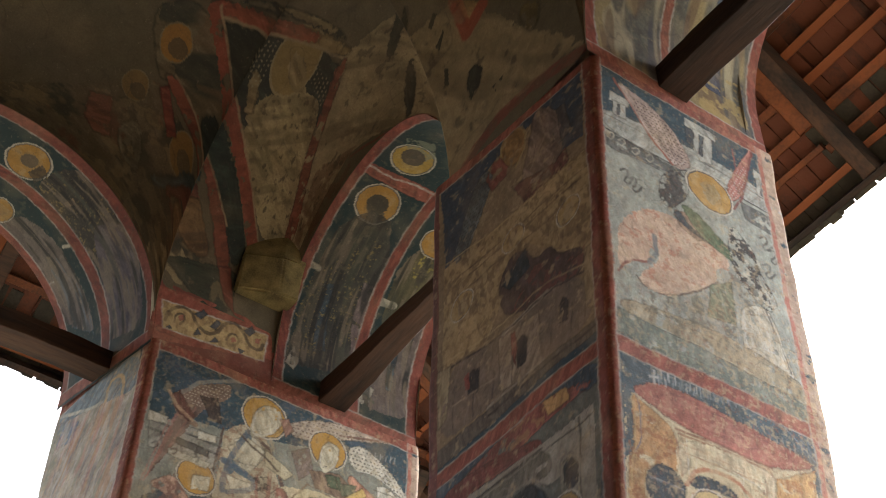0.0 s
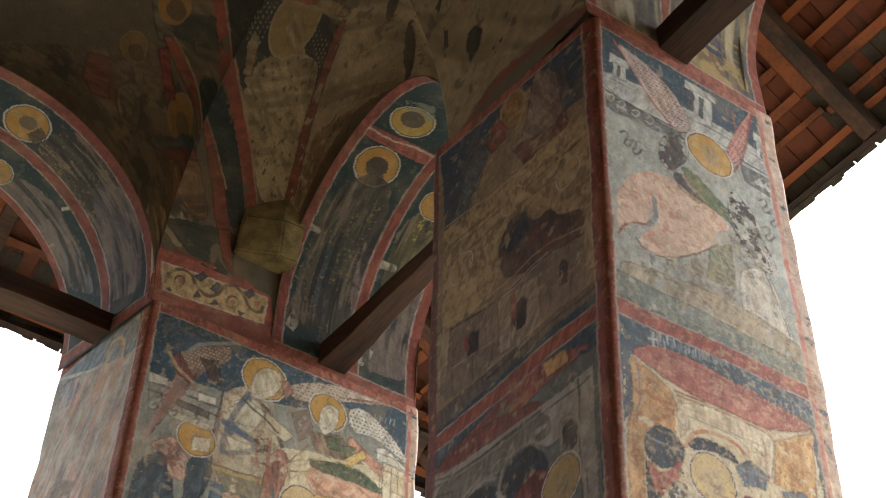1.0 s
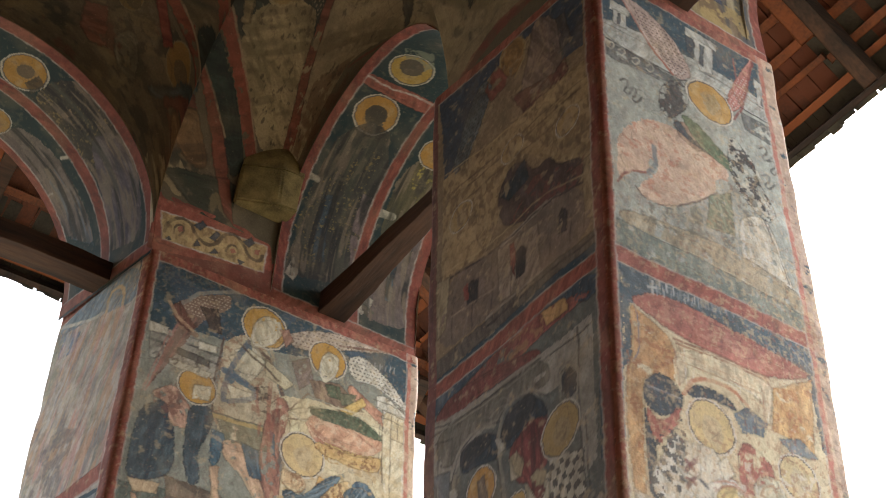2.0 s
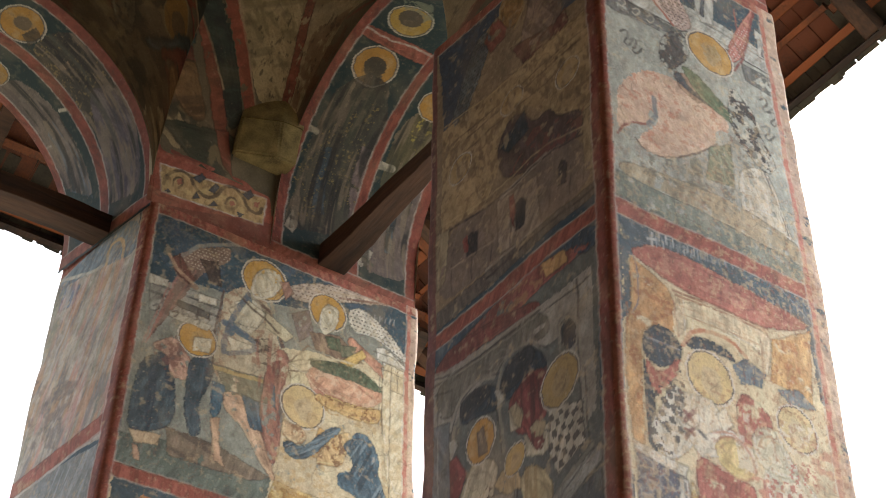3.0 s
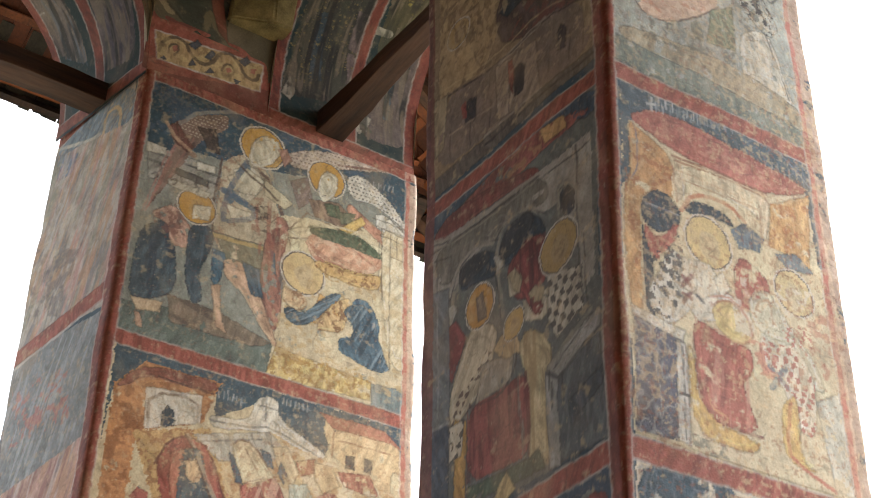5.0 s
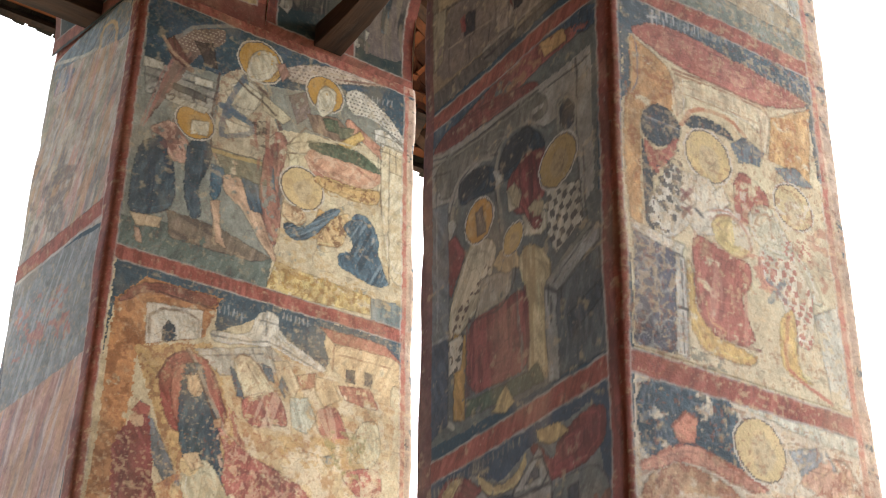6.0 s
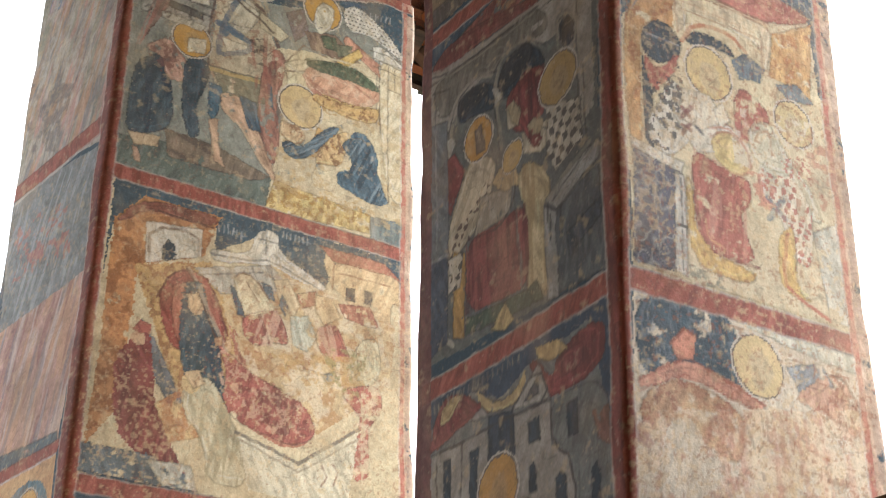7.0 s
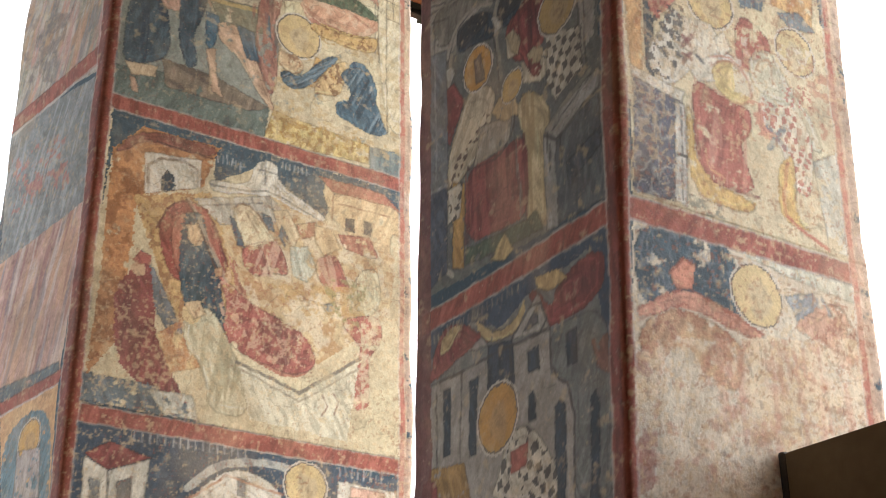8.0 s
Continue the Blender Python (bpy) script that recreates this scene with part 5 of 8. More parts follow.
    w.fill((206, 166, 90), (1.052, 5.463), (1.174, 5.579), (1.192, 5.535), (1.092, 5.428))
    w.fill(PALE, (1.264, 5.605), (1.335, 5.648), (1.450, 5.569), (1.428, 5.352), (1.342, 5.386), (1.313, 5.515))
    w.stroke((96, 96, 90), 0.01, (1.277, 5.597), (1.335, 5.634), (1.443, 5.567))
    w.fill((100, 104, 100), (1.352, 5.524), (1.411, 5.527), (1.406, 5.444), (1.360, 5.446))
    w.stroke((96, 96, 90), 0.01, (1.338, 5.526), (1.344, 5.327))
    w.fill(STEEL, (0.789, 4.983), (0.876, 4.903), (0.959, 4.974), (1.065, 5.110), (1.080, 5.053), (0.963, 4.909), (0.851, 4.847), worn=0.04)
    w.fill(STEEL, (1.127, 5.073), (1.224, 5.129), (1.296, 5.018), (1.289, 4.863), (1.353, 4.759), (1.088, 4.779), (1.077, 4.870), (1.191, 4.890), (1.192, 4.988))
    w.folds((48, 62, 80), (1.127, 5.073), (1.224, 5.129), (1.296, 5.018), (1.353, 4.759), (1.088, 4.779), (1.192, 4.988), lean=0.3)
    w.fill((196, 150, 88), (0.968, 5.062), (1.080, 5.056), (1.087, 4.915), (0.929, 4.891), worn=0.15)
    w.flakes((130, 84, 50), (0.968, 5.062), (1.080, 5.056), (1.087, 4.915), (0.929, 4.891), level=0.48)
    w.fill((206, 178, 112), (0.765, 4.713), (1.259, 4.682), (1.251, 4.588), (0.721, 4.553), worn=0.05)
    w.flakes((140, 100, 50), (0.765, 4.713), (1.259, 4.682), (1.251, 4.588), (0.721, 4.553), size=0.022, level=0.52)
    w.fill((108, 120, 116), (1.256, 4.676), (1.459, 4.698), (1.456, 4.564), (1.261, 4.552))
    w.halo(GOLD, 0.619, 5.765, 0.124)
    w.halo(GOLD, 0.971, 5.722, 0.108)
    w.halo((200, 148, 66), 0.326, 5.295, 0.099)
    w.halo((214, 184, 126), 0.877, 5.140, 0.120)
    w.bars((176, 176, 170), (1.165, 5.780), (1.365, 5.801), n=7, tall=0.04)
    w.fill((212, 200, 166), (0.562, 5.789), (0.633, 5.849), (0.712, 5.829), (0.708, 5.736), (0.636, 5.650), (0.549, 5.618), worn=0.12, size=0.03)
    w.fill((212, 200, 166), (0.926, 5.707), (0.969, 5.775), (1.034, 5.761), (1.028, 5.654), (0.966, 5.573), (0.922, 5.623), worn=0.12, size=0.03)
    w.fill((212, 200, 166), (0.310, 5.301), (0.392, 5.322), (0.393, 5.241), (0.306, 5.224), worn=0.12, size=0.03)
    w.stroke((176, 120, 104), 0.01, (0.074, 5.172), (0.153, 5.536), alpha=0.6)
    w.stroke((176, 120, 104), 0.01, (0.096, 5.205), (0.180, 5.587), alpha=0.6)
    w.stroke((176, 120, 104), 0.01, (0.114, 5.269), (0.201, 5.647), alpha=0.6)
    w.stroke((176, 120, 104), 0.01, (0.089, 5.178), (0.177, 5.487), alpha=0.6)
    w.stroke((176, 120, 104), 0.01, (0.174, 5.389), (0.265, 5.660), alpha=0.6)
    w.fill(PALE, (0.054, 5.550), (0.145, 5.555), (0.145, 5.515), (0.053, 5.497))
    w.fill(PALE, (0.295, 5.539), (0.391, 5.555), (0.390, 5.515), (0.305, 5.498))
    w.fill((84, 82, 76), (0.205, 5.467), (0.368, 5.456), (0.366, 5.420), (0.201, 5.433))
    w.fill((190, 184, 160), (0.173, 5.395), (0.383, 5.398), (0.368, 5.360), (0.178, 5.359))
    w.stroke((66, 62, 58), 0.008, (0.190, 5.389), (0.207, 5.410), (0.218, 5.389), (0.201, 5.369), alpha=0.8)
    w.stroke((66, 62, 58), 0.008, (0.243, 5.393), (0.260, 5.413), (0.271, 5.392), (0.254, 5.372), alpha=0.8)
    w.stroke((66, 62, 58), 0.008, (0.299, 5.391), (0.316, 5.412), (0.327, 5.391), (0.310, 5.370), alpha=0.8)
    w.stroke((66, 62, 58), 0.008, (0.112, 5.433), (0.129, 5.453), (0.140, 5.432), (0.123, 5.412), alpha=0.8)
    w.stroke((66, 62, 58), 0.008, (0.097, 5.387), (0.113, 5.407), (0.124, 5.387), (0.108, 5.367), alpha=0.8)
    w.fill((214, 200, 164), (0.455, 5.527), (0.549, 5.618), (0.643, 5.575), (0.608, 5.477), (0.492, 5.460), worn=0.05)
    w.fill((214, 200, 164), (0.467, 5.369), (0.588, 5.371), (0.607, 5.330), (0.494, 5.301), worn=0.05)
    w.fill((206, 190, 150), (0.641, 5.591), (0.800, 5.508), (0.759, 5.457), (0.650, 5.495), worn=0.1)
    w.stroke((86, 102, 116), 0.03, (0.546, 5.644), (0.480, 5.488), (0.454, 5.354), (0.457, 5.279))
    w.stroke((86, 102, 116), 0.026, (0.439, 5.438), (0.538, 5.431), (0.607, 5.392), (0.606, 5.340), (0.482, 5.280))
    w.stroke((76, 60, 50), 0.012, (0.449, 5.659), (0.552, 5.586), (0.662, 5.533), (0.717, 5.490))
    w.fill((110, 70, 58), (0.133, 5.683), (0.179, 5.722), (0.271, 5.612), (0.248, 5.568), (0.171, 5.616))
    w.stroke((206, 166, 130), 0.018, (0.125, 5.697), (0.174, 5.635), (0.260, 5.584))
    w.folds((150, 84, 70), (0.612, 5.429), (0.711, 5.487), (0.781, 5.193), (0.745, 4.936), (0.621, 5.194), size=0.02, level=0.52)
    w.flakes((60, 46, 40), (0.599, 5.408), (0.684, 5.459), (0.693, 5.285), (0.626, 5.290), size=0.02, level=0.52)
    w.fill((216, 198, 154), (0.769, 5.341), (0.884, 5.413), (1.340, 5.448), (1.341, 5.408), (0.934, 5.361), (0.805, 5.304))
    w.stroke((110, 92, 72), 0.008, (0.787, 5.303), (0.934, 5.361), (1.341, 5.402))
    w.fill((84, 90, 66), (0.899, 5.416), (0.992, 5.404), (1.031, 5.380), (1.179, 5.429), (1.283, 5.412), (1.271, 5.365), (1.057, 5.358), (0.908, 5.371))
    w.fill((206, 156, 132), (0.889, 5.344), (1.025, 5.378), (1.246, 5.372), (1.286, 5.322), (1.187, 5.259), (1.001, 5.271))
    w.stroke((120, 72, 60), 0.009, (0.889, 5.344), (1.001, 5.271), (1.187, 5.259), (1.286, 5.322))
    w.stroke((176, 104, 88), 0.009, (0.966, 5.329), (1.090, 5.328), (1.215, 5.344))
    w.fill((206, 170, 104), (0.977, 5.253), (1.265, 5.275), (1.252, 5.206), (1.029, 5.200), worn=0.05)
    w.checks((120, 76, 48), (0.977, 5.253), (1.265, 5.275), (1.252, 5.206), (1.029, 5.200), cell=0.022)
    w.fill((96, 104, 80), (1.046, 5.559), (1.140, 5.581), (1.127, 5.518), (1.065, 5.493))
    w.fill((210, 170, 96), (1.081, 5.489), (1.173, 5.577), (1.200, 5.547), (1.108, 5.457))
    w.stroke((190, 170, 146), 0.01, (0.779, 5.782), (1.028, 5.865), (1.324, 5.948))
    w.stroke((120, 84, 72), 0.014, (1.030, 5.837), (1.325, 5.923))
    w.stroke((206, 196, 178), 0.008, (1.098, 5.788), (1.230, 5.774), (1.451, 5.604))
    w.fill((150, 110, 92), (0.700, 5.789), (0.745, 5.816), (0.781, 5.755), (0.739, 5.701), worn=0.1)
    w.fill((214, 208, 184), (1.249, 5.622), (1.307, 5.639), (1.316, 5.567), (1.265, 5.546))
    w.fill((214, 204, 168), (1.288, 5.522), (1.469, 5.552), (1.463, 5.516), (1.290, 5.482))
    w.fill((100, 104, 98), (1.339, 5.468), (1.391, 5.488), (1.386, 5.442), (1.340, 5.428))
    w.stroke((120, 112, 96), 0.008, (1.312, 5.491), (1.318, 5.141))
    w.stroke((120, 112, 96), 0.008, (1.420, 5.499), (1.394, 5.264))
    w.stroke((120, 112, 96), 0.008, (1.280, 5.478), (1.284, 5.192))
    w.flakes((190, 160, 110), (0.769, 5.158), (1.472, 5.392), (1.471, 4.650), (0.764, 4.571), size=0.03, level=0.6)
    w.folds((170, 150, 116), (1.068, 5.176), (1.474, 5.294), (1.471, 4.650), (1.216, 4.629), lean=0.1, size=0.03, level=0.6, alpha=0.4)
    w.fill((222, 206, 164), (1.291, 5.550), (1.369, 5.561), (1.469, 5.559), (1.476, 5.040), (1.471, 4.796), (1.360, 4.784), (1.305, 5.137))
    w.flakes((196, 170, 120), (1.291, 5.550), (1.369, 5.561), (1.469, 5.559), (1.476, 5.040), (1.471, 4.796), (1.360, 4.784), (1.305, 5.137), size=0.05, level=0.56, alpha=0.5)
    w.stroke((78, 66, 52), 0.007, (1.237, 5.596), (1.335, 5.602), (1.462, 5.597), alpha=0.6)
    w.stroke((78, 66, 52), 0.007, (1.245, 5.559), (1.337, 5.554), (1.463, 5.550), alpha=0.6)
    w.stroke((78, 66, 52), 0.007, (1.253, 5.514), (1.338, 5.514), (1.463, 5.509), alpha=0.6)
    w.stroke((78, 66, 52), 0.007, (1.344, 5.544), (1.344, 5.410), (1.354, 4.788), alpha=0.6)
    w.stroke((78, 66, 52), 0.007, (1.383, 5.539), (1.383, 5.424), alpha=0.6)
    w.stroke((78, 66, 52), 0.007, (1.423, 5.534), (1.419, 5.405), alpha=0.6)
    w.stroke((78, 66, 52), 0.007, (1.291, 5.550), (1.305, 5.152), alpha=0.6)
    w.stroke((78, 66, 52), 0.007, (1.347, 5.411), (1.459, 5.413), alpha=0.6)
    w.fill((204, 152, 118), (0.888, 5.356), (0.931, 5.399), (1.054, 5.409), (1.181, 5.406), (1.297, 5.385), (1.296, 5.319), (1.219, 5.258), (1.094, 5.249), (0.971, 5.254), (0.902, 5.291))
    w.flakes((224, 190, 154), (0.888, 5.356), (0.931, 5.399), (1.054, 5.409), (1.181, 5.406), (1.297, 5.385), (1.296, 5.319), (1.219, 5.258), (1.094, 5.249), (0.971, 5.254), (0.902, 5.291), size=0.03, level=0.5, alpha=0.7)
    w.folds((150, 96, 76), (0.888, 5.356), (0.931, 5.399), (1.054, 5.409), (1.181, 5.406), (1.297, 5.385), (1.296, 5.319), (1.219, 5.258), (1.094, 5.249), (0.971, 5.254), (0.902, 5.291), lean=1.1, size=0.02, level=0.58, alpha=0.6)
    w.fill((74, 86, 62), (0.889, 5.389), (0.947, 5.432), (1.052, 5.454), (1.178, 5.458), (1.303, 5.394), (1.278, 5.364), (1.182, 5.380), (1.056, 5.377), (0.949, 5.367))
    w.stroke((214, 200, 160), 0.012, (0.917, 5.426), (1.051, 5.474), (1.177, 5.478), (1.315, 5.418))
    w.fill((198, 158, 98), (0.929, 5.244), (1.064, 5.238), (1.188, 5.240), (1.300, 5.288), (1.291, 5.188), (1.160, 5.172), (1.037, 5.177), (0.945, 5.193))
    w.flakes((116, 76, 44), (0.929, 5.244), (1.064, 5.238), (1.188, 5.240), (1.300, 5.288), (1.291, 5.188), (1.160, 5.172), (1.037, 5.177), (0.945, 5.193), size=0.018, level=0.54, alpha=0.8)
    w.fill((70, 90, 98), (0.790, 4.917), (0.822, 4.940), (0.890, 4.923), (0.947, 4.991), (1.013, 5.075), (1.090, 5.109), (1.068, 5.064), (1.001, 4.974), (0.936, 4.891), (0.867, 4.850), (0.811, 4.865))
    w.folds((42, 52, 58), (0.790, 4.917), (0.822, 4.940), (0.890, 4.923), (0.947, 4.991), (1.013, 5.075), (1.090, 5.109), (1.068, 5.064), (1.001, 4.974), (0.936, 4.891), (0.867, 4.850), (0.811, 4.865), lean=-0.9, size=0.016, level=0.54, alpha=0.7)
    w.folds((124, 144, 150), (0.790, 4.917), (0.822, 4.940), (0.890, 4.923), (0.947, 4.991), (1.013, 5.075), (1.090, 5.109), (1.068, 5.064), (1.001, 4.974), (0.936, 4.891), (0.867, 4.850), (0.811, 4.865), lean=-0.9, size=0.014, level=0.6, alpha=0.7)
    w.fill((206, 170, 116), (0.991, 4.958), (1.074, 5.066), (1.139, 5.102), (1.132, 5.001), (1.096, 4.892), (1.025, 4.880), (0.956, 4.862), worn=0.05)
    w.flakes((112, 74, 46), (0.991, 4.958), (1.074, 5.066), (1.139, 5.102), (1.132, 5.001), (1.096, 4.892), (1.025, 4.880), (0.956, 4.862), size=0.02, level=0.54, alpha=0.8)
    w.fill((70, 92, 102), (1.095, 5.007), (1.141, 5.066), (1.208, 5.083), (1.266, 5.023), (1.294, 4.918), (1.335, 4.812), (1.361, 4.773), (1.283, 4.742), (1.210, 4.754), (1.101, 4.805), (1.086, 4.848), (1.150, 4.881), (1.159, 4.950))
    w.folds((42, 54, 60), (1.095, 5.007), (1.141, 5.066), (1.208, 5.083), (1.266, 5.023), (1.294, 4.918), (1.335, 4.812), (1.361, 4.773), (1.283, 4.742), (1.210, 4.754), (1.101, 4.805), (1.086, 4.848), (1.150, 4.881), (1.159, 4.950), lean=-0.4, size=0.018, level=0.54, alpha=0.75)
    w.folds((132, 150, 154), (1.095, 5.007), (1.141, 5.066), (1.208, 5.083), (1.266, 5.023), (1.294, 4.918), (1.335, 4.812), (1.361, 4.773), (1.283, 4.742), (1.210, 4.754), (1.101, 4.805), (1.086, 4.848), (1.150, 4.881), (1.159, 4.950), lean=-0.4, size=0.014, level=0.6, alpha=0.7)
    w.fill((214, 178, 132), (0.779, 5.039), (0.824, 5.025), (0.882, 5.031), (0.915, 4.991), (0.881, 4.931), (0.822, 4.940), (0.780, 4.964), worn=0.05)
    w.flakes((130, 90, 60), (0.779, 5.039), (0.824, 5.025), (0.882, 5.031), (0.915, 4.991), (0.881, 4.931), (0.822, 4.940), (0.780, 4.964), size=0.018, level=0.58, alpha=0.7)
    w.flakes((170, 130, 62), (0.755, 4.674), (0.979, 4.702), (1.256, 4.739), (1.250, 4.651), (0.986, 4.597), (0.719, 4.579), size=0.016, level=0.56, alpha=0.7)
    # front face, middle field
    w.fill((212, 190, 146), (0.040, 4.507), (1.449, 4.484), (1.457, 3.223), (0.023, 3.255))
    w.fill(BLUE, (0.050, 4.500), (1.449, 4.487), (1.461, 4.319), (1.370, 4.437), (1.106, 4.429), (1.032, 4.243), (0.802, 4.344), (0.770, 4.450), (0.514, 4.290), (0.506, 4.421), (0.200, 4.452), (0.061, 4.279), (0.048, 4.033))
    w.fill((184, 124, 74), (0.067, 4.321), (0.188, 4.453), (0.535, 4.457), (0.507, 4.405), (0.466, 4.250), (0.180, 4.134), (0.186, 3.951), (0.158, 3.511), (0.049, 3.354), (0.069, 3.729), worn=0.04)
    w.flakes((130, 82, 48), (0.067, 4.321), (0.535, 4.457), (0.466, 4.250), (0.180, 4.134), (0.158, 3.511), (0.049, 3.354), (0.069, 3.729), size=0.04, level=0.52)
    w.fill((130, 78, 60), (0.074, 4.319), (0.188, 4.448), (0.530, 4.455), (0.497, 4.397), (0.210, 4.401), (0.097, 4.305))
    w.stroke((90, 56, 44), 0.008, (0.210, 4.401), (0.497, 4.397))
    w.fill(PALE, (0.205, 4.342), (0.452, 4.373), (0.456, 4.247), (0.216, 4.154))
    w.stroke((120, 100, 80), 0.012, (0.229, 4.168), (0.221, 4.326), (0.439, 4.353), (0.441, 4.248))
    w.fill(NAVY, (0.287, 4.184), (0.284, 4.250), (0.308, 4.283), (0.337, 4.260), (0.342, 4.199))
    w.fill(PALE, (0.488, 4.303), (0.670, 4.312), (0.702, 4.452), (0.802, 4.459), (0.807, 4.362), (1.059, 4.266), (1.016, 4.227), (0.777, 4.299), (0.505, 4.237))
    w.stroke((110, 108, 100), 0.009, (0.495, 4.274), (0.671, 4.286), (0.781, 4.322), (1.040, 4.234))
    w.stroke((110, 108, 100), 0.009, (0.707, 4.404), (0.799, 4.409))
    w.stroke((110, 108, 100), 0.008, (0.742, 4.456), (0.748, 4.348))
    w.fill((212, 178, 130), (1.005, 4.457), (1.400, 4.445), (1.449, 4.268), (1.371, 4.276), (1.379, 4.084), (1.286, 4.089), (1.110, 4.263), (1.068, 4.269), worn=0.04)
    w.fill((158, 96, 74), (1.000, 4.455), (1.340, 4.457), (1.449, 4.381), (1.370, 4.406), (1.078, 4.393))
    w.fill((78, 72, 66), (1.144, 4.289), (1.190, 4.293), (1.191, 4.229), (1.145, 4.228))
    w.fill((78, 72, 66), (1.236, 4.296), (1.277, 4.296), (1.275, 4.229), (1.237, 4.233))
    w.stroke((150, 110, 80), 0.008, (1.079, 4.385), (1.076, 4.260))
    w.stroke((150, 110, 80), 0.008, (1.108, 4.346), (1.371, 4.352))
    w.fill((196, 156, 98), (0.170, 4.131), (0.497, 4.237), (0.558, 4.092), (0.649, 3.859), (0.734, 3.704), (0.658, 3.614), (0.363, 3.648), (0.270, 3.918))
    w.flakes((140, 92, 58), (0.170, 4.131), (0.497, 4.237), (0.558, 4.092), (0.734, 3.704), (0.363, 3.648), (0.270, 3.918), size=0.025, level=0.53)
    w.fill((150, 76, 62), (0.281, 4.020), (0.325, 4.138), (0.421, 4.180), (0.514, 4.137), (0.594, 3.922), (0.574, 3.842), (0.352, 3.790))
    w.fill((170, 104, 80), (0.333, 4.033), (0.399, 4.127), (0.477, 4.097), (0.515, 3.979), (0.498, 3.854), (0.373, 3.825))
    w.stroke((96, 48, 42), 0.01, (0.281, 4.020), (0.325, 4.138), (0.421, 4.180), (0.514, 4.137), (0.594, 3.922))
    w.fill((108, 112, 112), (0.228, 3.912), (0.276, 3.850), (0.427, 3.591), (0.369, 3.569), (0.267, 3.727))
    w.fill((58, 76, 80), (0.385, 4.057), (0.449, 4.136), (0.487, 4.089), (0.498, 4.005), (0.569, 3.921), (0.559, 3.839), (0.608, 3.701), (0.589, 3.600), (0.486, 3.603), (0.405, 3.730), (0.381, 3.920))
    w.folds((40, 50, 64), (0.385, 4.057), (0.487, 4.089), (0.569, 3.921), (0.608, 3.701), (0.486, 3.603), (0.381, 3.920), lean=0.15)
    w.disc((206, 170, 128), 0.449, 4.015, 0.033)
    w.fill(WINE, (0.191, 3.801), (0.236, 3.894), (0.271, 3.844), (0.294, 3.681), (0.320, 3.545), (0.413, 3.378), (0.490, 3.287), (0.366, 3.323), (0.201, 3.383), (0.140, 3.507), (0.132, 3.739))
    w.folds((86, 38, 36), (0.191, 3.801), (0.294, 3.681), (0.413, 3.378), (0.490, 3.287), (0.201, 3.383), (0.140, 3.507), lean=-0.2)
    w.disc((200, 164, 126), 0.221, 3.822, 0.030)
    w.fill(BRICK, (0.195, 3.860), (0.228, 3.902), (0.273, 3.884), (0.266, 3.848), (0.215, 3.845))
    w.fill((204, 168, 116), (0.311, 3.566), (0.433, 3.668), (0.493, 3.585), (0.520, 3.472), (0.381, 3.422), worn=0.2)
    w.flakes((176, 110, 66), (0.311, 3.566), (0.433, 3.668), (0.520, 3.472), (0.381, 3.422), level=0.45)
    w.fill((206, 192, 152), (0.427, 3.691), (0.532, 3.726), (0.586, 3.648), (0.668, 3.520), (0.730, 3.296), (0.556, 3.289), (0.520, 3.468), (0.417, 3.565))
    w.folds((150, 136, 100), (0.427, 3.691), (0.532, 3.726), (0.668, 3.520), (0.730, 3.296), (0.556, 3.289), lean=-0.1)
    w.disc((214, 184, 130), 0.450, 3.679, 0.040)
    w.fill((170, 110, 86), (0.579, 4.000), (0.666, 3.914), (0.776, 3.788), (0.969, 3.679), (1.001, 3.536), (0.867, 3.486), (0.661, 3.567), (0.603, 3.700), (0.651, 3.810), worn=0.12)
    w.flakes((206, 170, 130), (0.579, 4.000), (0.776, 3.788), (0.969, 3.679), (1.001, 3.536), (0.661, 3.567), (0.603, 3.700), size=0.03, level=0.55)
    w.flakes((110, 58, 50), (0.649, 3.765), (0.969, 3.679), (1.001, 3.536), (0.661, 3.567), size=0.03, level=0.55)
    w.fill((206, 176, 128), (0.530, 4.200), (0.774, 4.295), (1.167, 4.196), (1.400, 4.159), (1.374, 3.857), (1.023, 3.581), (0.700, 3.784), (0.583, 4.007), worn=0.1)
    w.flakes((176, 130, 84), (0.530, 4.200), (0.774, 4.295), (1.400, 4.159), (1.374, 3.857), (1.023, 3.581), (0.700, 3.784), size=0.04, level=0.5)
    w.flakes((222, 204, 166), (0.530, 4.200), (0.774, 4.295), (1.400, 4.159), (1.374, 3.857), (1.023, 3.581), (0.700, 3.784), size=0.05, level=0.54)
    w.fill((184, 176, 154), (0.429, 4.188), (0.774, 4.295), (0.845, 4.233), (0.787, 4.154), (0.555, 4.103))
    w.stroke((100, 96, 88), 0.009, (0.444, 4.161), (0.749, 4.255), (0.832, 4.216))
    w.fill((74, 88, 96), (0.593, 4.152), (0.635, 4.145), (0.669, 4.024), (0.632, 4.030))
    w.fill((74, 88, 96), (0.736, 4.204), (0.785, 4.196), (0.805, 4.132), (0.756, 4.140))
    w.fill((216, 192, 148), (0.596, 4.187), (0.640, 4.225), (0.698, 4.220), (0.773, 4.134), (0.817, 4.093), (0.740, 4.057), (0.674, 4.025), (0.638, 4.099))
    w.stroke((120, 90, 66), 0.009, (0.596, 4.187), (0.640, 4.225), (0.698, 4.220), (0.773, 4.134))
    w.stroke((120, 90, 66), 0.007, (0.663, 4.189), (0.703, 4.142), (0.738, 4.086))
    w.fill(BRICK, (0.654, 4.020), (0.734, 4.071), (0.817, 4.098), (0.859, 4.025), (0.884, 3.948), (0.794, 3.942), (0.718, 3.903), (0.664, 3.946), worn=0.2)
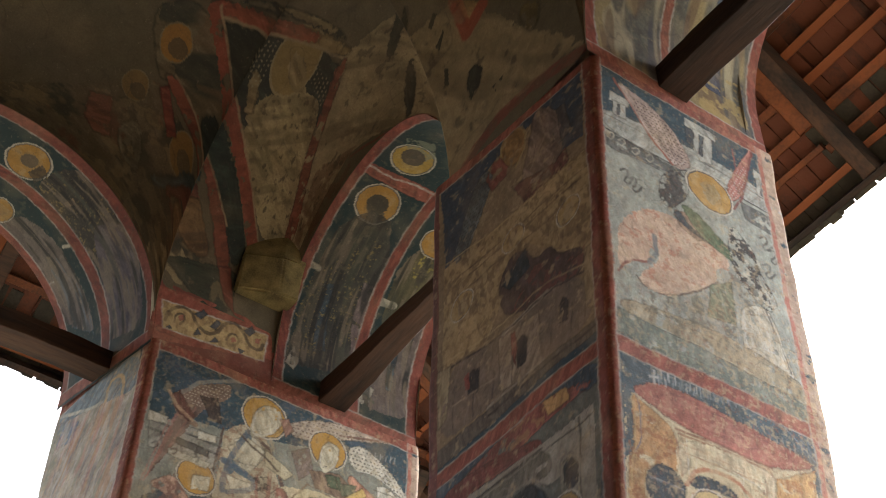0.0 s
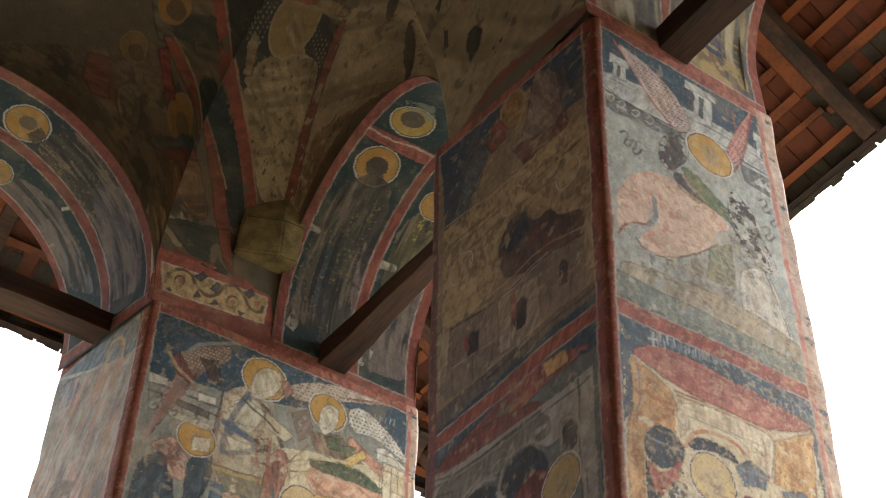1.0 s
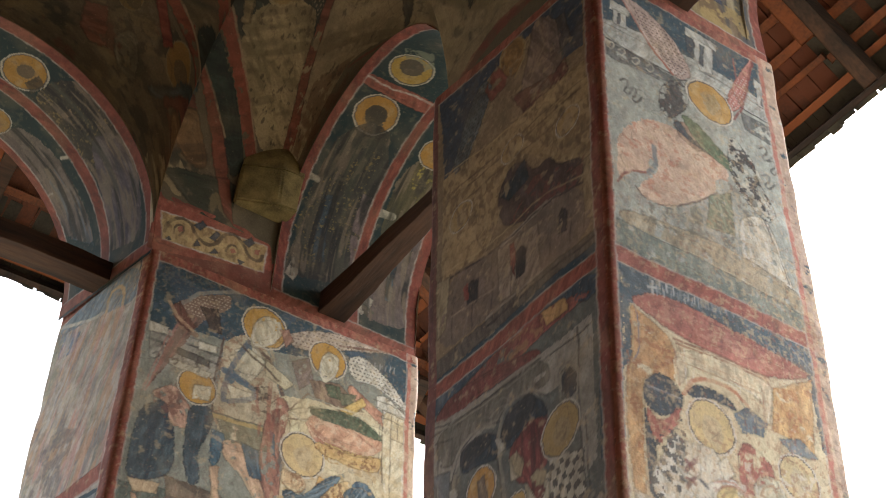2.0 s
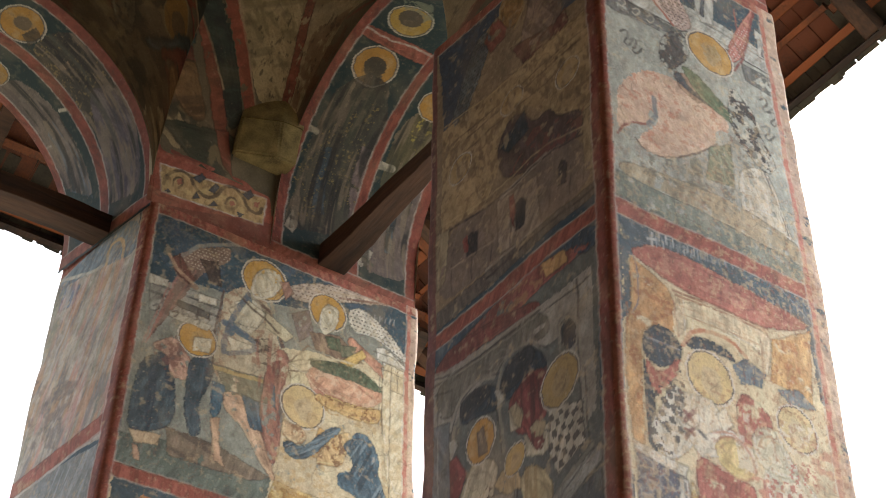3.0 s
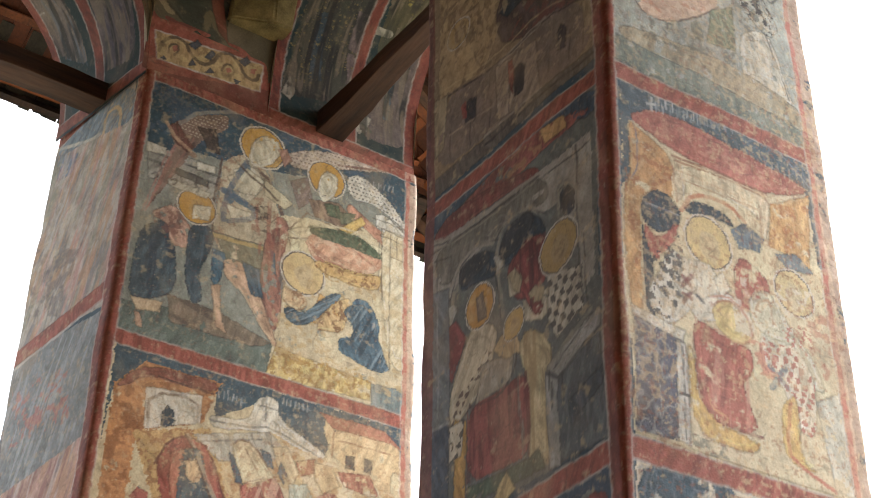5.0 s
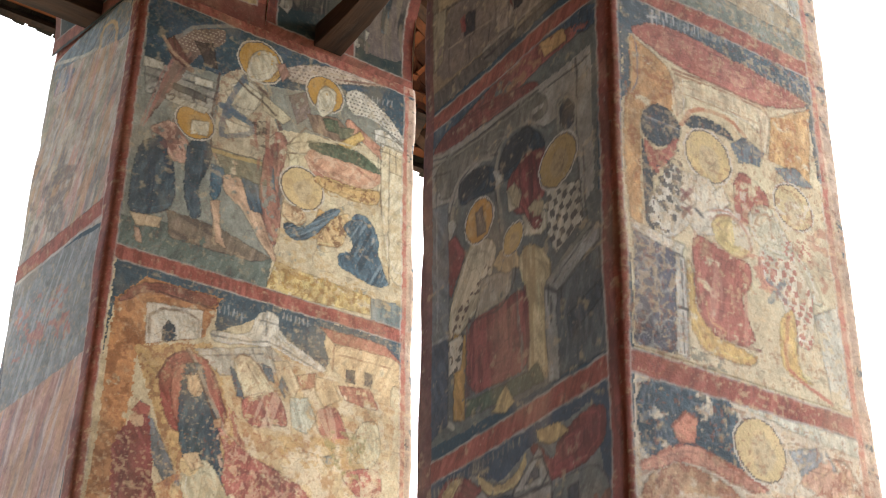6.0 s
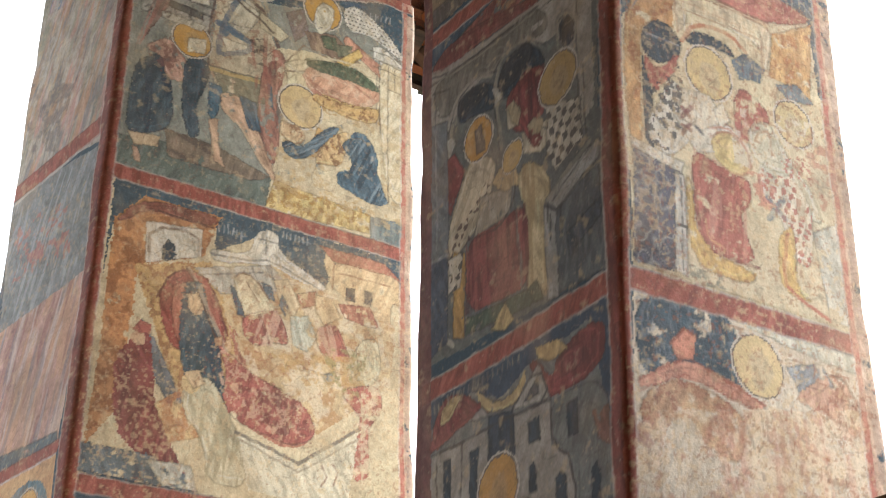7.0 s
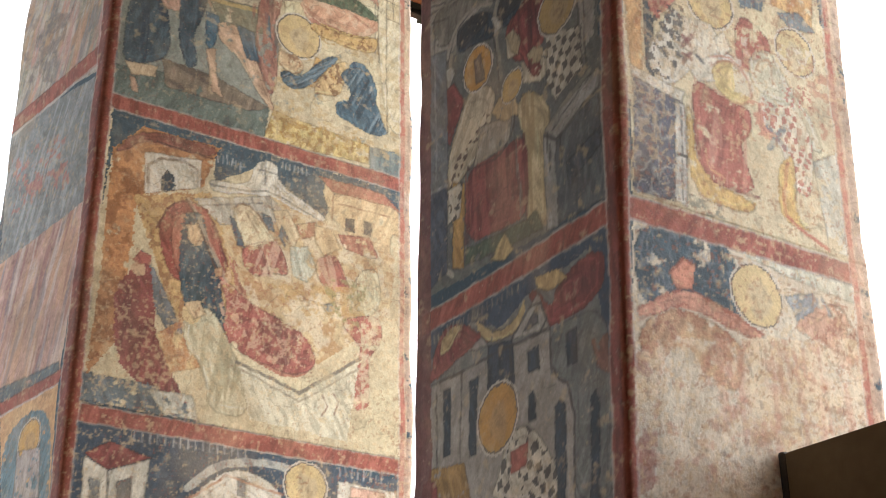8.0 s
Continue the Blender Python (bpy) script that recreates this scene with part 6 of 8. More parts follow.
    w.folds((96, 50, 44), (0.654, 4.020), (0.817, 4.098), (0.884, 3.948), (0.718, 3.903), lean=0.4)
    w.folds((220, 176, 146), (0.654, 4.020), (0.817, 4.098), (0.884, 3.948), (0.718, 3.903), lean=-0.3, level=0.6)
    w.fill((210, 184, 140), (0.789, 4.229), (0.858, 4.253), (0.923, 4.146), (0.893, 4.081), (0.837, 4.124), worn=0.05)
    w.fill((84, 96, 100), (0.834, 4.177), (0.870, 4.119), (0.853, 4.076), (0.824, 4.121), worn=0.1)
    w.fill((188, 188, 162), (0.877, 4.082), (0.963, 4.109), (1.011, 4.010), (0.970, 3.942), (0.900, 3.952), worn=0.15)
    w.folds((130, 130, 112), (0.877, 4.082), (0.963, 4.109), (1.011, 4.010), (0.970, 3.942), (0.900, 3.952))
    w.fill((212, 178, 130), (0.986, 4.217), (1.081, 4.215), (1.118, 4.137), (1.044, 4.081), (1.000, 4.140), worn=0.1)
    w.fill(BRICK, (0.998, 4.054), (1.102, 4.112), (1.150, 4.011), (1.180, 3.939), (1.091, 3.919), (1.021, 3.955), worn=0.22)
    w.folds((214, 170, 140), (0.998, 4.054), (1.102, 4.112), (1.180, 3.939), (1.091, 3.919), lean=0.3)
    w.fill((168, 108, 84), (1.110, 4.200), (1.267, 4.222), (1.318, 4.133), (1.226, 4.126), (1.140, 4.143), worn=0.2)
    w.fill((176, 120, 90), (0.902, 4.194), (0.996, 4.233), (0.999, 4.166), (0.932, 4.135), worn=0.3)
    w.fill((216, 198, 152), (1.174, 3.938), (1.227, 4.062), (1.313, 4.083), (1.333, 3.922), (1.261, 3.827), (1.191, 3.838), worn=0.05)
    w.fill((130, 128, 112), (1.034, 3.849), (1.093, 3.873), (1.121, 3.848), (1.068, 3.815), worn=0.2)
    w.fill((166, 96, 80), (1.117, 3.796), (1.260, 3.858), (1.334, 3.848), (1.336, 3.740), (1.265, 3.649), (1.286, 3.430), (1.189, 3.412), (1.198, 3.585), (1.242, 3.695), worn=0.18)
    w.flakes((220, 190, 154), (1.117, 3.796), (1.334, 3.848), (1.336, 3.740), (1.265, 3.649), (1.286, 3.430), (1.189, 3.412), (1.198, 3.585), size=0.022, level=0.54)
    w.fill((156, 88, 74), (0.546, 3.892), (0.599, 3.860), (0.705, 3.780), (0.858, 3.739), (0.970, 3.689), (1.028, 3.577), (0.921, 3.508), (0.792, 3.530), (0.639, 3.571), (0.584, 3.655), (0.606, 3.758), worn=0.1)
    w.flakes((208, 166, 134), (0.546, 3.892), (0.705, 3.780), (0.970, 3.689), (1.028, 3.577), (0.792, 3.530), (0.584, 3.655), size=0.022, level=0.56)
    w.flakes((108, 58, 50), (0.606, 3.758), (0.858, 3.739), (1.028, 3.577), (0.792, 3.530), size=0.03, level=0.55)
    w.stroke((190, 170, 140), 0.02, (0.405, 4.179), (0.447, 4.126), (0.513, 3.990), (0.594, 3.859), alpha=0.6)
    w.stroke((84, 60, 46), 0.01, (0.392, 4.183), (0.437, 4.123), (0.499, 3.986), (0.555, 3.874))
    w.fill((58, 76, 80), (0.384, 4.053), (0.398, 4.113), (0.452, 4.132), (0.485, 4.097), (0.437, 4.092))
    w.fill((206, 168, 122), (0.407, 4.064), (0.451, 4.080), (0.475, 4.031), (0.447, 3.978), (0.417, 4.003))
    w.fill((192, 148, 106), (0.536, 3.895), (0.577, 3.915), (0.572, 3.873), (0.543, 3.866))
    w.fill((214, 182, 136), (0.420, 3.720), (0.478, 3.746), (0.512, 3.693), (0.461, 3.658), worn=0.05)
    w.flakes((190, 150, 90), (0.770, 3.893), (1.230, 3.974), (1.289, 3.854), (0.907, 3.771), level=0.48, size=0.03)
    w.flakes((150, 140, 90), (1.034, 3.981), (1.258, 4.007), (1.234, 3.764), (1.094, 3.812), level=0.55)
    w.fill((212, 200, 164), (0.664, 3.512), (0.947, 3.434), (1.225, 3.635), (1.178, 3.276), (0.726, 3.295), worn=0.05)
    w.stroke((104, 96, 86), 0.016, (0.658, 3.518), (0.946, 3.443), (1.225, 3.645))
    w.stroke((150, 136, 112), 0.008, (0.675, 3.490), (0.948, 3.405), (1.226, 3.604))
    w.stroke((130, 96, 80), 0.008, (1.051, 3.452), (1.079, 3.409), (1.053, 3.368))
    w.stroke((130, 96, 80), 0.008, (1.103, 3.474), (1.131, 3.430), (1.111, 3.385))
    w.fill((92, 102, 104), (0.022, 3.364), (0.317, 3.360), (0.489, 3.300), (0.516, 3.246), (0.023, 3.253), worn=0.06)
    w.fill((190, 184, 160), (0.296, 3.338), (0.481, 3.349), (0.511, 3.252), (0.372, 3.250), worn=0.2)
    w.flakes((214, 198, 156), (1.232, 3.842), (1.450, 3.890), (1.452, 3.239), (1.243, 3.243), level=0.5)
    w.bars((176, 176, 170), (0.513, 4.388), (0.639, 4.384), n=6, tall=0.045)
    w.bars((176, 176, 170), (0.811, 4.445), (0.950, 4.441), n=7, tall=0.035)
    # front face, lower field
    w.fill((60, 72, 82), (0.037, 3.177), (1.463, 3.151), (1.469, 2.828), (0.038, 2.666))
    w.fill(WINE, (0.076, 3.055), (0.171, 3.118), (0.332, 3.074), (0.171, 3.007))
    w.fill(PALE, (0.077, 3.047), (0.171, 3.007), (0.188, 2.744), (0.088, 2.772))
    w.fill((196, 190, 168), (0.171, 3.002), (0.328, 3.069), (0.315, 2.759), (0.192, 2.744))
    w.stroke(SOOT, 0.01, (0.171, 3.007), (0.190, 2.764))
    w.fill((80, 84, 84), (0.207, 2.970), (0.263, 2.995), (0.273, 2.795), (0.222, 2.789))
    w.fill((120, 122, 116), (0.106, 2.970), (0.145, 2.965), (0.151, 2.862), (0.114, 2.867))
    w.fill(PALE, (0.461, 2.920), (0.641, 3.081), (0.751, 3.089), (0.892, 3.024), (0.945, 2.834), (0.455, 2.776))
    w.stroke((190, 186, 168), 0.03, (0.484, 2.979), (0.593, 3.087), (0.759, 3.131), (0.938, 3.121))
    w.fill((110, 112, 108), (0.691, 3.053), (0.729, 3.050), (0.728, 2.983), (0.695, 2.983))
    w.stroke((170, 120, 90), 0.01, (0.466, 2.921), (0.643, 3.055), (0.888, 3.014))
    w.fill(PALE, (1.135, 3.104), (1.414, 3.096), (1.388, 2.887), (1.120, 2.855))
    w.fill((206, 158, 130), (1.193, 3.089), (1.353, 3.088), (1.354, 3.046), (1.194, 3.047))
    w.halo((212, 184, 126), 0.988, 3.064, 0.100)
    w.bars((190, 188, 178), (0.247, 3.130), (0.734, 3.136), n=16, tall=0.05)
    w.bars((190, 188, 178), (1.126, 3.126), (1.359, 3.122), n=8, tall=0.05)
    w.bars((200, 150, 130), (0.397, 3.217), (0.682, 3.200), n=7, tall=0.05)
    # side face
    w.fill((170, 160, 142), (-0.793, 5.992), (-0.095, 6.066), (0.027, 4.683), (-0.750, 4.717))
    w.fill((112, 128, 134), (-0.734, 5.877), (-0.456, 5.954), (-0.081, 5.942), (-0.036, 5.663), (-0.483, 5.793), (-0.687, 5.801))
    w.stroke(PALE, 0.02, (-0.709, 5.878), (-0.483, 5.793), (-0.345, 5.763))
    w.stroke((206, 164, 110), 0.022, (-0.309, 5.728), (-0.315, 5.861), (-0.238, 5.882), (-0.174, 5.802), (-0.179, 5.712), alpha=0.8)
    w.fill((112, 126, 140), (-0.725, 5.847), (-0.519, 5.750), (-0.534, 5.638), (-0.663, 5.656), worn=0.1)
    w.folds((196, 136, 122), (-0.736, 5.835), (-0.050, 5.688), (-0.029, 4.727), (-0.735, 4.660), lean=-0.25, size=0.04, level=0.55, alpha=0.6, long=5)
    w.folds((136, 140, 116), (-0.736, 5.835), (-0.050, 5.688), (-0.029, 4.727), (-0.735, 4.660), lean=-0.25, size=0.05, level=0.55, alpha=0.6, long=5)
    w.folds((196, 186, 168), (-0.736, 5.835), (-0.050, 5.688), (-0.029, 4.727), (-0.735, 4.660), lean=-0.25, size=0.03, level=0.55, alpha=0.6, long=5)
    w.folds((110, 110, 112), (-0.736, 5.835), (-0.050, 5.688), (-0.029, 4.727), (-0.735, 4.660), lean=-0.25, size=0.03, level=0.58, alpha=0.6, long=5)
    w.folds((186, 140, 100), (-0.736, 5.835), (-0.050, 5.688), (-0.029, 4.727), (-0.735, 4.660), lean=-0.25, size=0.03, level=0.62, alpha=0.6, long=5)
    w.flakes((120, 110, 104), (-0.766, 5.309), (-0.338, 5.103), (-0.420, 4.786), (-0.678, 4.898), level=0.5, size=0.05)
    w.fill((126, 130, 126), (-0.769, 4.691), (-0.074, 4.663), (-0.046, 4.086), (-0.673, 4.000))
    w.folds((176, 180, 178), (-0.769, 4.691), (-0.074, 4.663), (-0.046, 4.086), (-0.673, 4.000), lean=-0.3, level=0.55, alpha=0.5)
    w.flakes((180, 110, 98), (-0.705, 4.524), (-0.244, 4.478), (-0.189, 4.194), (-0.635, 4.224), level=0.55, size=0.03)
    w.fill((182, 144, 126), (-0.673, 4.000), (-0.038, 4.088), (-0.085, 3.371), (-0.516, 3.353))
    w.folds((206, 160, 120), (-0.673, 4.000), (-0.038, 4.088), (-0.085, 3.371), (-0.516, 3.353), lean=-0.2, level=0.5, alpha=0.5, size=0.03)
    w.folds((130, 84, 84), (-0.673, 4.000), (-0.038, 4.088), (-0.085, 3.371), (-0.516, 3.353), lean=-0.2, level=0.56, alpha=0.5, size=0.03)
    w.folds((206, 196, 180), (-0.673, 4.000), (-0.038, 4.088), (-0.085, 3.371), (-0.516, 3.353), lean=-0.2, level=0.58, alpha=0.5, size=0.03)
    w.folds((104, 108, 116), (-0.673, 4.000), (-0.038, 4.088), (-0.085, 3.371), (-0.516, 3.353), lean=-0.2, level=0.6, alpha=0.5, size=0.03)
    w.fill((84, 96, 98), (-0.531, 3.415), (-0.095, 3.419), (-0.085, 3.367), (-0.515, 3.351), worn=0.1)
    w.fill((206, 160, 110), (-0.504, 3.304), (-0.084, 3.326), (-0.068, 2.793), (-0.362, 2.719))
    w.fill((92, 122, 130), (-0.472, 3.171), (-0.326, 3.262), (-0.173, 3.259), (-0.096, 3.154), (-0.068, 2.793), (-0.362, 2.719), worn=0.05)
    w.halo((206, 160, 88), -0.258, 3.153, 0.082)
    w.fill((170, 160, 150), (-0.335, 3.120), (-0.172, 3.106), (-0.145, 2.910), (-0.330, 2.924), worn=0.2)
    w.fill(RED, (-0.760, 4.733), (-0.042, 4.811), (-0.027, 4.720), (-0.757, 4.646))
    w.fill(RED, (-0.515, 3.351), (-0.065, 3.384), (-0.077, 3.329), (-0.502, 3.297))
    w.fill(RED, (-0.796, 6.001), (-0.093, 6.076), (-0.081, 5.995), (-0.758, 5.894))
    w.stroke(WHITE_LINE, 0.016, (-0.717, 4.636), (-0.044, 4.722))
    w.stroke(WHITE_LINE, 0.01, (-0.502, 3.297), (-0.084, 3.326))
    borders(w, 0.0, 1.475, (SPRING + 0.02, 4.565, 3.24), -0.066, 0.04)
    ageing(w, 0.2, 0.4, bare=np.where(w.a > 0, np.clip(0.35 + (4.7 - w.b) * 0.6, 0.25, 0.9), 0.5))



# ---- the two painted pillars ----
def build_near_pillar():
    s, z = np.arange(-1.06, 1.0, STEP), np.arange(2.2, SPRING + 0.01, STEP)
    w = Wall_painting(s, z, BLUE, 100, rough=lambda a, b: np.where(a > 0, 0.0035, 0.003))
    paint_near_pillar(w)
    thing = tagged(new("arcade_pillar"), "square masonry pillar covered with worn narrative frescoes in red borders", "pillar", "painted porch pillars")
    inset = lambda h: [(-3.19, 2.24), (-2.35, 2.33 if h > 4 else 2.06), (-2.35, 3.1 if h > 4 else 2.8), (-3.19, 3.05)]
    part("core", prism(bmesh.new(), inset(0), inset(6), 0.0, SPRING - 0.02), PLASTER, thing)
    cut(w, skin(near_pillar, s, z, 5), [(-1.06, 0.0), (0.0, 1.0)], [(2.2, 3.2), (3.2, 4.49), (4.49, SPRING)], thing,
        {(0, 0): "dark fresco of a town with red roofs", (0, 1): "dim fresco of robed shapes under arches", (0, 2): "dark brown fresco of a walled town",
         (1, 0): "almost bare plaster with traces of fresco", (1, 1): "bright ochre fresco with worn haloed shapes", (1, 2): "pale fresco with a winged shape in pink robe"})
    low = np.arange(0.0, 2.22, 0.05)
    ss = np.arange(-1.06, 1.0, 0.05)
    sheet("plaster_base", skin(near_pillar, ss, low, 5), PLASTER, thing, "plain rubbed plaster foot")


def build_corner_pillar():
    s, z = np.arange(-0.9, 1.62, STEP), np.arange(2.6, SPRING + 0.01, STEP)
    w = Wall_painting(s, z, BLUE, 200, rough=lambda a, b: np.where(b < 4.56, 0.004, 0.003))
    paint_corner_pillar(w)
    thing = tagged(new("corner_pillar"), "broad masonry corner pillar covered with frescoes in red borders", "pillar", "painted porch pillars")
    plan = [(-5.46, 1.49), (-4.78, 1.63), (-4.77, 3.04), (-5.46, 3.03)]
    part("core", prism(bmesh.new(), plan, plan, 0.0, SPRING - 0.02), PLASTER, thing)
    cut(w, skin(corner_pillar, s, z, 9), [(-0.9, 0.0), (0.0, 1.62)], [(2.6, 3.24), (3.24, 4.56), (4.56, SPRING)], thing,
        {(0, 0): "side fresco with blue arched field", (0, 1): "faded side fresco of red and ochre streaks", (0, 2): "faded side fresco in blue and pink",
         (1, 0): "fresco of white buildings on dark blue", (1, 1): "worn fresco of a domestic scene in red and ochre", (1, 2): "fresco with haloed winged shapes on blue"})
    low = np.arange(0.0, 2.62, 0.05)
    sheet("plaster_base", skin(corner_pillar, np.arange(-0.9, 1.62, 0.05), low, 9), PLASTER, thing, "plain rubbed plaster foot")


build_near_pillar()
build_corner_pillar()


# ---- arcade wall, arches and vault ----
def arch_rise(v, centre, r, z0, rz):
    t = np.clip(1 - ((v - centre) / r) ** 2, 0, 1)
    return np.where(np.abs(v - centre) < r, z0 + rz * np.sqrt(t), SPRING)


def soffit(name, along, where, painter, parent, label):
    """The painted underside of an arch: along gives (p, z) for arc metres, where maps to the world."""
    arc, across = where["arc"], where["across"]
    w = Wall_painting(across, arc, (22, 46, 46), where["seed"])
    painter(w)
    p, z = along(w.b)
    d = 0.006 * (clouds(w.a, w.b, 0.3, where["seed"] + 3) - 0.5)
    skew = (END_X - w.a) / 0.74
    pos = np.stack([w.a, p + 0.012 - 0.155 * skew, z + d], -1) if where["axis"] == "x" else np.stack([p, w.a, z + d], -1)
    return sheet(name, pos, FRESCO, parent, label, w.c)


def arc_b(centre):
    def f(m):
        straight = B_Z - SPRING
        t = np.clip((m - straight) / B_R, 0, math.pi)
        over = np.maximum(m - straight - math.pi * B_R, 0)
        return centre - B_R * np.cos(t), np.where(m < straight, SPRING + m, B_Z + B_R * np.sin(t) - over)
    return f


def arc_a(m):
    straight = A_Z - SPRING
    t = np.clip((m - straight) / A_RY, 0, math.pi)
    over = np.maximum(m - straight - math.pi * A_RY, 0)
    return A_Y + A_RY * np.cos(t), np.where(m < straight, SPRING + m, A_Z + A_RZ * np.sin(t) - over)


def spandrel(name, profile, low, high, axis, face0, face1, top, label):
    """Wall over an opening, with its curved underside left to the painted soffit."""
    bm = bmesh.new()
    n = 40
    for face, flip in ((face0, False), (face1, True)):
        prev = None
        for i in range(n + 1):
            v = low + (high - low) * i / n
            zb = float(profile(v)) + 0.02
            mk = (lambda q, zz: (q, face, zz)) if axis == "x" else (lambda q, zz: (face, q, zz))
            cur = (bm.verts.new(mk(v, zb)), bm.verts.new(mk(v, top)))
            if prev:
                bm.faces.new((prev[0], cur[0], cur[1], prev[1]) if not flip else (prev[0], prev[1], cur[1], cur[0]))
            prev = cur
    return tagged(part(name, bm, PLASTER), label, "wall", kind="structure")


def crown(x, y):
    """Height of the vault over the plan."""
    dy, dx = np.clip(IN_Y - y, 0, 2.2), np.clip(x - END_X, 0, 3.0)
    q = lambda t: np.sqrt(np.clip(1 - (1 - t) ** 2, 0, 1))
    bw = np.maximum(arch_rise(x, B_X, B_R, B_Z, B_R), arch_rise(x, C_X, B_R, B_Z, B_R))
    bn = np.where(y > 1.58, 6.3, np.maximum(arch_rise(y, A_Y, A_RY, A_Z, A_RZ), SPRING))
    zw, zn = bw + (8.1 - bw) * q(dy / 2.2), bn + (8.1 - bn) * q(dx / 3.0)
    k = 0.03 + 0.32 * np.clip(np.minimum(zw, zn) - 6.4, 0, 1)
    return np.minimum(zw, zn) - k * np.log1p(np.exp(-np.abs(zw - zn) / k))


def arch_bands(w, inner, middle, outer, top=3.0):
    """Red bands along the two edges, the middle and the foot of an arch."""
    for a, b in (inner, middle, outer):
        w.fill((132, 60, 44), (a, 0), (b, 0), (b, top), (a, top))
        for e in (a, b):
            w.stroke(WHITE_LINE, 0.009, (e, 0), (e, top), alpha=0.55)
    lo, hi = min(inner[0], outer[0]), max(inner[1], outer[1])
    w.fill(RED, (lo, -0.01), (hi, -0.01), (hi, 0.07), (lo, 0.07))
    w.stroke(WHITE_LINE, 0.009, (lo, 0.07), (hi, 0.07), alpha=0.55)


def paint_arch_a(w):
    w.fill((66, 58, 48), (-5.091, 1.191), (-4.930, 1.193), (-4.797, 1.090), (-4.752, 0.890), (-4.771, 0.696), (-4.828, 0.495), (-4.967, 0.545), (-5.159, 0.698), (-5.115, 0.873), (-5.130, 1.003))
    w.flakes((150, 128, 78), (-5.091, 1.191), (-4.930, 1.193), (-4.797, 1.090), (-4.752, 0.890), (-4.828, 0.495), (-5.159, 0.698), (-5.130, 1.003), size=0.014, level=0.62)
    w.fill((92, 82, 84), (-4.995, 0.849), (-4.820, 0.771), (-4.828, 0.495), (-4.872, 0.138), (-5.097, 0.197), (-5.114, 0.564))
    w.folds((66, 62, 76), (-4.995, 0.849), (-4.820, 0.771), (-4.828, 0.495), (-4.872, 0.138), (-5.097, 0.197), lean=0.0)
    w.folds((132, 122, 114), (-4.995, 0.849), (-4.820, 0.771), (-4.828, 0.495), (-4.872, 0.138), (-5.097, 0.197), lean=0.0, level=0.6)
    w.fill((116, 102, 90), (-5.421, 1.175), (-5.279, 1.128), (-5.243, 0.931), (-5.239, 0.705), (-5.232, 0.417), (-5.232, 0.312), (-5.449, 0.508), (-5.523, 0.809), (-5.534, 1.097))
    w.folds((86, 76, 72), (-5.421, 1.175), (-5.243, 0.931), (-5.232, 0.312), (-5.449, 0.508), (-5.534, 1.097))
    w.folds((96, 112, 122), (-5.281, 0.849), (-5.232, 0.312), (-5.377, 0.438), (-5.375, 0.796), level=0.5)
    w.halo((186, 132, 50), -4.982, 1.311, 0.121)
    w.halo((186, 132, 50), -5.357, 1.228, 0.084)
    w.stroke(PALE, 0.02, (-5.219, 0.854), (-5.116, 0.817))
    w.stroke(PALE, 0.02, (-5.636, 0.777), (-5.491, 0.705))
    w.stroke((190, 180, 164), 0.012, (-5.549, 0.836), (-5.513, 0.754), (-5.396, 0.735))
    w.fill((200, 160, 120), (-5.039, 1.034), (-4.971, 1.018), (-4.984, 0.987), (-5.042, 1.005), alpha=0.7)
    w.folds((34, 30, 28), (-5.091, 1.191), (-4.930, 1.193), (-4.797, 1.090), (-4.752, 0.890), (-4.771, 0.696), (-4.828, 0.495), (-4.872, 0.138), (-5.097, 0.197), (-5.114, 0.564), (-5.130, 1.003), size=0.03, level=0.54, alpha=0.85)
    w.folds((132, 116, 96), (-5.091, 1.191), (-4.930, 1.193), (-4.797, 1.090), (-4.752, 0.890), (-4.771, 0.696), (-4.828, 0.495), (-4.872, 0.138), (-5.097, 0.197), (-5.114, 0.564), (-5.130, 1.003), size=0.024, level=0.6, alpha=0.75)
    w.folds((80, 80, 70), (-5.091, 1.191), (-4.930, 1.193), (-4.797, 1.090), (-4.752, 0.890), (-4.771, 0.696), (-4.828, 0.495), (-4.872, 0.138), (-5.097, 0.197), (-5.114, 0.564), (-5.130, 1.003), size=0.04, level=0.62, alpha=0.7)
    w.folds((34, 30, 28), (-5.421, 1.175), (-5.279, 1.128), (-5.243, 0.931), (-5.239, 0.705), (-5.232, 0.417), (-5.232, 0.312), (-5.449, 0.508), (-5.523, 0.809), (-5.534, 1.097), size=0.03, level=0.54, alpha=0.85)
    w.folds((132, 116, 96), (-5.421, 1.175), (-5.279, 1.128), (-5.243, 0.931), (-5.239, 0.705), (-5.232, 0.417), (-5.232, 0.312), (-5.449, 0.508), (-5.523, 0.809), (-5.534, 1.097), size=0.024, level=0.6, alpha=0.75)
    w.folds((80, 80, 70), (-5.421, 1.175), (-5.279, 1.128), (-5.243, 0.931), (-5.239, 0.705), (-5.232, 0.417), (-5.232, 0.312), (-5.449, 0.508), (-5.523, 0.809), (-5.534, 1.097), size=0.04, level=0.62, alpha=0.7)
    w.disc((110, 94, 70), -4.977, 1.311, 0.043)
    w.fill((60, 52, 40), (-5.041, 1.272), (-4.947, 1.252), (-4.981, 1.191), (-5.076, 1.210), alpha=0.8)
    arch_bands(w, (END_X - 0.07, END_X + 0.02), (-5.175, -5.105), (FAR_X - 0.01, FAR_X + 0.06))
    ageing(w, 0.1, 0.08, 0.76)


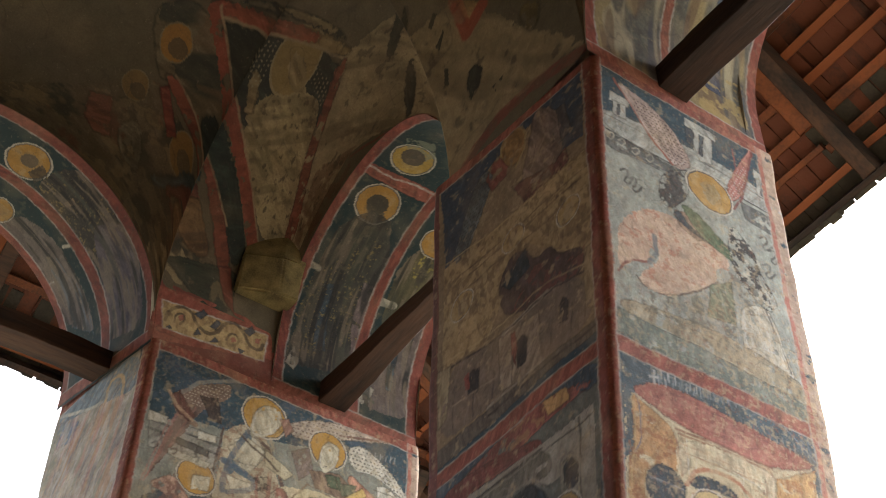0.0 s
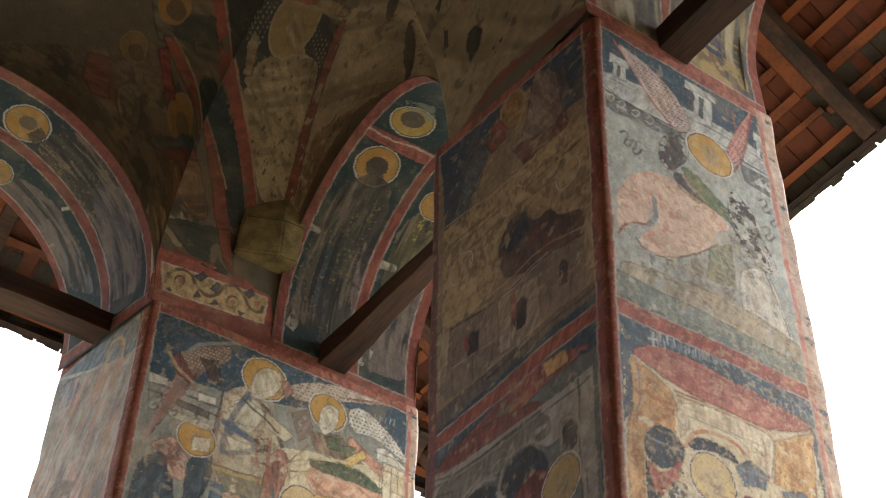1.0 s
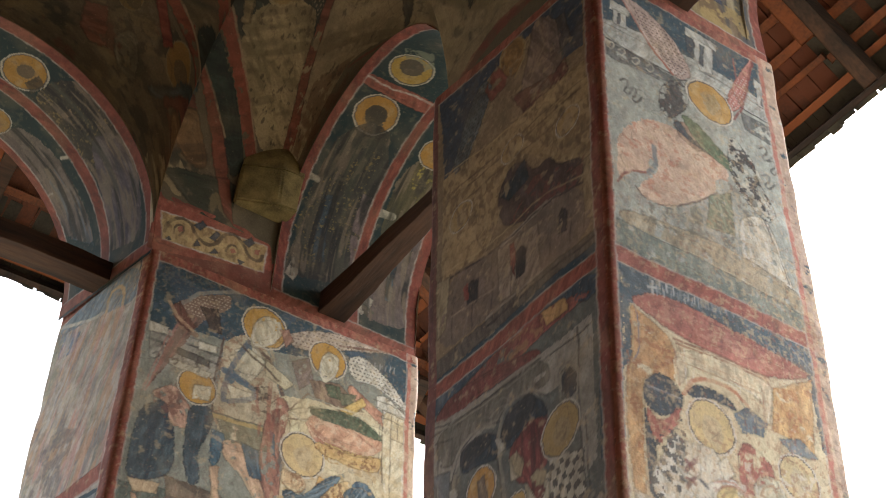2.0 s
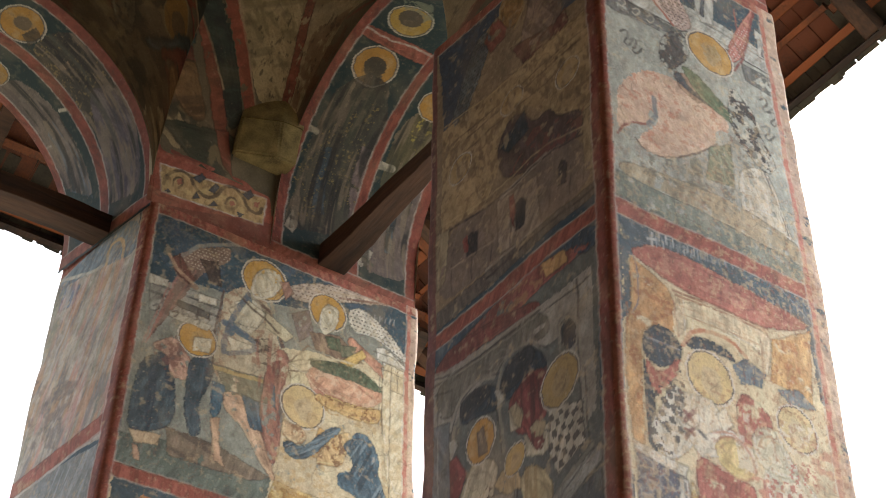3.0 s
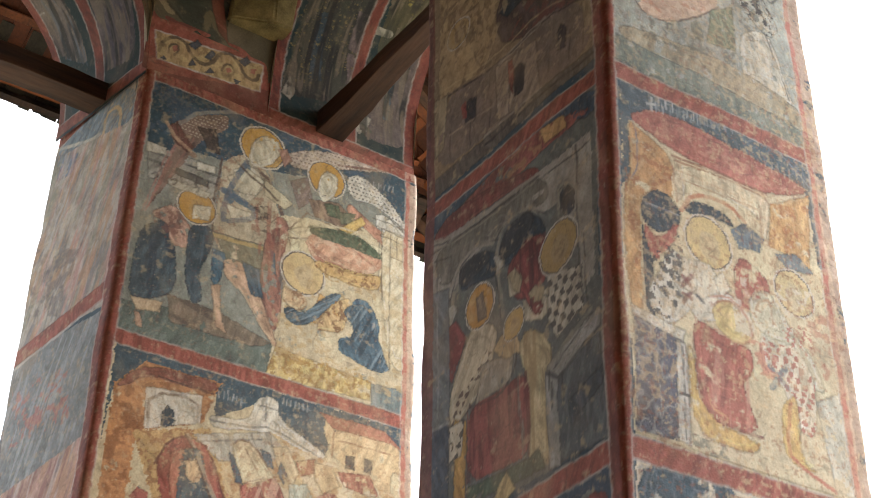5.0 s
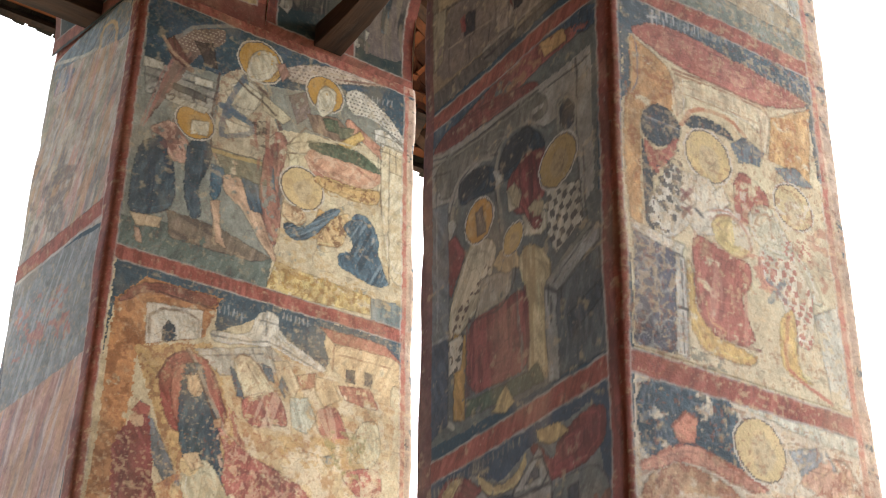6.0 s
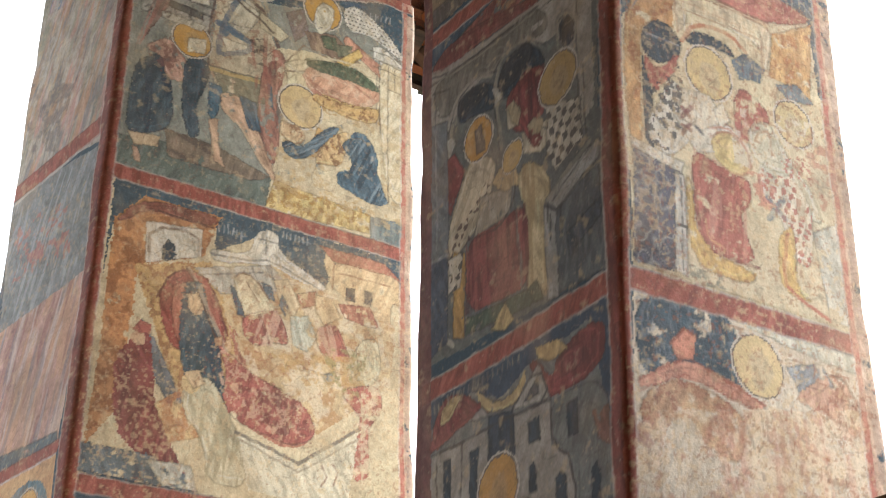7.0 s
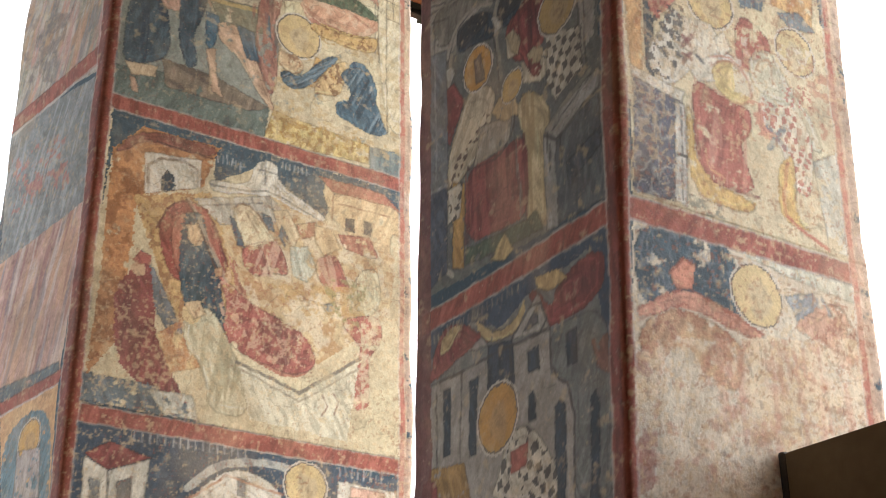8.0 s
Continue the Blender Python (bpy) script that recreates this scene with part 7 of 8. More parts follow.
def paint_arch_b(w):
    w.fill((62, 58, 48), (2.322, 0.749), (2.338, 1.019), (2.424, 1.167), (2.570, 1.170), (2.708, 0.921), (2.725, 0.666), (2.664, 0.293), (2.281, 0.187), (2.326, 0.492))
    w.folds((52, 50, 46), (2.322, 0.749), (2.424, 1.167), (2.708, 0.921), (2.664, 0.293), (2.281, 0.187))
    w.folds((96, 86, 68), (2.322, 0.749), (2.424, 1.167), (2.708, 0.921), (2.664, 0.293), (2.281, 0.187), level=0.6)
    w.fill((52, 66, 76), (2.438, 0.338), (2.397, 0.718), (2.449, 0.741), (2.509, 0.371))
    w.flakes((150, 128, 72), (2.267, 0.668), (2.584, 1.076), (2.694, 0.528), (2.342, 0.226), size=0.014, level=0.64)
    w.fill((118, 100, 96), (2.610, 0.623), (2.601, 0.814), (2.673, 0.813), (2.702, 0.498), (2.669, 0.310), worn=0.05)
    w.fill((82, 74, 46), (2.737, 0.935), (2.787, 1.097), (2.876, 1.165), (3.019, 0.926), (2.839, 0.649), (2.811, 0.403))
    w.flakes((190, 170, 70), (2.776, 0.994), (2.883, 1.153), (2.985, 0.986), (2.909, 0.884), size=0.02, level=0.58)
    w.fill((108, 94, 86), (2.735, 0.334), (2.852, 0.589), (2.965, 0.768), (3.060, 0.816), (3.088, 0.165), (2.750, 0.119))
    w.folds((84, 72, 70), (2.735, 0.334), (2.965, 0.768), (3.060, 0.816), (3.088, 0.165), (2.750, 0.119))
    w.fill(STEEL, (2.876, 0.533), (2.921, 0.552), (2.919, 0.310), (2.885, 0.302))
    w.fill((176, 168, 146), (2.717, 0.223), (2.756, 0.297), (2.817, 0.271), (2.782, 0.160), (2.732, 0.147), worn=0.2)
    w.stroke((60, 90, 60), 0.02, (2.727, 0.227), (2.815, 0.187))
    w.fill((150, 140, 120), (2.295, 0.202), (2.329, 0.329), (2.374, 0.241), (2.347, 0.172), worn=0.3)
    w.stroke(PALE, 0.04, (2.709, 0.757), (2.809, 0.767), alpha=0.8)
    w.stroke((176, 166, 140), 0.03, (2.270, 0.781), (2.339, 0.780))
    w.folds((30, 28, 26), (2.322, 0.749), (2.338, 1.019), (2.424, 1.167), (2.570, 1.170), (2.708, 0.921), (2.725, 0.666), (2.664, 0.293), (2.281, 0.187), (2.326, 0.492), size=0.03, level=0.55, alpha=0.85)
    w.folds((128, 112, 90), (2.322, 0.749), (2.338, 1.019), (2.424, 1.167), (2.570, 1.170), (2.708, 0.921), (2.725, 0.666), (2.664, 0.293), (2.281, 0.187), (2.326, 0.492), size=0.022, level=0.62, alpha=0.7)
    w.folds((76, 76, 60), (2.322, 0.749), (2.338, 1.019), (2.424, 1.167), (2.570, 1.170), (2.708, 0.921), (2.725, 0.666), (2.664, 0.293), (2.281, 0.187), (2.326, 0.492), size=0.04, level=0.64, alpha=0.6)
    w.folds((30, 28, 26), (2.737, 0.935), (2.787, 1.097), (2.876, 1.165), (3.019, 0.926), (2.839, 0.649), (2.811, 0.403), size=0.03, level=0.55, alpha=0.85)
    w.folds((128, 112, 90), (2.737, 0.935), (2.787, 1.097), (2.876, 1.165), (3.019, 0.926), (2.839, 0.649), (2.811, 0.403), size=0.022, level=0.62, alpha=0.7)
    w.folds((76, 76, 60), (2.737, 0.935), (2.787, 1.097), (2.876, 1.165), (3.019, 0.926), (2.839, 0.649), (2.811, 0.403), size=0.04, level=0.64, alpha=0.6)
    w.folds((30, 28, 26), (2.735, 0.334), (2.852, 0.589), (2.965, 0.768), (3.060, 0.816), (3.088, 0.165), (2.750, 0.119), size=0.03, level=0.55, alpha=0.85)
    w.folds((128, 112, 90), (2.735, 0.334), (2.852, 0.589), (2.965, 0.768), (3.060, 0.816), (3.088, 0.165), (2.750, 0.119), size=0.022, level=0.62, alpha=0.7)
    w.folds((76, 76, 60), (2.735, 0.334), (2.852, 0.589), (2.965, 0.768), (3.060, 0.816), (3.088, 0.165), (2.750, 0.119), size=0.04, level=0.64, alpha=0.6)
    w.halo((186, 132, 50), 2.452, 1.224, 0.123)
    w.halo((186, 132, 50), 2.860, 1.170, 0.090)
    w.halo((190, 150, 60), 2.445, 1.570, 0.119)
    w.flakes((130, 134, 110), (2.328, 1.693), (2.452, 1.767), (2.547, 1.619), (2.414, 1.558), level=0.4)
    w.fill((66, 64, 54), (2.398, 1.198), (2.423, 1.269), (2.503, 1.236), (2.529, 1.138), (2.457, 1.112), alpha=0.8)
    w.disc((70, 62, 48), 2.454, 1.220, 0.060)
    w.disc((84, 74, 60), 2.438, 1.585, 0.062)
    w.fill((48, 46, 40), (2.392, 1.104), (2.450, 1.181), (2.564, 1.167), (2.555, 1.126), (2.443, 1.077), alpha=0.8)
    w.fill(RED, (2.168, 1.401), (2.230, 1.420), (2.690, 1.451), (2.742, 1.374), (2.643, 1.347), (2.235, 1.347))
    w.stroke(WHITE_LINE, 0.012, (2.234, 1.414), (2.420, 1.392), (2.537, 1.425), (2.708, 1.425))
    arch_bands(w, (IN_Y - 0.01, IN_Y + 0.06), (2.67, 2.73), (OUT_Y - 0.06, OUT_Y + 0.02))
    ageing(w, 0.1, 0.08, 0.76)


def paint_arch_c(w):
    field = ((2.2, 0), (3.3, 0), (3.3, 1.2), (2.2, 1.2))
    w.fill((92, 88, 76), *field)
    for colour, level in (((168, 144, 92), 0.52), ((62, 66, 76), 0.56), ((196, 180, 140), 0.6), ((110, 84, 60), 0.58)):
        w.folds(colour, *field, size=0.06, long=6.0, level=level, alpha=0.75)
    w.fill((58, 64, 82), (2.88, 0.25), (2.97, 0.25), (2.98, 0.9), (2.9, 0.9), worn=0.05)
    w.flakes((186, 158, 96), (2.7, 0.07), (3.1, 0.07), (3.1, 0.4), (2.7, 0.3), size=0.05, level=0.45)
    arch_bands(w, (IN_Y - 0.01, IN_Y + 0.06), (2.64, 2.69), (3.125, 3.2), 1.3)
    ageing(w, 0.15, 0.15)


def paint_frieze(w):
    w.fill(RED, (1.541, 6.290), (2.258, 6.372), (2.249, 6.139), (1.600, 5.952))
    w.fill((176, 146, 98), (1.606, 6.212), (2.183, 6.278), (2.177, 6.102), (1.637, 6.044))
    w.stroke(WHITE_LINE, 0.01, (1.606, 6.212), (2.183, 6.278), (2.177, 6.102), (1.637, 6.044), (1.606, 6.212))
    w.flakes((206, 178, 120), (1.606, 6.212), (2.183, 6.278), (2.177, 6.102), (1.637, 6.044), level=0.5, size=0.03)
    w.stroke((72, 58, 44), 0.02, (1.640, 6.097), (1.652, 6.170), (1.705, 6.221), (1.767, 6.217), (1.801, 6.153), (1.867, 6.121), (1.917, 6.162), (1.944, 6.236), (2.004, 6.268), (2.054, 6.226), (2.087, 6.161), (2.145, 6.153), (2.165, 6.201))
    w.stroke((72, 58, 44), 0.012, (1.687, 6.107), (1.690, 6.160), (1.724, 6.179), (1.741, 6.143), (1.717, 6.108))
    w.stroke((72, 58, 44), 0.012, (1.964, 6.134), (1.982, 6.189), (2.020, 6.193), (2.032, 6.147), (1.998, 6.115))
    w.fill((58, 66, 74), (1.783, 6.211), (1.828, 6.265), (1.849, 6.246), (1.820, 6.193))
    w.fill((58, 66, 74), (1.872, 6.175), (1.901, 6.236), (1.927, 6.227), (1.904, 6.170))
    w.fill((58, 66, 74), (1.810, 6.135), (1.793, 6.082), (1.833, 6.103))
    w.fill((58, 66, 74), (2.051, 6.244), (2.090, 6.291), (2.113, 6.265), (2.080, 6.217))
    w.fill((58, 66, 74), (1.667, 6.081), (1.648, 6.050), (1.689, 6.057))
    w.fill((58, 66, 74), (2.029, 6.116), (2.073, 6.116), (2.046, 6.081))
    w.fill((58, 66, 74), (1.904, 6.125), (1.885, 6.079), (1.931, 6.103))
    w.fill(BRICK, (1.703, 6.153), (1.725, 6.172), (1.735, 6.147), (1.713, 6.128), alpha=0.85)
    w.fill(BRICK, (1.986, 6.161), (2.009, 6.176), (2.016, 6.150), (1.996, 6.136), alpha=0.85)
    w.fill(BRICK, (2.118, 6.222), (2.148, 6.237), (2.146, 6.199), (2.121, 6.193), alpha=0.85)
    ageing(w, 0.15, 0.15)


def paint_vault(w):
    w.fill((138, 120, 86), (0.839, 0.512), (1.174, 0.436), (1.399, 0.000), (1.347, 0.054), (1.162, 0.083), (1.031, 0.000), (0.866, 0.000), (0.680, 0.155), (0.347, 0.117), (0.299, 0.293))
    w.folds((100, 84, 58), (0.839, 0.512), (1.174, 0.436), (1.399, 0.000), (1.347, 0.054), (1.162, 0.083), (1.031, 0.000), (0.866, 0.000), (0.680, 0.155), (0.347, 0.117), (0.299, 0.293), lean=0.6, size=0.05, long=6, level=0.52, alpha=0.6)
    w.folds((166, 146, 106), (0.839, 0.512), (1.174, 0.436), (1.399, 0.000), (1.347, 0.054), (1.162, 0.083), (1.031, 0.000), (0.866, 0.000), (0.680, 0.155), (0.347, 0.117), (0.299, 0.293), lean=0.6, size=0.06, long=5, level=0.56, alpha=0.5)
    w.flakes((92, 62, 42), (0.566, 0.318), (0.729, 0.128), (0.602, 0.019), (0.383, 0.069), (0.337, 0.206), size=0.05, level=0.42, alpha=0.6)
    w.fill((88, 76, 54), (0.117, 1.335), (0.474, 0.993), (0.412, 0.858), (0.146, 0.607), (0.000, 0.841), (0.000, 0.925), (0.022, 1.136), (0.000, 1.311))
    w.flakes((44, 44, 36), (0.117, 1.335), (0.474, 0.993), (0.412, 0.858), (0.146, 0.607), (0.000, 0.841), (0.000, 0.925), (0.022, 1.136), (0.000, 1.311), size=0.07, level=0.5, alpha=0.75)
    w.flakes((124, 104, 70), (0.117, 1.335), (0.474, 0.993), (0.412, 0.858), (0.146, 0.607), (0.000, 0.841), (0.000, 0.925), (0.022, 1.136), (0.000, 1.311), size=0.05, level=0.6, alpha=0.6)
    w.flakes((96, 50, 36), (0.117, 1.335), (0.474, 0.993), (0.412, 0.858), (0.146, 0.607), (0.000, 0.841), (0.000, 0.925), (0.022, 1.136), (0.000, 1.311), size=0.09, level=0.6, alpha=0.6)
    w.fill((92, 80, 56), (0.648, 1.101), (0.736, 0.977), (0.578, 0.804), (0.382, 0.622), (0.462, 0.843), (0.511, 0.954), (0.474, 0.993))
    w.folds((40, 44, 38), (0.648, 1.101), (0.736, 0.977), (0.578, 0.804), (0.382, 0.622), (0.462, 0.843), (0.511, 0.954), lean=0.5, size=0.05, long=5, level=0.5, alpha=0.7)
    w.folds((104, 84, 58), (0.596, 0.963), (0.713, 0.962), (0.578, 0.804), (0.422, 0.660), (0.499, 0.843), lean=0.5, size=0.04, long=6, level=0.56, alpha=0.6)
    w.fill((36, 44, 36), (0.478, 0.853), (0.548, 0.800), (0.371, 0.614), (0.211, 0.485), (0.150, 0.538), (0.261, 0.618), (0.401, 0.752))
    w.fill((40, 42, 34), (0.726, 0.942), (0.840, 0.508), (0.716, 0.448), (0.622, 0.458), (0.514, 0.696), (0.652, 0.849))
    w.fill((140, 122, 84), (0.590, 0.726), (0.635, 0.689), (0.685, 0.657), (0.718, 0.536), (0.702, 0.481), (0.617, 0.426), (0.488, 0.357), (0.307, 0.273), (0.264, 0.431), (0.389, 0.562), (0.503, 0.683))
    w.flakes((166, 146, 104), (0.590, 0.726), (0.635, 0.689), (0.685, 0.657), (0.718, 0.536), (0.702, 0.481), (0.617, 0.426), (0.488, 0.357), (0.307, 0.273), (0.264, 0.431), (0.389, 0.562), (0.503, 0.683), size=0.06, level=0.5, alpha=0.6)
    w.flakes((52, 44, 32), (0.590, 0.726), (0.635, 0.689), (0.685, 0.657), (0.718, 0.536), (0.702, 0.481), (0.617, 0.426), (0.488, 0.357), (0.307, 0.273), (0.264, 0.431), (0.389, 0.562), (0.503, 0.683), size=0.022, level=0.64, alpha=0.7)
    w.folds((92, 78, 52), (0.590, 0.726), (0.635, 0.689), (0.685, 0.657), (0.718, 0.536), (0.702, 0.481), (0.617, 0.426), (0.488, 0.357), (0.307, 0.273), (0.264, 0.431), (0.389, 0.562), (0.503, 0.683), lean=0.5, size=0.03, long=6, level=0.58, alpha=0.5)
    w.fill((120, 100, 66), (0.568, 0.729), (0.651, 0.771), (0.686, 0.765), (0.668, 0.735), (0.582, 0.701), worn=0.1)
    w.fill((118, 92, 64), (0.672, 0.695), (0.713, 0.688), (0.694, 0.644), (0.671, 0.629), worn=0.1)
    w.scales((140, 128, 98), (0.625, 0.756), (0.695, 0.798), (0.763, 0.791), (0.763, 0.755), (0.741, 0.726), (0.692, 0.736), (0.658, 0.726), cell=0.014)
    w.scales((128, 116, 90), (0.761, 0.594), (0.786, 0.580), (0.768, 0.517), (0.718, 0.465), (0.690, 0.486), cell=0.014)
    w.disc((150, 132, 92), 0.755, 0.659, 0.098, 0.9, 0.0, 0.078)
    w.disc((132, 108, 62), 0.755, 0.659, 0.09, 0.9, 0.0, 0.072)
    w.fill((134, 114, 76), (0.728, 0.677), (0.774, 0.678), (0.763, 0.615), (0.708, 0.571), (0.689, 0.621), alpha=0.8)
    w.fill((126, 104, 66), (0.737, 0.974), (0.763, 0.935), (0.817, 0.775), (0.874, 0.501), (0.837, 0.503), (0.780, 0.765), (0.725, 0.935))
    w.fill((130, 64, 44), (0.737, 0.974), (0.763, 0.935), (0.817, 0.775), (0.842, 0.632), (0.815, 0.629), (0.780, 0.765), (0.725, 0.935), worn=0.1)
    w.stroke((150, 130, 96), 0.008, (0.725, 0.928), (0.780, 0.765), (0.836, 0.507))
    w.fill((34, 34, 28), (0.771, 0.925), (0.825, 0.783), (0.873, 0.526), (0.881, 0.596), (0.852, 0.763), (0.832, 0.832), worn=0.12)
    w.fill((126, 108, 72), (0.834, 0.811), (0.860, 0.726), (0.879, 0.594), (0.861, 0.594), (0.839, 0.728), worn=0.1)
    w.fill((128, 62, 44), (0.733, 0.982), (0.744, 0.941), (0.653, 0.846), (0.540, 0.720), (0.402, 0.577), (0.234, 0.420), (0.217, 0.486), (0.372, 0.612), (0.521, 0.764), (0.631, 0.874), worn=0.06)
    w.fill((118, 60, 42), (0.502, 0.991), (0.525, 0.958), (0.481, 0.863), (0.403, 0.749), (0.265, 0.614), (0.130, 0.533), (0.116, 0.592), (0.248, 0.665), (0.410, 0.791), (0.438, 0.883), worn=0.08)
    w.stroke((150, 126, 92), 0.008, (0.744, 0.941), (0.653, 0.846), (0.540, 0.720), (0.402, 0.577), (0.234, 0.420))
    w.stroke((150, 126, 92), 0.007, (0.525, 0.958), (0.481, 0.863), (0.403, 0.749), (0.265, 0.614))
    w.fill((112, 58, 42), (0.831, 0.521), (0.842, 0.489), (0.708, 0.430), (0.551, 0.355), (0.392, 0.234), (0.306, 0.223), (0.299, 0.293), (0.402, 0.320), (0.566, 0.410), (0.721, 0.477), worn=0.15)
    w.disc((128, 110, 76), 0.595, 0.996, 0.056, 0.8, 0.0, 0.046)
    w.disc((150, 104, 44), 0.595, 0.996, 0.052, 0.9, 0.0, 0.042)
    w.disc((84, 72, 50), 0.585, 0.984, 0.028, 0.85, 0.0, 0.028)
    w.disc((128, 110, 76), 0.362, 0.849, 0.061, 0.8, 0.0, 0.042)
    w.disc((128, 94, 46), 0.362, 0.849, 0.056, 0.9, 0.0, 0.039)
    w.disc((84, 72, 50), 0.352, 0.837, 0.030, 0.85, 0.0, 0.025)
    w.disc((128, 110, 76), 0.415, 1.039, 0.053, 0.8, 0.0, 0.038)
    w.disc((118, 92, 52), 0.415, 1.039, 0.049, 0.9, 0.0, 0.035)
    w.disc((84, 72, 50), 0.405, 1.027, 0.026, 0.85, 0.0, 0.023)
    w.fill((116, 84, 50), (0.269, 0.821), (0.317, 0.757), (0.237, 0.697), (0.167, 0.645), (0.139, 0.681), (0.163, 0.751), (0.228, 0.814))
    w.folds((64, 44, 30), (0.269, 0.821), (0.317, 0.757), (0.237, 0.697), (0.167, 0.645), (0.139, 0.681), (0.163, 0.751), (0.228, 0.814), lean=0.4)
    w.fill((52, 66, 62), (0.218, 0.905), (0.298, 0.844), (0.397, 0.789), (0.323, 0.764), (0.258, 0.846), (0.200, 0.894))
    w.fill((104, 56, 42), (0.250, 0.854), (0.355, 0.791), (0.302, 0.754), (0.290, 0.807), (0.231, 0.845))
    w.fill((96, 88, 66), (0.259, 1.036), (0.325, 0.994), (0.275, 0.960), (0.176, 0.939), (0.161, 0.975), (0.176, 1.014), worn=0.1)
    w.folds((48, 46, 36), (0.259, 1.036), (0.325, 0.994), (0.275, 0.960), (0.176, 0.939), (0.161, 0.975), (0.176, 1.014), lean=0.5)
    w.fill((110, 62, 44), (0.296, 1.133), (0.328, 1.077), (0.191, 1.042), (0.158, 1.087), (0.193, 1.122), worn=0.25)
    w.fill((112, 50, 38), (0.462, 0.983), (0.484, 0.960), (0.381, 0.882), (0.356, 0.905), worn=0.1)
    w.flakes((160, 140, 100), (0.039, 0.856), (0.177, 0.797), (0.118, 0.713), (0.010, 0.716), (0.070, 0.795), (0.000, 0.854), size=0.06, level=0.4, alpha=0.85)
    w.flakes((150, 116, 76), (0.000, 0.971), (0.010, 0.933), (0.024, 0.854), (0.000, 0.870), size=0.04, level=0.42, alpha=0.8)
    w.fill((44, 42, 32), (0.942, 0.239), (0.981, 0.291), (0.981, 0.262), (0.928, 0.022), (0.906, 0.000), (0.913, 0.135), worn=0.05)
    w.fill((44, 42, 32), (1.104, 0.323), (1.112, 0.312), (1.101, 0.276), (1.090, 0.283), worn=0.05)
    w.fill((44, 42, 32), (1.148, 0.254), (1.170, 0.257), (1.177, 0.228), (1.164, 0.200), (1.144, 0.191), (1.138, 0.216), worn=0.05)
    w.fill((44, 42, 32), (0.965, 0.427), (1.084, 0.534), (1.083, 0.514), (0.978, 0.381), (0.916, 0.331), (0.920, 0.366), worn=0.05)
    w.fill((44, 42, 32), (1.101, 0.386), (1.129, 0.402), (1.133, 0.397), (1.104, 0.370), worn=0.05)
    w.fill((44, 42, 32), (1.192, 0.165), (1.218, 0.164), (1.213, 0.154), (1.195, 0.144), worn=0.05)
    w.fill((44, 42, 32), (1.104, 0.439), (1.131, 0.456), (1.134, 0.443), (1.110, 0.427), worn=0.05)
    w.fill((148, 116, 70), (1.180, 0.430), (1.224, 0.374), (1.180, 0.348), worn=0.05)
    w.stroke((140, 62, 44), 0.03, (1.177, 0.433), (1.174, 0.341), (1.222, 0.361))
    w.fill((92, 78, 44), (1.283, 0.261), (1.301, 0.267), (1.325, 0.234), (1.307, 0.189), (1.289, 0.194), (1.280, 0.232), worn=0.1)
    w.flakes((56, 48, 36), (0.839, 0.512), (1.174, 0.436), (1.399, 0.000), (1.347, 0.054), (1.162, 0.083), (1.031, 0.000), (0.866, 0.000), (0.680, 0.155), (0.347, 0.117), (0.299, 0.293), size=0.03, level=0.66, alpha=0.6)
    w.fill((46, 52, 40), (0.092, 0.822), (0.123, 0.725), (0.151, 0.510), (0.105, 0.498), (0.000, 0.492), (0.000, 0.652), (0.087, 0.790))
    w.flakes((124, 108, 74), (0.092, 0.822), (0.123, 0.725), (0.151, 0.510), (0.105, 0.498), (0.000, 0.492), (0.000, 0.652), (0.087, 0.790), size=0.05, level=0.55, alpha=0.7)
    w.fill((120, 58, 42), (0.141, 0.600), (0.154, 0.541), (0.009, 0.475), (0.036, 0.534))
    w.stroke((112, 58, 46), 0.012, (0.675, 0.135), (0.819, 0.000), (0.913, 0.000), (1.012, 0.000))
    w.stroke((118, 58, 46), 0.03, (1.047, 0.000), (1.161, 0.074), (1.298, 0.056), (1.393, 0.000))
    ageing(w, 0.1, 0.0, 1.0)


def build_vault():
    ceiling = tagged(new("ceiling"), "dark soot-stained painted vault of the porch", "ceiling", kind="structure")
    ax, ay = np.linspace(0, 1.42, 540), np.linspace(0, 1.45, 500)
    w = Wall_painting(ax, ay, (92, 82, 60), 300, 0.004)
    paint_vault(w)
    x, y = END_X + 3.0 * (1 - np.cos(w.a)), IN_Y - 2.2 * (1 - np.cos(w.b))
    sheet("vault_painting", np.stack([x, y, crown(x, y)], -1), FRESCO, ceiling, "", w.c)
    for a0, a1, b0, b1 in ((1.42, 2.2, 0, 1.45), (0, 2.2, 1.45, math.pi)):
        a, b = np.meshgrid(np.linspace(a0, a1, 60), np.linspace(b0, b1, 60))
        x, y = END_X + 3.0 * (1 - np.cos(a)), IN_Y - 2.2 * (1 - np.cos(b))
        yy = np.maximum(y, 2 * (IN_Y - 2.2) - y)
        sheet("vault_plaster", np.stack([x, y, crown(x, yy)], -1), PLASTER_DARK, ceiling)
    f = Wall_painting(np.arange(1.57, 2.25, STEP), np.arange(SPRING, 6.33, STEP), (120, 64, 52), 350)
    paint_frieze(f)
    flat = np.full(f.a.shape, END_X) + 0.008 * (clouds(f.a, f.b, 0.2, 8) - 0.5)
    sheet("frieze", np.stack([flat, f.a, f.b], -1), FRESCO, ceiling, "", f.c)


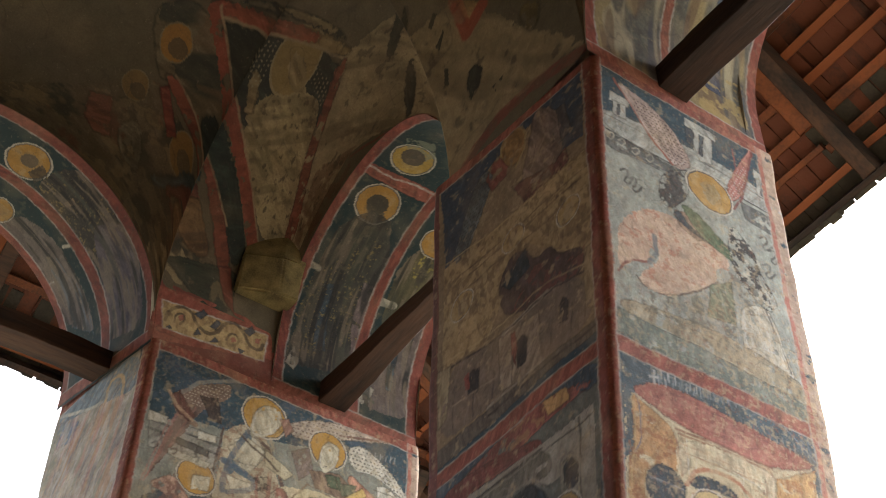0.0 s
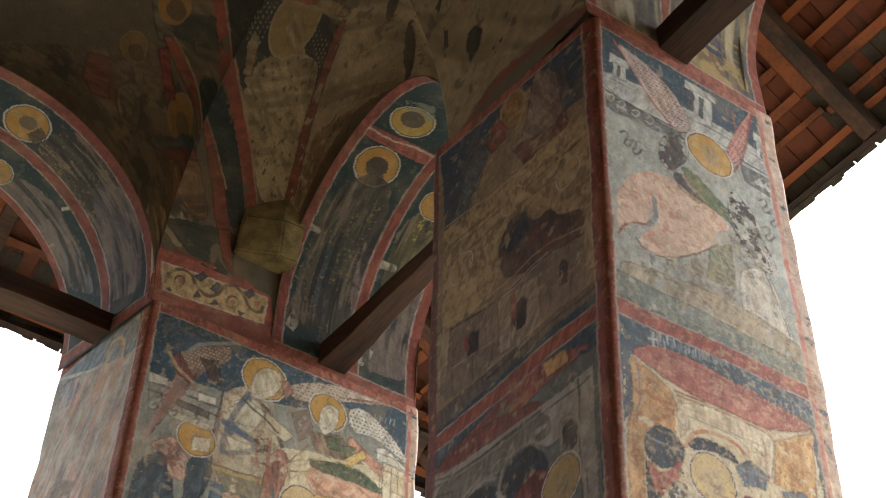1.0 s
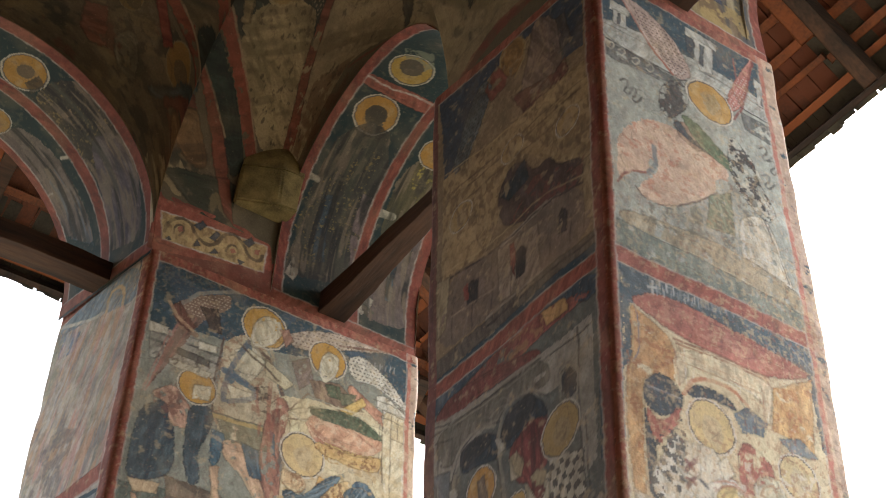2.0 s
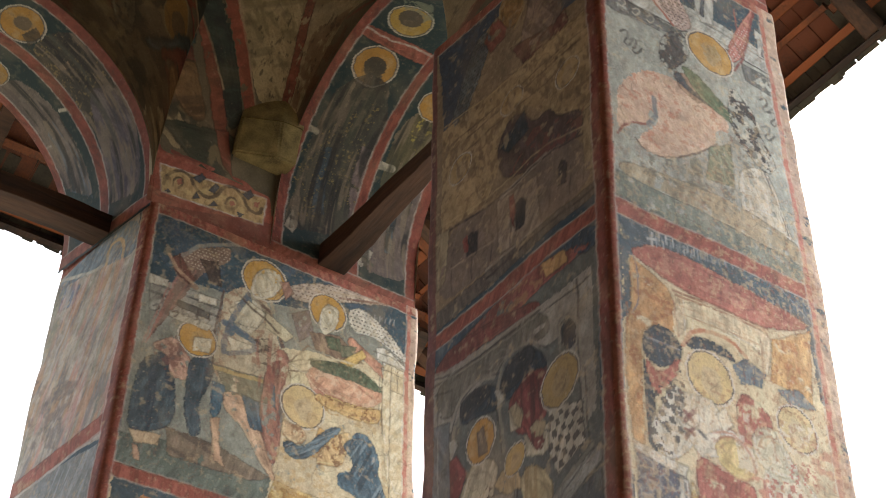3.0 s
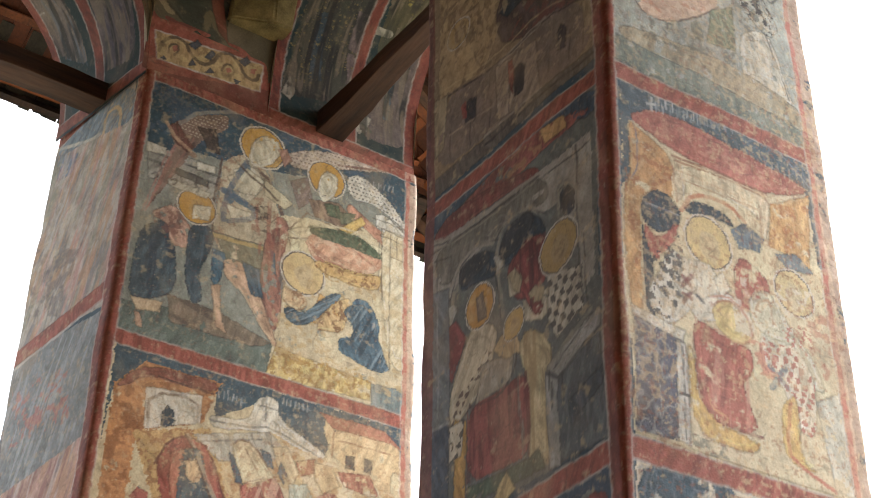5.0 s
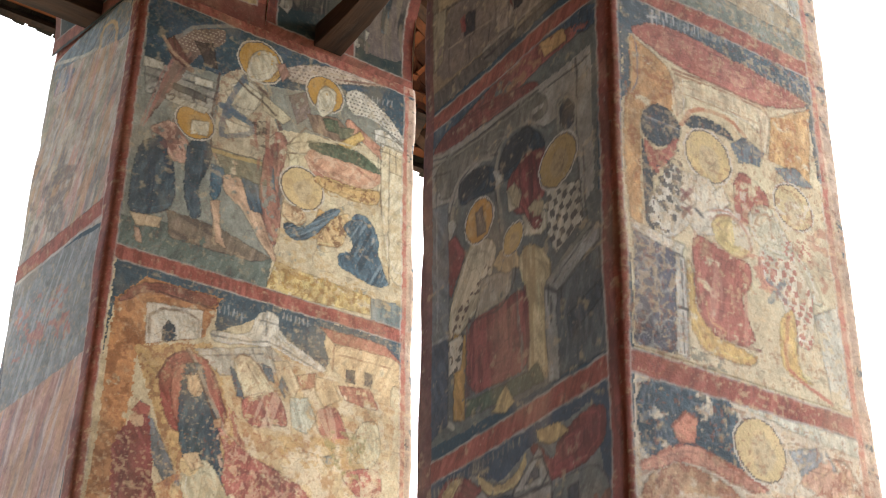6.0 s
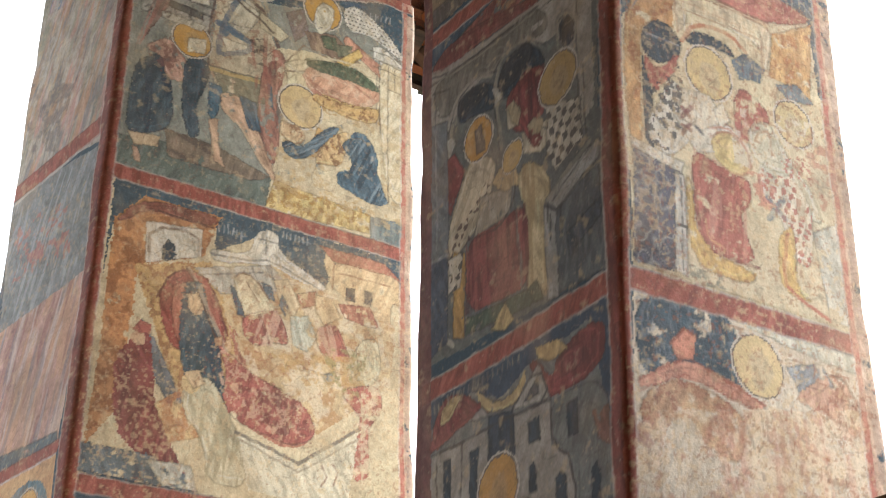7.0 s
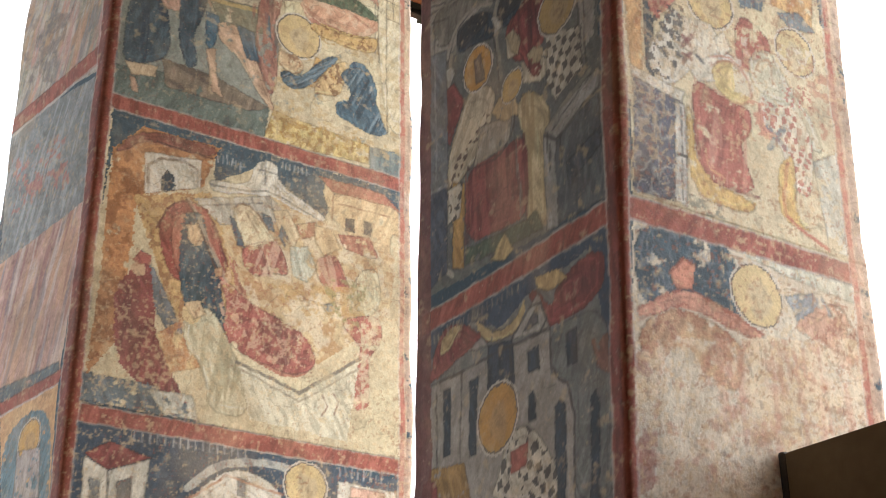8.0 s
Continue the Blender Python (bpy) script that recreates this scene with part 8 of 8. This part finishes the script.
PLASTER_DARK = material("sooty_plaster", (104, 90, 64), (150, 130, 94), 3.0, 0.9)
build_vault()
ROOF_TOP = 8.45
spandrel("wall_west_over_arch_1", lambda v: arch_rise(np.array(v), B_X, B_R, B_Z, B_R), -4.75, -3.2, "x", IN_Y, OUT_Y, ROOF_TOP, "plastered wall over the first arcade arch")
spandrel("wall_west_over_arch_2", lambda v: arch_rise(np.array(v), C_X, B_R, B_Z, B_R), -2.3, -0.765, "x", IN_Y, OUT_Y, ROOF_TOP, "plastered wall over the second arcade arch")
spandrel("wall_north_over_arch", lambda v: arch_rise(np.array(v), A_Y, A_RY, A_Z, A_RZ), -0.38, 1.58, "y", END_X, FAR_X, ROOF_TOP, "plastered wall over the end arch")
# The end, east and south walls are unseen, added to close the porch.
for name, lo, hi in (("wall_west_over_pillar", (-3.19, IN_Y + 0.03, SPRING), (-2.32, OUT_Y, ROOF_TOP)), ("wall_corner", (FAR_X, 1.62, SPRING), (END_X - 0.03, OUT_Y - 0.01, ROOF_TOP)),
                     ("wall_west_end", (-0.765, IN_Y, 0), (1.6, OUT_Y, ROOF_TOP)), ("wall_north_end", (FAR_X, -2.6, 0), (END_X, -0.38, ROOF_TOP)),
                     ("wall_east", (FAR_X, -3.0, 0), (1.6, -2.17, ROOF_TOP)), ("wall_south", (1.25, -2.17, 0), (1.6, IN_Y, ROOF_TOP))):
    tagged(part(name, box(bmesh.new(), lo, hi), DIM_FRESCO), "masonry wall filling out the unseen porch, in dim worn fresco tone", "wall", kind="structure")
tagged(part("floor", box(bmesh.new(), (FAR_X - 0.3, -2.3, -0.12), (1.5, OUT_Y + 0.3, 0.004)), STONE), "worn flagstone floor of the porch", "floor", kind="structure")
g = bmesh.new()
bmesh.ops.create_grid(g, x_segments=40, y_segments=40, size=600)
bmesh.ops.translate(g, verts=g.verts, vec=(0, 0, -0.1))
tagged(part("ground", g, GRASS), "short grass ground round the church", "ground", kind="structure")

soffits = tagged(new("arch_undersides"), "painted arch undersides with tall robed and haloed shapes", "arch", kind="structure")
soffit("soffit", arc_b(B_X), dict(arc=np.arange(0, 2.1, STEP), across=np.arange(IN_Y - 0.0, OUT_Y + 0.01, STEP), seed=400, axis="y"), paint_arch_b, soffits, "arch underside with two rows of haloed shapes")
soffit("soffit", arc_b(C_X), dict(arc=np.arange(0, 1.2, STEP), across=np.arange(IN_Y - 0.0, 3.185, STEP), seed=430, axis="y"), paint_arch_c, soffits, "arch underside with tall robed shapes")
soffit("soffit", arc_a, dict(arc=np.arange(-0.03, 2.2, STEP), across=np.arange(FAR_X + 0.012, END_X + 0.004, STEP), seed=460, axis="x"), paint_arch_a, soffits, "arch underside with haloed robed shapes")


# ---- corbel in the corner of the vault ----
def build_corbel():
    bm = bmesh.new()
    low = [(-4.78, 1.96), (-4.70, 1.955), (-4.615, 2.155), (-4.61, 2.26), (-4.78, 2.26)]
    high = [(-4.78, 1.965), (-4.66, 1.955), (-4.575, 2.14), (-4.57, 2.26), (-4.78, 2.26)]
    prism(bm, low, high, 6.45, 6.67)
    bmesh.ops.bevel(bm, geom=bm.edges[:], offset=0.01, segments=2, affect="EDGES")
    prism(bm, high, [(-4.78, 2.0), (-4.69, 1.995), (-4.60, 2.165), (-4.59, 2.26), (-4.78, 2.26)], 6.665, 7.02)
    bmesh.ops.subdivide_edges(bm, edges=[e for e in bm.edges if e.calc_length() > 0.05], cuts=4, use_grid_fill=True)
    for v in bm.verts:
        v.co += noise.noise_vector(v.co * 7) * 0.004
    tagged(part("corbel", bm, OCHRE_PLASTER), "stone corbel block with worn ochre plaster in the vault corner", "corbel")


build_corbel()


# ---- tie beams ----
def tie_beam(low, high, far, near, axis, label, seed, wood):
    """A hewn timber from one end section to the other: low and high corners (across, z) at each end."""
    bm = bmesh.new()
    n, rings = 26, []
    for i in range(n + 1):
        t = i / n
        run = far + (near - far) * t
        (a0, z0), (a1, z1) = [[p + (q - p) * t for p, q in zip(*ends)] for ends in (low, high)]
        c = min(a1 - a0, z1 - z0) * 0.03
        ring = []
        for a, z in ((a0 + c, z0), (a1 - c, z0), (a1, z0 + c), (a1, z1 - c), (a1 - c, z1), (a0 + c, z1), (a0, z1 - c), (a0, z0 + c)):
            p = Vector((run, a, z)) if axis == "x" else Vector((a, run, z))
            ring.append(bm.verts.new(p + noise.noise_vector(Vector((p.x * 3, p.y * 3, p.z * 3 + seed))) * 0.008 + noise.noise_vector(p * 16) * 0.004))
        rings.append(ring)
    for a, b in zip(rings, rings[1:]):
        for k in range(8):
            bm.faces.new((a[k], a[(k + 1) % 8], b[(k + 1) % 8], b[k]))
    bm.faces.new(rings[0][::-1])
    bm.faces.new(rings[-1])
    bmesh.ops.recalc_face_normals(bm, faces=bm.faces[:])
    return tagged(part("tie_beam", bm, wood), label, "beam", "arch tie beams")


tie_beam(((2.50, 6.0), (2.57, 6.055)), ((2.66, 6.135), (2.625, 6.125)), -4.78, -3.2, "x", "dark weathered timber tie beam across the first arch", 1, BEAM)
tie_beam(((2.60, 6.0), (2.60, 6.0)), ((2.75, 6.128), (2.75, 6.128)), -2.32, -0.7, "x", "dark weathered timber tie beam across the second arch", 5, BEAM)
tie_beam(((-5.2, 5.95), (-5.2, 5.95)), ((-5.06, 6.065), (-5.06, 6.065)), -0.4, 1.6, "y", "dark weathered timber tie beam across the end arch", 9, BEAM_CROSS)


# ---- board closing the second opening ----
screen = tagged(new("wooden_barrier"), "plain brown painted board barrier with dark rounded edge", "barrier")
part("panel", box(bmesh.new(), (-2.27, 2.585, 0.02), (-0.77, 2.615, 2.58), 0.004), BOARD, screen)
part("edge_post", box(bmesh.new(), (-2.29, 2.58, 0.0), (-2.268, 2.622, 2.585), 0.008), DARK, screen, "dark rounded edge strip")

# ---- eaves: rafters, battens and shingles of the overhanging roof ----
EAVE_Y, EAVE_X, EAVE_Z, SLOPE, RAFTER_AT = 4.62, -6.78, 7.17, 0.72, 0.33
roof = tagged(new("roof"), "weathered wooden shingle roof with wide eaves seen from below", "roof", kind="structure")
SHINGLE = bpy.data.meshes.new("shingle")
sb = box(bmesh.new(), (-0.06, -0.24, -0.008), (0.06, 0.24, 0.008))
sb.to_mesh(SHINGLE)
sb.free()
SHINGLE.materials.append(ROOF)


def side(run):
    """World matrix of one eave: local x along the eave, y up the slope from its edge, z out of the roof."""
    tilt = math.atan(SLOPE)
    if run == "west":
        return Matrix.Translation((0, EAVE_Y, EAVE_Z)) @ Matrix.Rotation(math.pi, 4, "Z") @ Matrix.Rotation(tilt, 4, "X")
    return Matrix.Translation((EAVE_X, 0, EAVE_Z)) @ Matrix.Rotation(-math.pi / 2, 4, "Z") @ Matrix.Rotation(tilt, 4, "X")


def shingle_block(place, mat_bm):
    """A split shingle with ragged ends, joined to a row."""
    box(mat_bm, (-0.06, -0.24, -0.008), (0.06, 0.24, 0.008), 0, place)


rng = random.Random(4)
count = 0
for run, lo, hi in (("west", -1.6, 6.78), ("north", -4.62, 2.4)):
    m = side(run)
    hip = lambda a, up: (a + up * 0.81 < hi) if run == "west" else (a - up * 0.81 > lo)
    rest, edge = bmesh.new(), bmesh.new()
    row = 0
    while row * 0.2 < 2.0:
        a = lo + rng.random() * 0.1
        while a < hi:
            wide = rng.uniform(0.45, 0.95)
            up = row * 0.2 + rng.uniform(-0.03, 0.03) * (0.4 if row == 0 else 1)
            if hip(a, up) :
                place = m @ Matrix.Translation((a + 0.06 * wide, up + 0.18, 0.078 + rng.uniform(-0.012, 0.018))) @ Matrix.Rotation(rng.uniform(-0.07, 0.07), 4, "Z") @ Matrix.Rotation(-0.035, 4, "X")
                place = place @ Matrix.Diagonal((wide, 1, 1, 1))
                if row and run == "west" and 1.6 < a < 3.0 and up < 1.9 and count < 290:
                    ob = new("shingle", SHINGLE)
                    ob.parent = roof
                    ob.matrix_world = place
                    count += 1
                else:
                    shingle_block(place, edge if row == 0 else rest)
                if row == 0:
                    for lift in (0.012, 0.024):
                        shingle_block(Matrix.Translation((0, 0, lift)) @ place @ Matrix.Translation((rng.uniform(-0.05, 0.06), rng.uniform(-0.014, 0.03), 0)), edge)
            a += 0.125 * wide
        row += 1
    tagged(part("shingle_rows", rest, ROOF, roof), kind="stuff")
    tagged(part("shingle_edge", edge, WEATHERED, roof, "grey weathered shingle ends along the eave"), kind="stuff")
    for k in range(12):
        up = 0.09 + k * 0.17
        end = (lo + (up * 0.81 if run == "north" else 0), hi - (up * 0.81 if run == "west" else 0))
        a = end[0]
        while a < end[1] - 0.1:
            b = min(end[1], a + rng.uniform(0.7, 1.9))
            at, thick = up + rng.uniform(-0.025, 0.025), rng.uniform(0.03, 0.065)
            turn = m @ Matrix.Translation((a, at, 0)) @ Matrix.Rotation(rng.uniform(-0.02, 0.02), 4, "Z")
            part("batten", box(bmesh.new(), (0, 0, 0.018), (b - a - 0.01, thick, rng.uniform(0.042, 0.052)), 0.004, turn), RAFTER, roof)
            a = b
    a = lo + RAFTER_AT
    while a < hi - 0.2:
        top = min(2.1, (hi - a) / 0.81) if run == "west" else min(2.1, (a - lo) / 0.81)
        if top > 0.3:
            part("rafter", box(bmesh.new(), (a, 0.03, -0.1), (a + 0.09, top, 0.016), 0.006, m), BEAM_CROSS, roof, "dark rafter")
            if top > 0.9:
                part("lath", box(bmesh.new(), (a + 0.094, 0.42, -0.075), (a + 0.19, top, 0.016), 0.006, m), RAFTER, roof, "orange-brown lath beside a rafter")
        a += 0.78
    # Unseen sheet added over the shingles so no sky shows between them.
    under = [(lo, -0.03), (hi, -0.03), (hi - (1.6 if run == "west" else 0), 2.05), (lo + (1.6 if run == "north" else 0), 2.05)]
    cover = prism(bmesh.new(), under, under, 0.1, 0.115)
    bmesh.ops.transform(cover, matrix=m, verts=cover.verts)
    part("gap_cover", cover, BEAM, roof, "dark sheet added over the shingles to block sky through gaps")
    part("eave_board", box(bmesh.new(), (lo, -0.015, -0.03), (hi, 0.02, 0.085), 0.004, m), BEAM, roof, "dark eave board")
upper = bmesh.new()
box(upper, (-6.0, -3.2, 8.46), (1.8, 3.4, 8.6))
part("roof_deck", upper, BEAM, roof)
